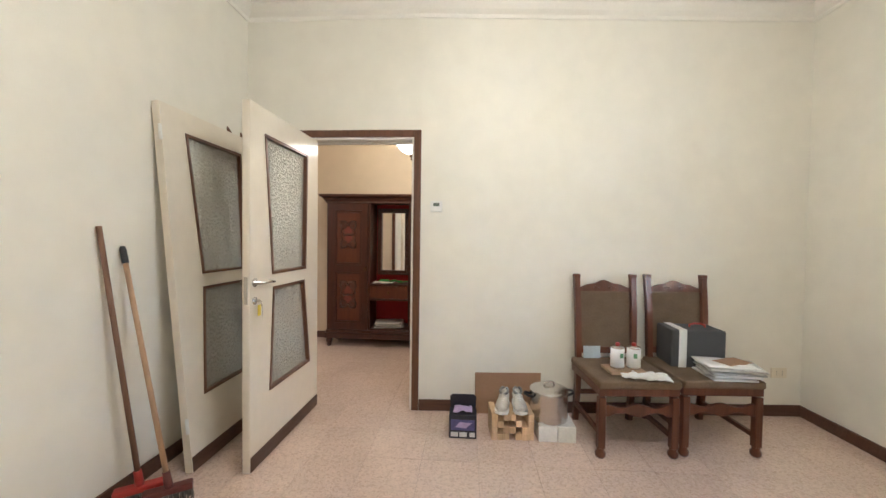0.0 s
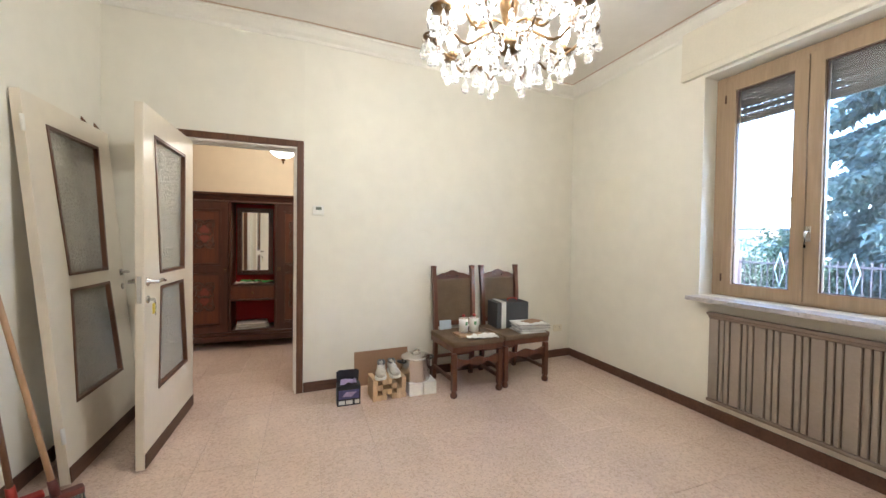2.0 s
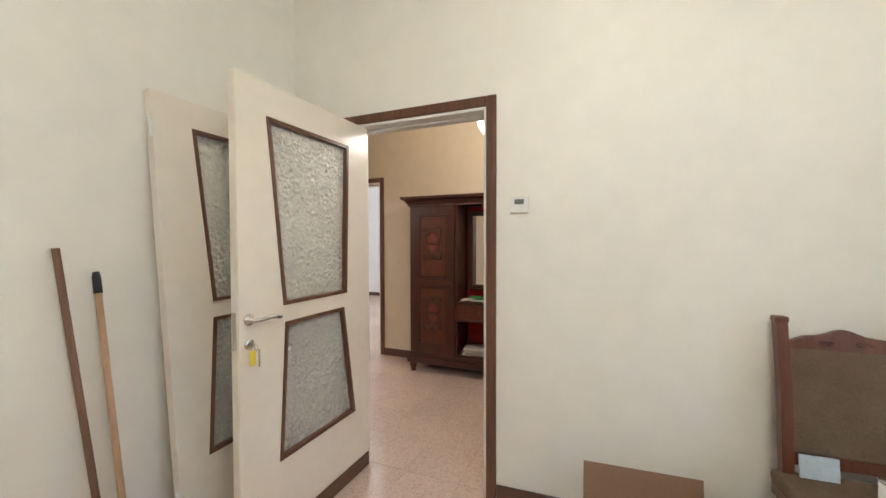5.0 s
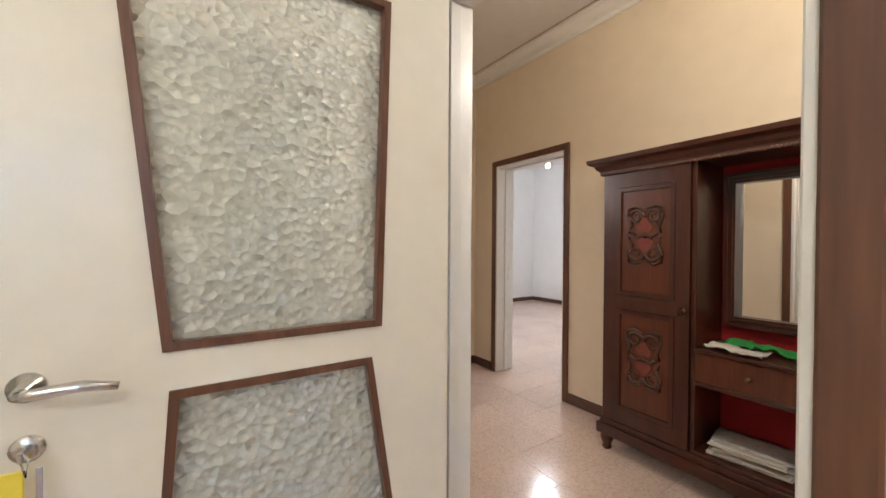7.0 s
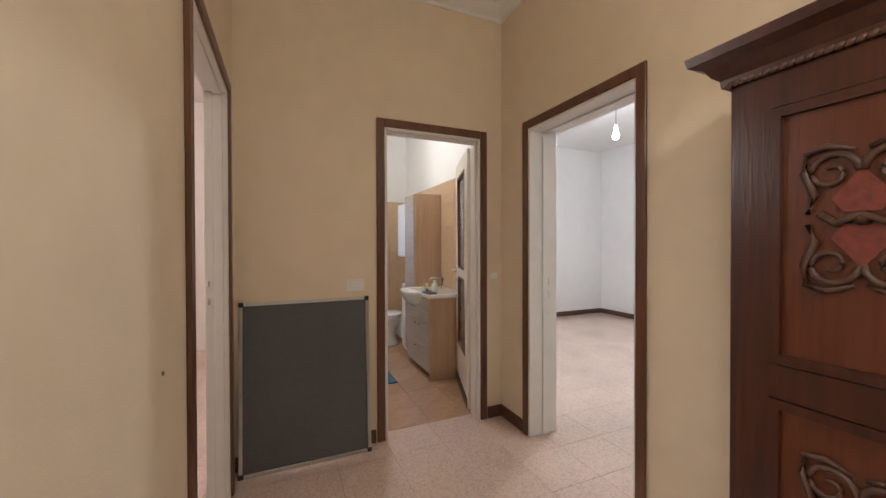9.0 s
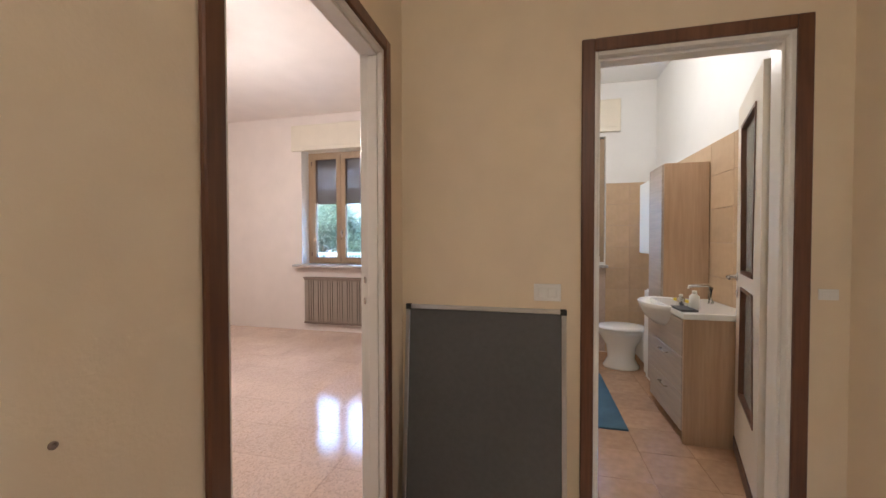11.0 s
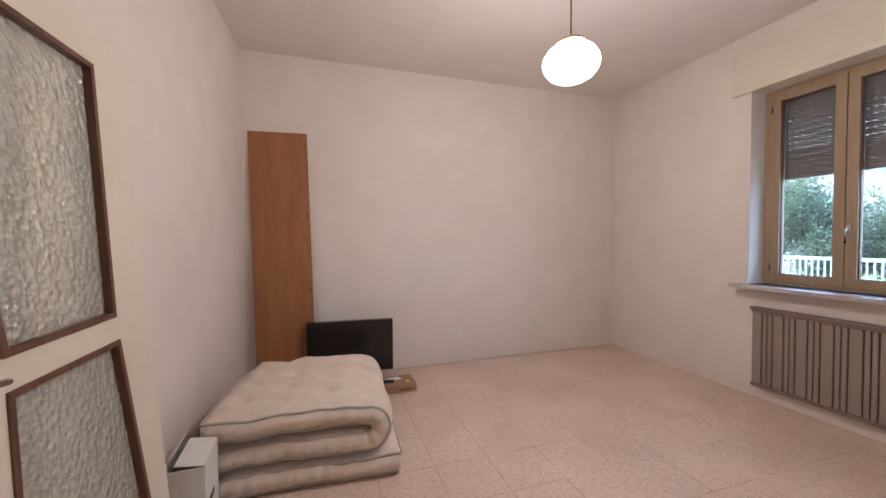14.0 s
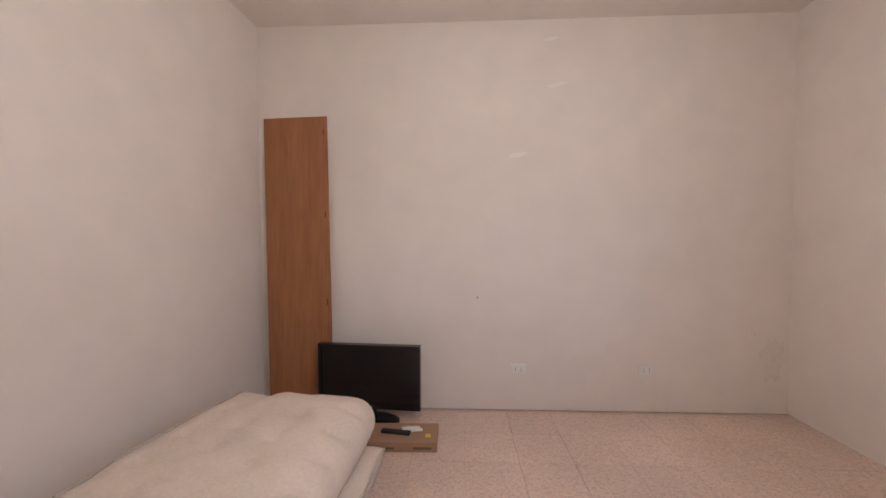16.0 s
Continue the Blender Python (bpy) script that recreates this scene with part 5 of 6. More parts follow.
for x in (0, BWID - 0.024):
    for z in (0, BHEI - 0.024):
        part("corner_cap", box(x - 0.002, -0.004, z - 0.002, x + 0.026, 0.02, z + 0.026, 0.003), M_BLACKPL, board, "black plastic corner cap")


def light_switch(m, label):
    root = thing("light_switch", label, "switch", m)
    part("plate", box(-0.058, -0.009, -0.038, 0.058, 0, 0.038, 0.003, 2), M_WHITEPL, root)
    for x in (-0.022, 0.022):
        part("rocker", box(x - 0.018, -0.0125, -0.022, x + 0.018, -0.0085, 0.022, 0.002), M_WHITEPL, root)


light_switch(pose(HW1, 3.64, 1.037, 0, 0, 90), "white double light switch beside the bathroom door")
light_switch(pose(HW1, 4.665, 1.06, 0, 0, 90) @ Matrix.Scale(0.55, 4), "small white light switch in the hall corner")
tagged(part("wall_plug", lathe([(0, 0), (0.0055, 0), (0.0055, 0.003), (0.003, 0.003), (0.003, 0.001), (0, 0.001)], 12, pose(-1.90, YB, 0.995, -90)), M_RADTOP), "small grey plug in the hall wall", "wall plug")


def strike(root, m, heights=(0.95, 1.04), w=0.012, h=0.025):
    for z in heights:
        part("strike_plate", bm_box(bmesh.new(), -w, -0.003, z - h, w, 0.0, z + h, 0.001, 1, m), M_METAL, root, "metal strike plate")


strike(door_spare, pose(-2.922 + 0.022, (HN0 + HN1) / 2 + 0.03, 0, 0, 0, 90))
strike(door_bed, pose(-3.028 + 0.022, YA + 0.066 + 0.014, 0, 0, 0, 90), (1.01, 1.10), 0.005, 0.014)
part("rebate", box(-2.235, YA + 0.064, 0, -2.197, YA + 0.10, DH - 0.022, 0.003), M_JAMB, door_bed)

# ---- bedroom ----
M_TICK = material("off_white_mattress_ticking", (0.76, 0.655, 0.56), 0.95, vary=0.07, scale=5, grain=70, bump=0.35, bump_scale=160)
M_PIPING = material("beige_grey_piping", (0.53, 0.47, 0.41), 0.9, vary=0.1)
M_CHERRY = wood("cherry_board_veneer", (0.36, 0.155, 0.062), (0.255, 0.10, 0.038), 0.42, scale=9)
M_SCREEN = material("black_screen", (0.014, 0.012, 0.012), 0.2, vary=0.02)
M_GLOSSBLACK = material("gloss_black_plastic", (0.012, 0.012, 0.013), 0.2, vary=0.02)
M_GLOBE = material("lit_opal_glass", (1.0, 0.95, 0.88), 0.4, emit=0.5)

BED_LEAF = (-2.195, 1.72, -91.8, -4.0, 0.006)  # foot corner, heading, lean, lift
loose_leaf((-2.0, 1.955, 0), -92.3, -0.05, "cream door leaf standing upright against the bedroom wall", faces=((0, -1),))
loose_leaf((BED_LEAF[0], BED_LEAF[1], 0), BED_LEAF[2], BED_LEAF[3], "cream bedroom door leaf off its hinges leaning on the wall", BED_LEAF[4], -0.7)


def fold_path():
    """The mattress's middle line, seen from its side: in at the top, back under itself, and out at the bottom."""
    pts = []

    def run(xa, xb, z, n):
        for k in range(n):
            t = k / n
            x = xa + (xb - xa) * t
            pts.append((x, z + 0.012 * noise.noise((x * 3.1, z * 9, 1.0)) + 0.008 * math.sin(math.pi * t)))

    def turn(x, z, r, sign, n=14):
        for k in range(n):
            a = math.pi * (k + 0.5) / n
            pts.append((x + sign * r * 1.05 * math.sin(a), z + r * math.cos(a)))
    run(-2.215, -3.03, 0.366, 34)
    turn(-3.03, 0.290, 0.076, -1)
    run(-3.03, -2.29, 0.214, 30)
    turn(-2.29, 0.140, 0.074, 1)
    run(-2.29, -3.21, 0.066, 38)
    pts.append((-3.21, 0.066))
    return pts


def mattress():
    """One soft slab swept along the fold, its long borders quilted and edged with piping."""
    root = thing("folded_mattress", "folded off-white tufted mattress lying in three layers", "mattress", pose(0, 0, 0, 0, 0, -3))
    line = fold_path()
    y0, y1, half, ny = -0.60, 0.335, 0.073, 44
    run = [0.0]
    for a, b in zip(line, line[1:]):
        run.append(run[-1] + math.dist(a, b))
    total = run[-1]
    normals = []
    for k in range(len(line)):
        a, b = line[max(0, k - 1)], line[min(len(line) - 1, k + 1)]
        l = math.dist(a, b)
        normals.append(((b[1] - a[1]) / l, -(b[0] - a[0]) / l))

    def front(u, seed=0.0):
        return y1 + 0.020 * noise.noise((u * 2.3, 1.0, 4.0)) + 0.007 * noise.noise((u * 9.0, 2.0, seed))

    def place(k, y, h):
        (x, z), (nx, nz) = line[k], normals[k]
        # the far end is drawn in, and the rim wavers
        far = (y1 - y) / (y1 - y0)
        lean = 0.11 * far * far * max(0.0, 1 - run[k] / 0.5)
        return (x + nx * h - lean, y, max(0.003, z + nz * h + 0.010 * noise.noise((run[k] * 7, y * 3, 6.0))))

    def lumps(k, t):
        """Height of the upper and of the lower face over the middle line, 0 to 1 across the width."""
        u, y = run[k], y0 + (y1 - y0) * t
        e = min(u, total - u, t * (y1 - y0), (1 - t) * (y1 - y0))
        soft = 0.70 + 0.30 * math.sin(0.5 * math.pi * min(1.0, max(0.0, e / 0.13)))
        a, b = (u / 0.24) % 1 - 0.5, (y / 0.22 + 0.5 * (int(u / 0.24) % 2)) % 1 - 0.5
        tuft = 0.044 * math.exp(-(a * a + b * b) * 26) * min(1.0, max(0.0, (e - 0.05) / 0.10))
        wob = 0.013 * noise.noise((u * 4.5, y * 4.5, 3.0)) + 0.006 * noise.noise((u * 15, y * 15, 3.0))
        return half * soft - tuft + wob, half * soft - 0.5 * tuft + 0.5 * wob
    bm = bmesh.new()
    top, bot = {}, {}
    for k in range(len(line)):
        for j in range(ny + 1):
            t = 0.5 - 0.5 * math.cos(math.pi * j / ny)
            y = y0 + (front(run[k]) - y0) * t
            up, low = lumps(k, t)
            top[k, j] = bm.verts.new(place(k, y, up))
            bot[k, j] = bm.verts.new(place(k, y, -low))
    n = len(line) - 1
    for k in range(n):
        for j in range(ny):
            bm.faces.new((top[k, j], top[k + 1, j], top[k + 1, j + 1], top[k, j + 1]))
            bm.faces.new((bot[k, j], bot[k, j + 1], bot[k + 1, j + 1], bot[k + 1, j]))
    for j in range(ny):
        for k in (0, n):
            bm.faces.new((top[k, j], top[k, j + 1], bot[k, j + 1], bot[k, j]))
    for k in range(n):
        bm.faces.new((top[k, 0], top[k + 1, 0], bot[k + 1, 0], bot[k, 0]))
    for f in bm.faces:
        f.smooth = True
    part("cover", bm, M_TICK, root, "off-white tufted cover")
    # the near border bulges between its stitches
    bm = bmesh.new()
    rows = 8
    grid = {}
    for k in range(len(line)):
        up, low = lumps(k, 1.0)
        for q in range(rows + 1):
            v = q / rows
            stitch = abs(math.sin(math.pi * run[k] / 0.075 + 1.2 * noise.noise((run[k] * 3, 5, 1))))
            bulge = math.sin(math.pi * v) * (0.014 + 0.022 * stitch ** 0.6) + 0.004 * noise.noise((run[k] * 22, v * 4, 9))
            grid[k, q] = bm.verts.new(place(k, front(run[k]) - 0.002 + bulge, -low + (up + low) * v))
    for k in range(n):
        for q in range(rows):
            f = bm.faces.new((grid[k, q], grid[k + 1, q], grid[k + 1, q + 1], grid[k, q + 1]))
            f.smooth = True
    part("border", bm, M_TICK, root, "quilted border")
    for side in (0, 1):
        pts = []
        for k in range(len(line)):
            up, low = lumps(k, 1.0)
            h = (up if side == 0 else -low) * 0.97
            pts.append(place(k, front(run[k]) + 0.004, h))
        part("piping", tube(pts, 0.0072, 6), M_PIPING, root, "beige-grey piping")
    for k in (0, n):
        for side in (0, 1):
            pts = []
            for j in range(ny + 1):
                t = j / ny
                up, low = lumps(k, t)
                pts.append(place(k, y0 + (front(run[k]) - y0) * t, (up if side == 0 else -low) * 1.04))
            part("piping", tube(pts, 0.0072, 6), M_PIPING, root, "beige-grey piping")


mattress()

box_w = thing("white_carton", "open white cardboard carton beside the mattress", "carton", pose(-2.205, 0.645, 0, 0, 0, 3))
M_WHITECARD = material("white_cardboard", (0.76, 0.74, 0.70), 0.8, vary=0.04, scale=8, bump=0.05)
for c in ((-0.085, -0.125, 0, -0.082, 0.125, 0.37), (0.082, -0.125, 0, 0.085, 0.125, 0.37), (-0.082, -0.125, 0, 0.082, -0.122, 0.37), (-0.082, 0.122, 0, 0.082, 0.125, 0.37)):
    part("side", box(*c), M_WHITECARD, box_w)
part("base", box(-0.082, -0.122, 0.0005, 0.082, 0.122, 0.004), M_WHITECARD, box_w)
part("flap", bm_box(bmesh.new(), 0, -0.12, 0, 0.003, 0.12, 0.085, 0.0005, 1, pose(0.081, 0, 0.3705, 0, -38)), M_WHITECARD, box_w, "half-raised white flap")
part("flap", bm_box(bmesh.new(), 0, -0.122, 0, 0.115, 0.122, 0.003, 0.0005, 1, pose(-0.085, 0, 0.3705, 0, -9)), M_WHITECARD, box_w, "sloping closed white flap")
part("text_bar", box(-0.0866, -0.03, 0.16, -0.0852, 0.05, 0.19), M_GREYCASE, box_w)
part("text_bar", box(-0.0866, -0.09, 0.06, -0.0852, -0.06, 0.085), M_GREYCASE, box_w)

BOARD = pose(-2.455, -1.092, 0.004, 2.1, 1.4, 0)
plank = tagged(part("wooden_board", bm_box(bmesh.new(), -0.252, -0.02, 0, 0.252, 0, 2.325, 0.0015, 1, BOARD), M_CHERRY), "tall cherry veneer board leaning on the wall", "board")
for z in (0.86, 1.55, 2.2):
    part("hinge_slot", bm_box(bmesh.new(), -0.232, -0.004, z - 0.022, -0.222, 0.0012, z + 0.022, 0.0005, 1, BOARD), M_BASE, plank, "small dark slot near the edge")

tv = thing("television", "black flat television on its stand on the floor", "television", pose(-3.02, -0.99, 0, 0, 0, 180 - 4))
part("bezel", ring([(-0.39, 0.095), (0.39, 0.095), (0.39, 0.575), (-0.39, 0.575)], [(-0.368, 0.135), (0.368, 0.135), (0.368, 0.555), (-0.368, 0.555)], -0.022, 0.03), M_GLOSSBLACK, tv, "gloss black bezel")
part("screen", box(-0.369, -0.014, 0.134, 0.369, -0.010, 0.556), M_SCREEN, tv, "dark switched-off screen")
part("back", box(-0.36, -0.005, 0.12, 0.36, 0.065, 0.55, 0.02, 2), M_BLACKPL, tv)
part("lettering_bar", box(-0.03, -0.0235, 0.108, 0.03, -0.0215, 0.116), M_METAL, tv)
part("neck", box(-0.05, 0.0, 0.02, 0.05, 0.035, 0.13, 0.008, 2), M_GLOSSBLACK, tv)
part("base", lathe([(0, 0), (0.2, 0), (0.2, 0.01), (0.17, 0.02), (0.05, 0.028), (0, 0.028)], 32, Matrix.Diagonal((1.15, 0.62, 1, 1))), M_GLOSSBLACK, tv, "oval stand base")

bx = thing("flat_carton", "flat brown cardboard box lying on the floor", "carton", pose(-3.305, -0.705, 0, 0, 0, 1))
part("body", box(-0.245, -0.122, 0, 0.245, 0.122, 0.066, 0.002), M_CARD, bx)
for x0, x1, z0, z1 in ((-0.21, -0.09, 0.018, 0.034), (0.03, 0.10, 0.018, 0.03)):
    part("text_bar", box(x0, 0.1222, z0, x1, 0.1232, z1), material("brown_print", (0.17, 0.10, 0.06), 0.9), bx)
part("sticker", box(-0.20, 0.02, 0.0662, -0.165, 0.06, 0.0668), M_YELLOW, bx, "yellow sticker")
tagged(part("instruction_sheet", bm_add(bmesh.new(), crumpled(0.13, 0.075, 0.006, 8, 6, seed=21.0), pose(-3.37, -0.74, 0.0665, 0, 0, 8)), M_PAPER), "white instruction sheet on the flat carton", "paper")
rc = thing("remote_control", "black remote control on the flat carton", "remote control", pose(-3.27, -0.69, 0.0665, 0, 0, 172))
part("body", box(-0.1, -0.022, 0, 0.1, 0.022, 0.018, 0.006, 2), M_BLACKPL, rc)
for i in range(7):
    for j in (-1, 0, 1):
        part("button", box(-0.07 + i * 0.02 - 0.004, j * 0.011 - 0.003, 0.0178, -0.07 + i * 0.02 + 0.004, j * 0.011 + 0.003, 0.0195, 0.0006), M_GREYCASE, rc)

wall_socket(pose(-4.162, YS, 0.33, 0, 0, 180), M_WHITEPL, "white double wall socket on the bedroom wall")
wall_socket(pose(-5.154, YS, 0.332, 0, 0, 180), M_WHITEPL, "white double wall socket near the bedroom corner")
wall_socket(pose(-5.95, YS, 0.62, 0, 0, 180) @ Matrix.Scale(0.6, 4), M_ROSE, "painted over blank socket plate")

gl = thing("globe_pendant", "lit white opal glass globe pendant lamp", "lamp", pose(-4.027, 0.908, 0))
part("canopy", lathe([(0, TOP - 0.003), (0.045, TOP - 0.004), (0.04, TOP - 0.03), (0.012, TOP - 0.05), (0, TOP - 0.05)], 16), M_BRASS, gl, "brass ceiling cap")
part("rod", tube([(0, 0, TOP - 0.05), (0, 0, 2.36)], 0.0038, 8), M_BRASS, gl)
# holder widened into an opaque disc that keeps a hot spot off the ceiling
part("gallery", lathe([(0, 2.362), (0.03, 2.362), (0.076, 2.350), (0.084, 2.340), (0.078, 2.340), (0, 2.346)], 24), M_BRASS, gl, "brass shade holder, widened to shade the ceiling")
sg = part("shade", lathe([(0.04, 2.338), (0.072, 2.336), (0.08, 2.328), (0.092, 2.319), (0.118, 2.303), (0.138, 2.274), (0.145, 2.245), (0.138, 2.214), (0.115, 2.182), (0.08, 2.161), (0.04, 2.150), (0, 2.147)], 32), M_GLOBE, gl, "stepped opal glass shade")
sg.visible_shadow = False

TOUCH = ((-4.455, 2.552, 0.15, 0.03), (-4.149, 2.014, 0.14, 0.04), (-4.41, 2.90, 0.11, 0.025))
NAIL = (-3.84, 0.896)
M_TOUCH = material("fresh_white_touch_up_paint", (0.84, 0.79, 0.75), 0.7, vary=0.02)
for k, (x, z, w, h) in enumerate(TOUCH):
    rnd = random.Random(k + 3)
    out = [(w * (0.5 + 0.12 * rnd.uniform(-1, 1)) * math.cos(a), h * (0.5 + 0.2 * rnd.uniform(-1, 1)) * math.sin(a)) for a in [q * math.pi / 9 for q in range(18)]]
    tagged(part("paint_patch", prism(out, 0.0012, pose(x, YS - 0.0002, z, 0, 12, 0)), M_TOUCH), "pale touched-up paint patch on the bedroom wall", "paint patch", kind="structure")
tagged(part("nail", lathe([(0, 0), (0.006, 0), (0.006, 0.002), (0.0025, 0.003), (0.0025, 0.014), (0, 0.015)], 8, pose(NAIL[0], YS, NAIL[1], -90)), M_BRASS), "small brass nail in the bedroom wall", "nail")

M_STAIN = material("brownish_damp_stain", (0.77, 0.69, 0.63), 0.9, vary=0.05, scale=14, grain=40)
rnd = random.Random(11)
out = [((0.09 + 0.03 * rnd.uniform(-1, 1)) * math.cos(a), (0.16 + 0.05 * rnd.uniform(-1, 1)) * math.sin(a)) for a in [q * math.pi / 11 for q in range(22)]]
tagged(part("damp_stain", prism(out, 0.0008, pose(-6.11, YS - 0.0002, 0.42)), M_STAIN), "faint brownish damp stain low in the corner", "stain", kind="structure")

# ---- empty room ----
pb = thing("bare_bulb_pendant", "bare lit bulb hanging on a cord", "lamp", pose(-3.70, 6.42, 0))
part("cord", tube([(0, 0, TOP), (0, 0, 2.56)], 0.004, 6), M_BLACKPL, pb)
part("holder", lathe([(0, 2.56), (0.016, 2.555), (0.018, 2.50), (0, 2.50)], 12), M_WHITEPL, pb)
b = part("bulb", lathe([(0.013, 2.50), (0.018, 2.48), (0.032, 2.445), (0.034, 2.42), (0.022, 2.395), (0, 2.386)], 16), M_BULB, pb, "lit bulb")
b.visible_shadow = False

# ---- bathroom ----
M_BTILE = material("beige_bathroom_wall_tile", (0.58, 0.42, 0.27), 0.25, vary=0.06, scale=4, grain=20, random_tint=0.05)
M_BFLOOR = material("terracotta_bathroom_tile", (0.47, 0.29, 0.175), 0.22, vary=0.1, scale=5, grain=20, random_tint=0.08)
M_OAK = wood("pale_oak_laminate", (0.50, 0.34, 0.22), (0.40, 0.26, 0.155), 0.45, scale=9)
M_GREYOAK = wood("grey_oak_laminate", (0.44, 0.37, 0.31), (0.34, 0.28, 0.23), 0.45, along=0, scale=9)
M_CERAMIC = material("white_ceramic", (0.80, 0.78, 0.74), 0.1, vary=0.02)
M_BLUEMAT = material("blue_bath_mat", (0.07, 0.14, 0.20), 0.95, vary=0.15, grain=200, bump=0.5, bump_scale=400)


def wall_tiles(name, along, a, side, u0, u1, z1, size=(0.33, 0.24)):
    """A tiled dado, one object a tile."""
    root = setting(name, box(u0, min(a, a + side * 0.004), 0, u1, max(a, a + side * 0.004), z1) if along == "x" else box(min(a, a + side * 0.004), u0, 0, max(a, a + side * 0.004), u1, z1),
                   M_GROUT, "beige ceramic tiles on the lower bathroom wall", "wall tiles")
    w, h = size
    if along == "x":
        me = mesh_of("tile", box(0.001, 0, 0.001, w - 0.001, 0.006, h - 0.001, 0.0012), M_BTILE)
    else:
        me = mesh_of("tile", box(0, 0.001, 0.001, 0.006, w - 0.001, h - 0.001, 0.0012), M_BTILE)
    for i in range(int((u1 - u0) / w)):
        for k in range(int(z1 / h)):
            o = new("tile", me)
            u = u0 + i * w
            off = a + (side * 0.0035 if side > 0 else -0.0095)
            o.location = (u, off, k * h) if along == "x" else (off, u, k * h)
            o.parent = root


wall_tiles("wall_tiles", "x", 4.90, -1, -6.09, -3.38, 2.0, (0.33, 0.25))
wall_tiles("wall_tiles", "y", -6.1, 1, 4.385, 4.90 - 0.011, 1.92, (0.25, 0.24))
wall_tiles("wall_tiles", "y", -6.1, 1, 2.97, 4.385, 0.96)
sill(pose(-6.1, 3.50, 0.05, 0, 0, 90) @ Matrix.Diagonal((0.98, 0.6, 1, 1)), 0.92, "grey marble bathroom sill")
window("window_3", pose(-6.17, 3.55, 0, 0, 0, 90), 0.83, 1.02, 2.45, 1, 1.9, "brown wooden bathroom window with roller shutter", [])
roller_box(pose(-6.1, 3.40, 0, 0, 0, 90), 1.13, 2.50, 2.86, "cream roller shutter box in the bathroom")

van = thing("vanity_unit", "grey oak vanity unit with white basin top", "vanity unit", pose(-4.44, 4.885, 0))
part("side", box(0.31, -0.40, 0.0, 0.33, 0, 0.78, 0.002), M_OAK, van, "pale oak side panel")
part("body", box(-0.33, -0.382, 0.06, 0.31, 0, 0.78, 0.002), M_OAK, van)
for k in range(3):
    d = part("drawer", box(-0.325, -0.402, 0.07 + k * 0.235, 0.305, -0.383, 0.30 + k * 0.235, 0.003), M_GREYOAK, van, "grey oak drawer front")
    part("handle", tube([(-0.06, -0.402, 0.26 + k * 0.235), (-0.06, -0.425, 0.262 + k * 0.235), (0.06, -0.425, 0.262 + k * 0.235), (0.06, -0.402, 0.26 + k * 0.235)], 0.005, 6), M_METAL, d)
top = bmesh.new()
bm_box(top, -0.335, -0.41, 0.781, 0.345, 0.0, 0.82, 0.008, 2)
tp = part("basin_top", top, M_CERAMIC, van, "white ceramic basin top")
part("basin", lathe([(0.0, 0.66), (0.10, 0.665), (0.19, 0.72), (0.235, 0.79), (0.25, 0.822), (0.24, 0.828), (0.215, 0.80), (0.16, 0.735), (0.0, 0.70)], 28, pose(-0.10, -0.36, 0) @ Matrix.Diagonal((1, 0.75, 1, 1))), M_CERAMIC, van, "rounded white basin")
part("tap", tube([(-0.10, -0.08, 0.82), (-0.10, -0.08, 0.93), (-0.10, -0.10, 0.95), (-0.10, -0.22, 0.94), (-0.10, -0.225, 0.92)], [0.018, 0.014, 0.012, 0.011, 0.010], 10), M_METAL, van, "chrome mixer tap")
tall = thing("tall_cabinet", "tall pale oak bathroom cabinet", "cabinet", pose(-4.775, 4.885, 0))
part("body", box(-0.32, -0.31, 0.0, 0, 0, 1.87, 0.003), M_OAK, tall)
part("door", box(-0.317, -0.329, 0.08, -0.003, -0.311, 1.86, 0.003), M_GREYOAK, tall)
wc = thing("wall_cabinet", "white narrow wall cabinet above the toilet", "cabinet", pose(-5.13, 4.885, 0))
part("body", box(-0.30, -0.3, 1.15, -0.002, 0, 1.80, 0.003), M_WHITEPL, wc)
part("door", box(-0.298, -0.318, 1.155, -0.004, -0.301, 1.795, 0.003), M_WHITEPL, wc, "white door")
wm = thing("low_cabinet", "white low bathroom cabinet beside the toilet", "cabinet", pose(-5.13, 4.885, 0))
part("body", box(-0.2, -0.28, 0, -0.002, 0, 0.82, 0.004), M_WHITEPL, wm)
part("door", box(-0.198, -0.297, 0.05, -0.004, -0.281, 0.81, 0.003), M_WHITEPL, wm)
toi = thing("toilet", "white ceramic toilet with seat", "toilet", pose(-5.56, 4.44, 0))
part("pedestal", lathe([(0, 0), (0.13, 0), (0.135, 0.02), (0.10, 0.1), (0.11, 0.22), (0.17, 0.34), (0.185, 0.39), (0, 0.39)], 24, Matrix.Diagonal((0.95, 1.25, 1, 1))), M_CERAMIC, toi)
part("seat", lathe([(0, 0.392), (0.19, 0.392), (0.195, 0.402), (0.19, 0.418), (0.15, 0.426), (0, 0.428)], 28, Matrix.Diagonal((0.98, 1.22, 1, 1))), M_CERAMIC, toi, "closed white seat")
part("back", box(-0.17, 0.16, 0.10, 0.17, 0.33, 0.39, 0.02, 2), M_CERAMIC, toi)
tagged(part("bath_mat", bm_box(bmesh.new(), -5.28, 3.72, 0.0, -4.2, 4.20, 0.014, 0.006, 2), M_BLUEMAT), "blue bath mat on the tiled floor", "mat")


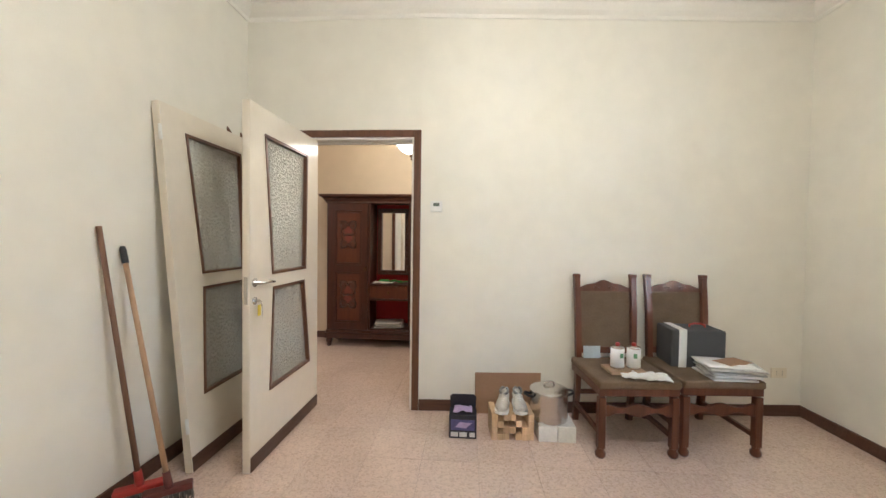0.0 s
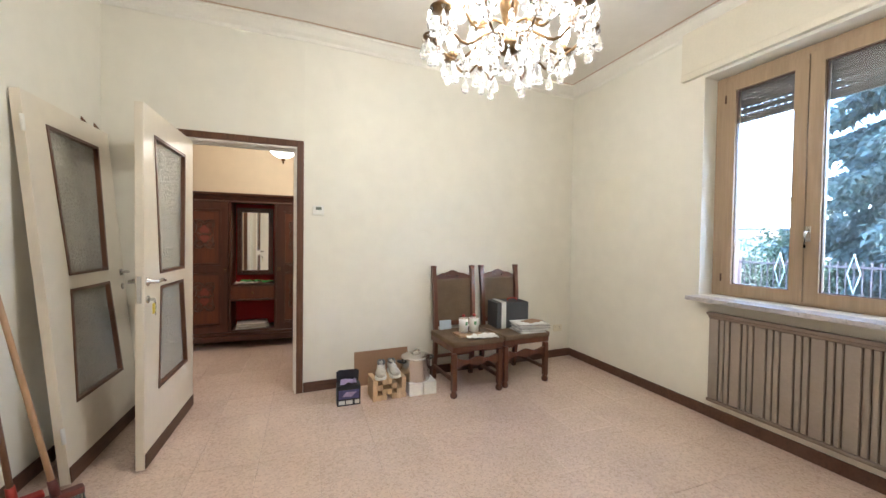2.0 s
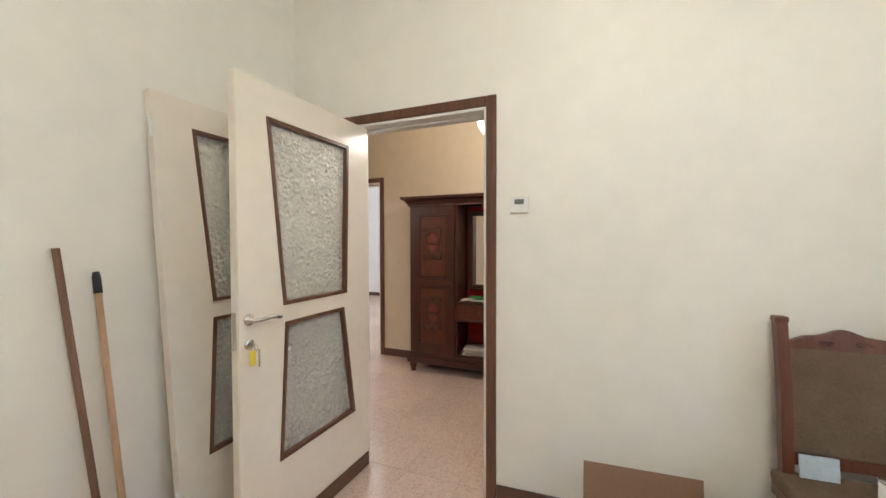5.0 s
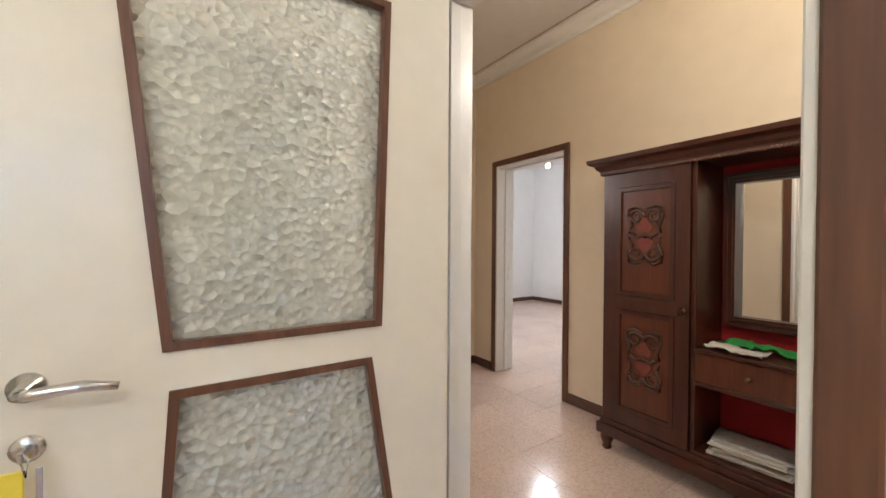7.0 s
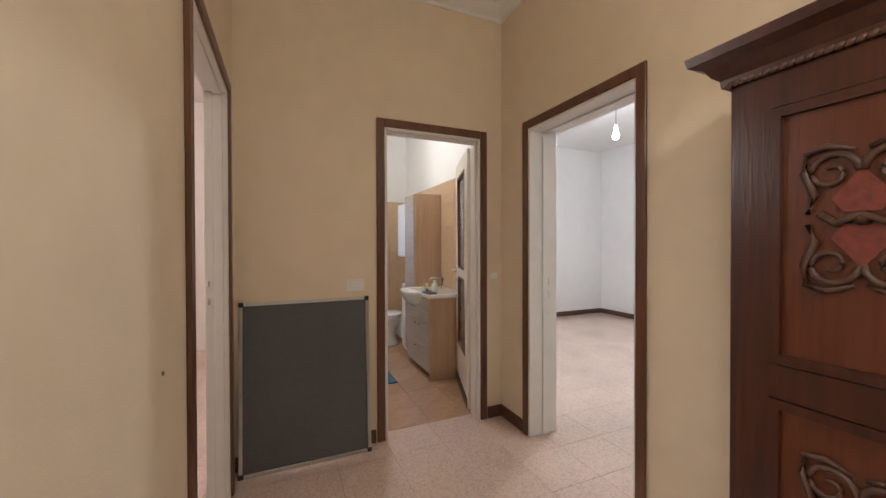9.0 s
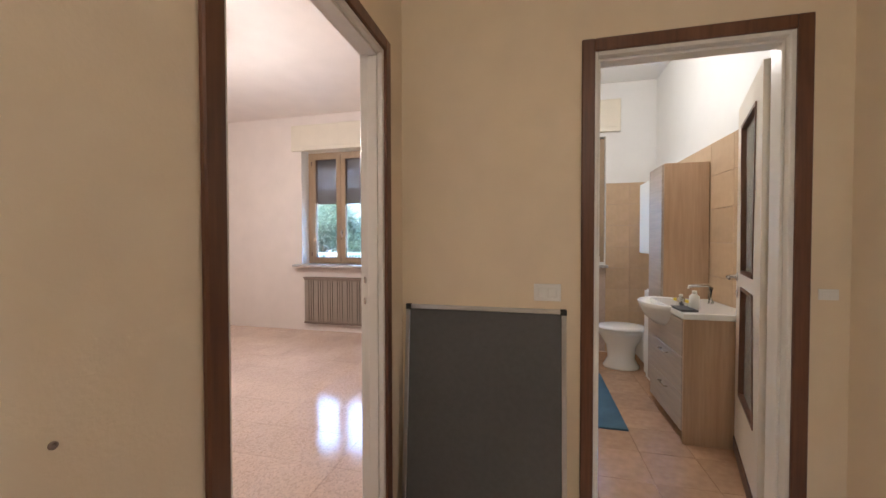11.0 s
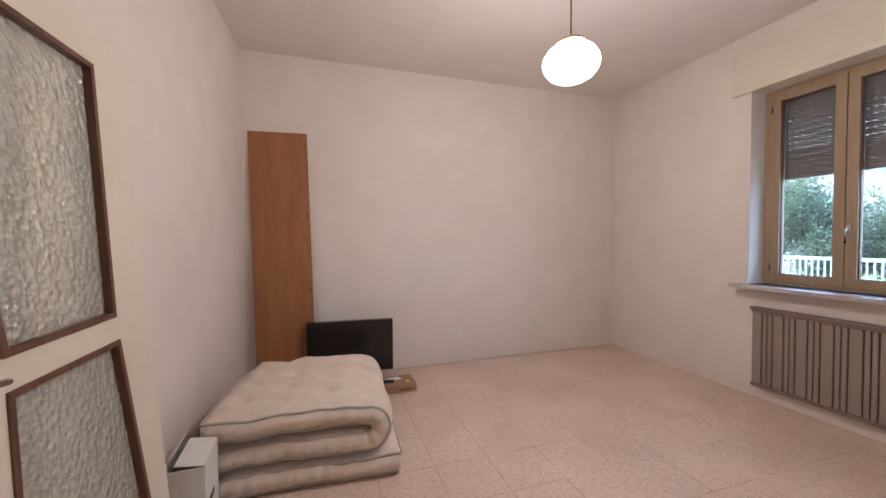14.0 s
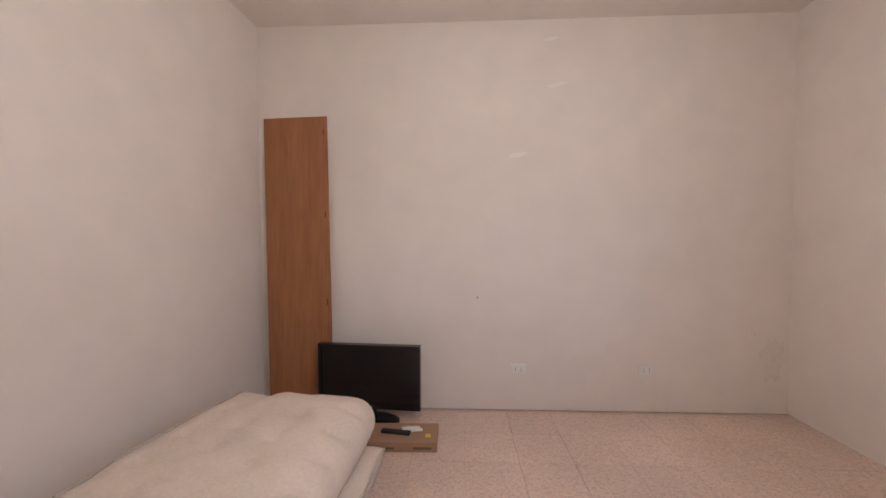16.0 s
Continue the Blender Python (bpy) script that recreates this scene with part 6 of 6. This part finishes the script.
def bottle(x, y, z, r, h, mat, label):
    root = thing("bottle", label, "bottle", pose(x, y, z))
    part("body", lathe([(0, 0), (r, 0), (r, h * 0.7), (r * 0.5, h * 0.8), (r * 0.45, h * 0.84), (0, h * 0.84)], 14), mat, root)
    part("cap", lathe([(0, h * 0.84), (r * 0.5, h * 0.84), (r * 0.5, h), (0, h)], 12), M_WHITEPL, root)


bottle(-4.27, 4.60, 0.8205, 0.03, 0.12, M_WHITEPL, "white soap bottle on the basin")
bottle(-4.35, 4.55, 0.8205, 0.025, 0.085, M_METAL, "small metallic bottle on the basin")
bottle(-6.13, 4.30, 0.9935, 0.03, 0.13, M_WHITEPL, "white bottle on the bathroom sill")
tagged(part("sponge", bm_box(bmesh.new(), -0.07, -0.015, 0, 0.07, 0.015, 0.02, 0.005, 2, pose(-4.52, 4.62, 0.83, 0, 0, 25)), M_YELLOW), "yellow cleaning brush on the basin", "brush")
tagged(part("tray", bm_box(bmesh.new(), -0.09, -0.05, 0, 0.09, 0.05, 0.012, 0.004, 2, pose(-4.24, 4.53, 0.8203)), M_GREYCASE), "dark tray on the basin top", "tray")
door_leaf("bathroom_door_leaf", pose(-4.095, 4.80, 0.008, 0, 0, -18.5) @ Matrix.Translation((0, -LT, 0)) @ Matrix.Diagonal((0.84, 1, 1, 1)), "cream open bathroom door with pebbled panes")

# ---- outdoors ----
M_GRASS = material("lawn_grass", (0.075, 0.12, 0.035), 0.95, vary=0.25, scale=3, grain=40, bump=0.5, bump_scale=30)


def foliage(name, colour):
    """Leaves that let some of the light through."""
    m = material(name, colour, 0.7, vary=0.25, scale=4, grain=20)
    nt = m.node_tree
    p = nt.nodes["Principled BSDF"]
    thin = nt.nodes.new("ShaderNodeBsdfTranslucent")
    mix = nt.nodes.new("ShaderNodeMixShader")
    mix.inputs[0].default_value = 0.45
    nt.links.new(p.inputs["Base Color"].links[0].from_socket, thin.inputs["Color"])
    nt.links.new(p.outputs[0], mix.inputs[1])
    nt.links.new(thin.outputs[0], mix.inputs[2])
    nt.links.new(mix.outputs[0], nt.nodes["Material Output"].inputs["Surface"])
    return m


M_LEAFG = foliage("green_foliage", (0.125, 0.175, 0.10))
M_FIR = foliage("blue_green_needles", (0.095, 0.15, 0.145))
M_BARK = material("grey_brown_bark", (0.12, 0.085, 0.06), 0.9, vary=0.25, scale=8, grain=30, bump=0.6, bump_scale=40)
M_IRON = material("dark_fence_iron", (0.10, 0.075, 0.085), 0.6, vary=0.1)
M_ORNAMENT = material("pale_green_ornament_paint", (0.33, 0.40, 0.38), 0.5, vary=0.05)
M_RAIL = material("white_painted_rail", (0.50, 0.53, 0.52), 0.45, vary=0.04)
M_FACADE = material("pale_plaster_facade", (0.42, 0.40, 0.39), 0.9, vary=0.05, scale=0.6)
M_PINKF = material("pink_plaster_facade", (0.42, 0.34, 0.35), 0.9, vary=0.05, scale=0.6)
M_ROOF = material("terracotta_roof", (0.30, 0.17, 0.13), 0.85, vary=0.15, scale=2)
M_DARKWIN = material("dark_window_pane", (0.16, 0.19, 0.22), 0.15, vary=0.1)
M_HILL = material("distant_wooded_hill", (0.09, 0.12, 0.11), 1.0, vary=0.15, scale=0.02)
M_PAVE = material("grey_concrete_paving", (0.33, 0.32, 0.30), 0.9, vary=0.12, scale=1.5, bump=0.3)
GZ = -0.55

g = bmesh.new()
bmesh.ops.create_grid(g, x_segments=40, y_segments=40, size=900)
g.transform(Matrix.Translation((0, 0, GZ)))
setting("ground", g, M_GRASS, "green lawn and open ground outside", "ground")
setting("pavement", box(3.06, -8, GZ, 5.2, 9, GZ + 0.02), M_PAVE, "concrete paving along the house", "pavement")
setting("pavement", box(-9.5, -9, GZ, -6.6, 7, GZ + 0.02), M_PAVE, "concrete paving along the house", "pavement")


def crown(bm, centre, radius, count, leaf, rnd, droop=0.0, clump=9):
    """Clumps of small leaves scattered through a rounded volume."""
    for _ in range(count):
        while True:
            p = Vector((rnd.uniform(-1, 1), rnd.uniform(-1, 1), rnd.uniform(-1, 1)))
            if 0.35 < p.length < 1.0:
                break
        c = Vector(centre) + Vector((p.x * radius[0], p.y * radius[1], p.z * radius[2]))
        for _ in range(clump):
            o = c + Vector((rnd.gauss(0, leaf), rnd.gauss(0, leaf), rnd.gauss(0, leaf) - droop))
            d = Vector((rnd.uniform(-1, 1), rnd.uniform(-1, 1), rnd.uniform(-0.7, 0.5))).normalized()
            s = d.cross(Vector((rnd.uniform(-1, 1), rnd.uniform(-1, 1), rnd.uniform(-1, 1)))).normalized()
            a = leaf * rnd.uniform(0.6, 1.2)
            v = [bm.verts.new(o), bm.verts.new(o + d * a * 0.5 + s * a * 0.28), bm.verts.new(o + d * a), bm.verts.new(o + d * a * 0.5 - s * a * 0.28)]
            bm.faces.new(v)


def shrub(name, x, y, size, height, count, label, seed, mat=M_LEAFG, leaf=0.09):
    rnd = random.Random(seed)
    root = thing(name, label, "shrub" if name == "shrub" else "tree", pose(x, y, GZ))
    bm = bmesh.new()
    bm_tube(bm, [(0, 0, -0.05), (0.03, 0.02, height * 0.3), (0, 0.04, height * 0.62)], [0.05 + height * 0.012, 0.035 + height * 0.008, 0.015], 8)
    for k in range(7):
        a = k * 0.9 + seed
        z = height * (0.22 + 0.05 * k)
        bm_tube(bm, [(0, 0, z), (size * 0.4 * math.cos(a), size * 0.4 * math.sin(a), z + height * 0.16), (size * 0.7 * math.cos(a), size * 0.7 * math.sin(a), z + height * 0.25)], [0.03, 0.018, 0.007], 6)
    part("trunk", bm, M_BARK, root, "branching brown trunk")
    bm = bmesh.new()
    lobes = [(0, 0, height * 0.62, 1.0)] + [(size * 0.55 * math.cos(a), size * 0.55 * math.sin(a), height * rnd.uniform(0.38, 0.78), rnd.uniform(0.45, 0.7)) for a in [rnd.uniform(0, 6.28) for _ in range(7)]]
    for lx, ly, lz, k in lobes:
        crown(bm, (lx, ly, lz), (size * 0.75 * k, size * 0.75 * k, height * 0.40 * k), int(count * k / 3), leaf, rnd)
    part("crown", bm, mat, root, "loose crown of small leaves")
    return root


def fir(x, y, height, reach, label, seed):
    """A conifer with whorls of drooping limbs set with needle sprays."""
    rnd = random.Random(seed)
    root = thing("conifer", label, "tree", pose(x, y, GZ))
    bm = bmesh.new()
    bm_tube(bm, [(0, 0, -0.1), (0.05, 0, height * 0.4), (0, 0.03, height)], [0.22, 0.14, 0.02], 10)
    limbs = []
    z = 0.9
    while z < height * 0.97:
        r = reach * (1 - z / height) ** 0.8
        for k in range(8):
            a = k * math.pi / 4 + z * 1.7 + rnd.uniform(-0.3, 0.3)
            zl = z + rnd.uniform(-0.4, 0.4)
            l = r * rnd.uniform(0.5, 1.12)
            pts = [(0, 0, zl), (l * 0.5 * math.cos(a), l * 0.5 * math.sin(a), zl + 0.02), (l * math.cos(a), l * math.sin(a), zl - rnd.uniform(0.05, 0.3) * l)]
            bm_tube(bm, pts, [0.03, 0.018, 0.005], 5)
            limbs.append((pts, l))
        z += 0.17
    part("trunk", bm, M_BARK, root, "straight trunk with whorled limbs")
    bm = bmesh.new()
    for pts, l in limbs:
        n = int(16 + l * 26) if pts[0][2] < 7 else 8
        for k in range(n):
            t = (k + rnd.random()) / n
            a, b, c = [Vector(p) for p in pts]
            o = a.lerp(b, t * 2) if t < 0.5 else b.lerp(c, t * 2 - 1)
            d = (c - a).normalized()
            side = Vector((-d.y, d.x, 0))
            for s in (-1, 1, 0, 0):
                w = (side * s * rnd.uniform(0.6, 1.0) + d * 0.7 + Vector((rnd.uniform(-0.3, 0.3), rnd.uniform(-0.3, 0.3), rnd.uniform(-1.6, 0.1)))).normalized()
                le = rnd.uniform(0.2, 0.46) * (0.6 + 0.5 * l / reach)
                for q in range(5):
                    oo = o + w * le * q / 5 + Vector((rnd.gauss(0, 0.02), rnd.gauss(0, 0.02), rnd.gauss(0, 0.02)))
                    u = (w + Vector((rnd.uniform(-0.8, 0.8), rnd.uniform(-0.8, 0.8), rnd.uniform(-0.9, 0.3)))).normalized()
                    v = u.cross(Vector((rnd.uniform(-1, 1), rnd.uniform(-1, 1), 1))).normalized() * 0.042
                    e = 0.15 * rnd.uniform(0.7, 1.2)
                    bm.faces.new([bm.verts.new(oo - v), bm.verts.new(oo + v), bm.verts.new(oo + u * e)])
    part("crown", bm, M_FIR, root, "drooping blue-green needle sprays")
    return root


fir(10.8, 2.2, 16.0, 2.55, "tall blue-green conifer beyond the window", 3)
for i, (x, y, s, h) in enumerate(((9.5, 4.75, 0.75, 2.2), (9.8, 3.7, 0.7, 1.7), (10.0, 6.9, 1.0, 1.7), (15.5, 3.6, 1.4, 2.2))):
    shrub("shrub", x, y, s, h, 420, "rounded green garden shrub by the fence", 20 + i)


def iron_fence(x, y0, y1, z1):
    root = thing("iron_fence", "dark iron garden fence with pale diamond ornaments", "fence", pose(x, 0, GZ))
    part("low_wall", box(-0.1, y0, 0, 0.1, y1, 0.45, 0.01), M_PAVE, root, "low concrete wall")
    for z in (0.55, z1):
        part("rail", box(-0.015, y0, z, 0.015, y1, z + 0.035, 0.003), M_IRON, root)
    y = y0
    k = 0
    while y < y1:
        part("bar", box(-0.008, y, 0.45, 0.008, y + 0.016, z1 + 0.1, 0.002), M_IRON, root)
        if k % 12 == 0:
            part("post", box(-0.09, y - 0.09, 0.0, 0.09, y + 0.09, z1 + 0.16, 0.01), M_IRON, root, "square dark post")
        if k % 10 == 0:
            zc = 1.41
            d = ring([(0, zc - 0.33), (0.082, zc), (0, zc + 0.33), (-0.082, zc)], [(0, zc - 0.305), (0.0755, zc), (0, zc + 0.305), (-0.0755, zc)], -0.01, 0.01)
            part("diamond", bm_add(bmesh.new(), d, pose(-0.03, y, 0, 0, 0, 90)), M_ORNAMENT, root, "pale diamond ornament")
        y += 0.10
        k += 1
    return root


iron_fence(8.2, -6.22, 12, 1.50)


def house(m, w, d, floors, mat, label, balcony=False, roof_h=1.6):
    """A plain house of some storeys with windows, balconies and a hipped roof; its front looks to -y."""
    root = thing("house", label, "house", m)
    h = floors * 3.0
    part("wall", box(-w / 2, 0, 0, w / 2, d, h), mat, root, "plastered walls")
    bm = bmesh.new()
    o = 0.5
    lo = [bm.verts.new(p) for p in ((-w / 2 - o, -o, h), (w / 2 + o, -o, h), (w / 2 + o, d + o, h), (-w / 2 - o, d + o, h))]
    hi = [bm.verts.new(p) for p in ((-w / 2 + d / 2, d / 2, h + roof_h), (w / 2 - d / 2, d / 2, h + roof_h))]
    for f in ((lo[0], lo[1], hi[1], hi[0]), (lo[1], lo[2], hi[1]), (lo[2], lo[3], hi[0], hi[1]), (lo[3], lo[0], hi[0]), (lo[3], lo[2], lo[1], lo[0])):
        bm.faces.new(f)
    part("roof", bm, M_ROOF, root, "hipped terracotta roof")
    n = max(2, int(w / 2.6))
    for fl in range(floors):
        for i in range(n):
            x = -w / 2 + (i + 0.5) * w / n
            z = fl * 3.0 + 0.95
            win = part("window", box(x - 0.5, -0.03, z, x + 0.5, 0.02, z + 1.45), M_RAIL, root, "white framed window")
            part("pane", box(x - 0.43, -0.045, z + 0.07, x - 0.03, -0.031, z + 1.38), M_DARKWIN, win)
            part("pane", box(x + 0.03, -0.045, z + 0.07, x + 0.43, -0.031, z + 1.38), M_DARKWIN, win)
        if balcony and fl:
            b = part("balcony", box(-w / 2 + 0.5, -1.2, fl * 3.0 - 0.1, w / 2 - 0.5, -0.001, fl * 3.0 + 0.08), M_RAIL, root, "white balcony slab")
            part("parapet", box(-w / 2 + 0.5, -1.22, fl * 3.0 + 0.08, w / 2 - 0.5, -1.14, fl * 3.0 + 0.95), M_FACADE, b)
    return root


house(pose(62, 31, GZ, 0, 0, -90), 30, 9, 1, M_FACADE, "long low white house far across the lawn", False, 1.3)
house(pose(52, -6, GZ, 0, 0, -90), 16, 9, 2, M_FACADE, "pale two-storey house far off", False, 1.6)
ridge = [(-760 + i * 20, 30 + 22 * noise.noise((i * 0.13, 0.0, 3.0)) + 4 * noise.noise((i * 0.6, 1.0, 3.0))) for i in range(77)]
setting("backdrop", prism([(-760, GZ - 1)] + ridge + [(760, GZ - 1)], 20, pose(700, 0, 0, 0, 0, 90)), M_HILL, "low wooded hills on the horizon", "hills")


def white_railing(x, y0, y1, z1):
    root = thing("white_railing", "white painted railing with upright bars", "railing", pose(x, 0, GZ))
    part("low_wall", box(-0.1, y0, 0, 0.1, y1, 0.35, 0.01), M_PAVE, root)
    part("rail", box(-0.03, y0, z1 - 0.09, 0.03, y1, z1, 0.006), M_RAIL, root)
    part("rail", box(-0.02, y0, 0.42, 0.02, y1, 0.46, 0.004), M_RAIL, root)
    me = mesh_of("bar", box(-0.012, -0.02, 0.35, 0.012, 0.02, z1 - 0.091, 0.003), M_RAIL)
    y = y0
    while y < y1:
        o = new("bar", me)
        o.location, o.parent = (0, y, 0), root
        y += 0.14
    return root


white_railing(-16.0, -16, 8, 1.33)
house(pose(-31, -13.5, GZ, 0, 0, 75), 13, 9, 3, M_PINKF, "pink plastered apartment house with white balconies", True)
house(pose(-34, 4, GZ, 0, 0, 92), 14, 9, 3, M_FACADE, "pale plastered apartment house with white balconies", True)
for i, (x, y, s, h) in enumerate(((-18.0, -9.5, 1.6, 3.6), (-18.6, -6.9, 1.8, 4.6), (-18.4, -4.4, 1.5, 3.3), (-19.0, -1.4, 1.7, 3.6), (-18.2, 2.2, 1.5, 3.2), (-20.5, -12.5, 2.1, 5.4), (-13.2, -6.4, 0.9, 2.9))):
    shrub("garden_tree" if h > 2.9 else "shrub", x, y, s, h, 1250, "leafy green garden growth behind the railing", 40 + i, leaf=0.115)
porch = thing("porch", "flat roofed porch on a plaster column", "porch", pose(-15.0, 1.75, GZ))
part("roof_slab", box(-1.6, -3.2, 2.55, 1.6, 2.8, 2.85, 0.02), M_RAIL, porch, "white roof slab")
part("column", box(-0.2, -2.4, 0, 0.2, -2.0, 2.55, 0.01), M_FACADE, porch)
part("wall", box(-1.4, -0.5, 0, -1.2, 2.6, 2.55), M_FACADE, porch)
# ---- floors ----
TS = 0.3333


def tile_mesh(name, w, d, mat):
    bm = bmesh.new()
    g, c = 0.0008, 0.0005
    lo = [bm.verts.new((x, y, -0.012)) for x, y in ((g, g), (w - g, g), (w - g, d - g), (g, d - g))]
    md = [bm.verts.new((x, y, -c)) for x, y in ((g, g), (w - g, g), (w - g, d - g), (g, d - g))]
    hi = [bm.verts.new((x, y, 0)) for x, y in ((g + c, g + c), (w - g - c, g + c), (w - g - c, d - g - c), (g + c, d - g - c))]
    for a, b in ((lo, md), (md, hi)):
        for i in range(4):
            bm.faces.new((a[i], a[(i + 1) % 4], b[(i + 1) % 4], b[i]))
    bm.faces.new(hi)
    return mesh_of(name, bm, mat)


def tiled_floor(name, x0, y0, x1, y1, label, size=TS, mat=M_TILE, ox=-4.062, oy=-0.83, lift=0.0):
    """A screed with tiles laid on it, one object a tile, all on one mesh; rows end under the walls."""
    base = setting(name, box(x0, y0, -0.15, x1, y1, -0.004 + lift), M_GROUT, label, "floor")
    me = tile_mesh("tile", size, size, mat)
    i0, i1 = math.floor((x0 - ox) / size), math.ceil((x1 - ox) / size)
    j0, j1 = math.floor((y0 - oy) / size), math.ceil((y1 - oy) / size)
    for i in range(i0, i1):
        for j in range(j0, j1):
            x, y = ox + i * size, oy + j * size
            if x + size / 2 < x0 or x + size / 2 > x1 or y + size / 2 < y0 or y + size / 2 > y1:
                continue
            t = new("tile", me)
            t.location = (x, y, lift + random.uniform(-0.0004, 0.0004))
            t.parent = base
    return base


tiled_floor("floor_living", XW - 0.1, YS - 0.1, XE + 0.1, YA + 0.07, "beige-rose terrazzo chip tiles, polished")
tiled_floor("floor_living_edge", 1.7, YA + 0.07, XE + 0.1, 3.1, "beige-rose terrazzo chip tiles, polished")
tiled_floor("floor_bedroom", BW - 0.1, YS - 0.1, BE + 0.2, YA + 0.07, "beige-rose terrazzo chip tiles, polished")
tiled_floor("floor_hall", HW1 - 0.1, YA + 0.07, 1.7, HN1 - 0.02, "beige-rose terrazzo chip tiles, polished")
tiled_floor("floor_spare", -6.2, HN1 - 0.02, -1.1, 8.85, "beige-rose terrazzo chip tiles, polished")
tiled_floor("floor_bathroom", -6.12, YB + 0.01, HW1 - 0.1, 4.92, "terracotta ceramic bathroom tiles, glossy", 0.30, M_BFLOOR, -3.36, 3.0, 0.001)
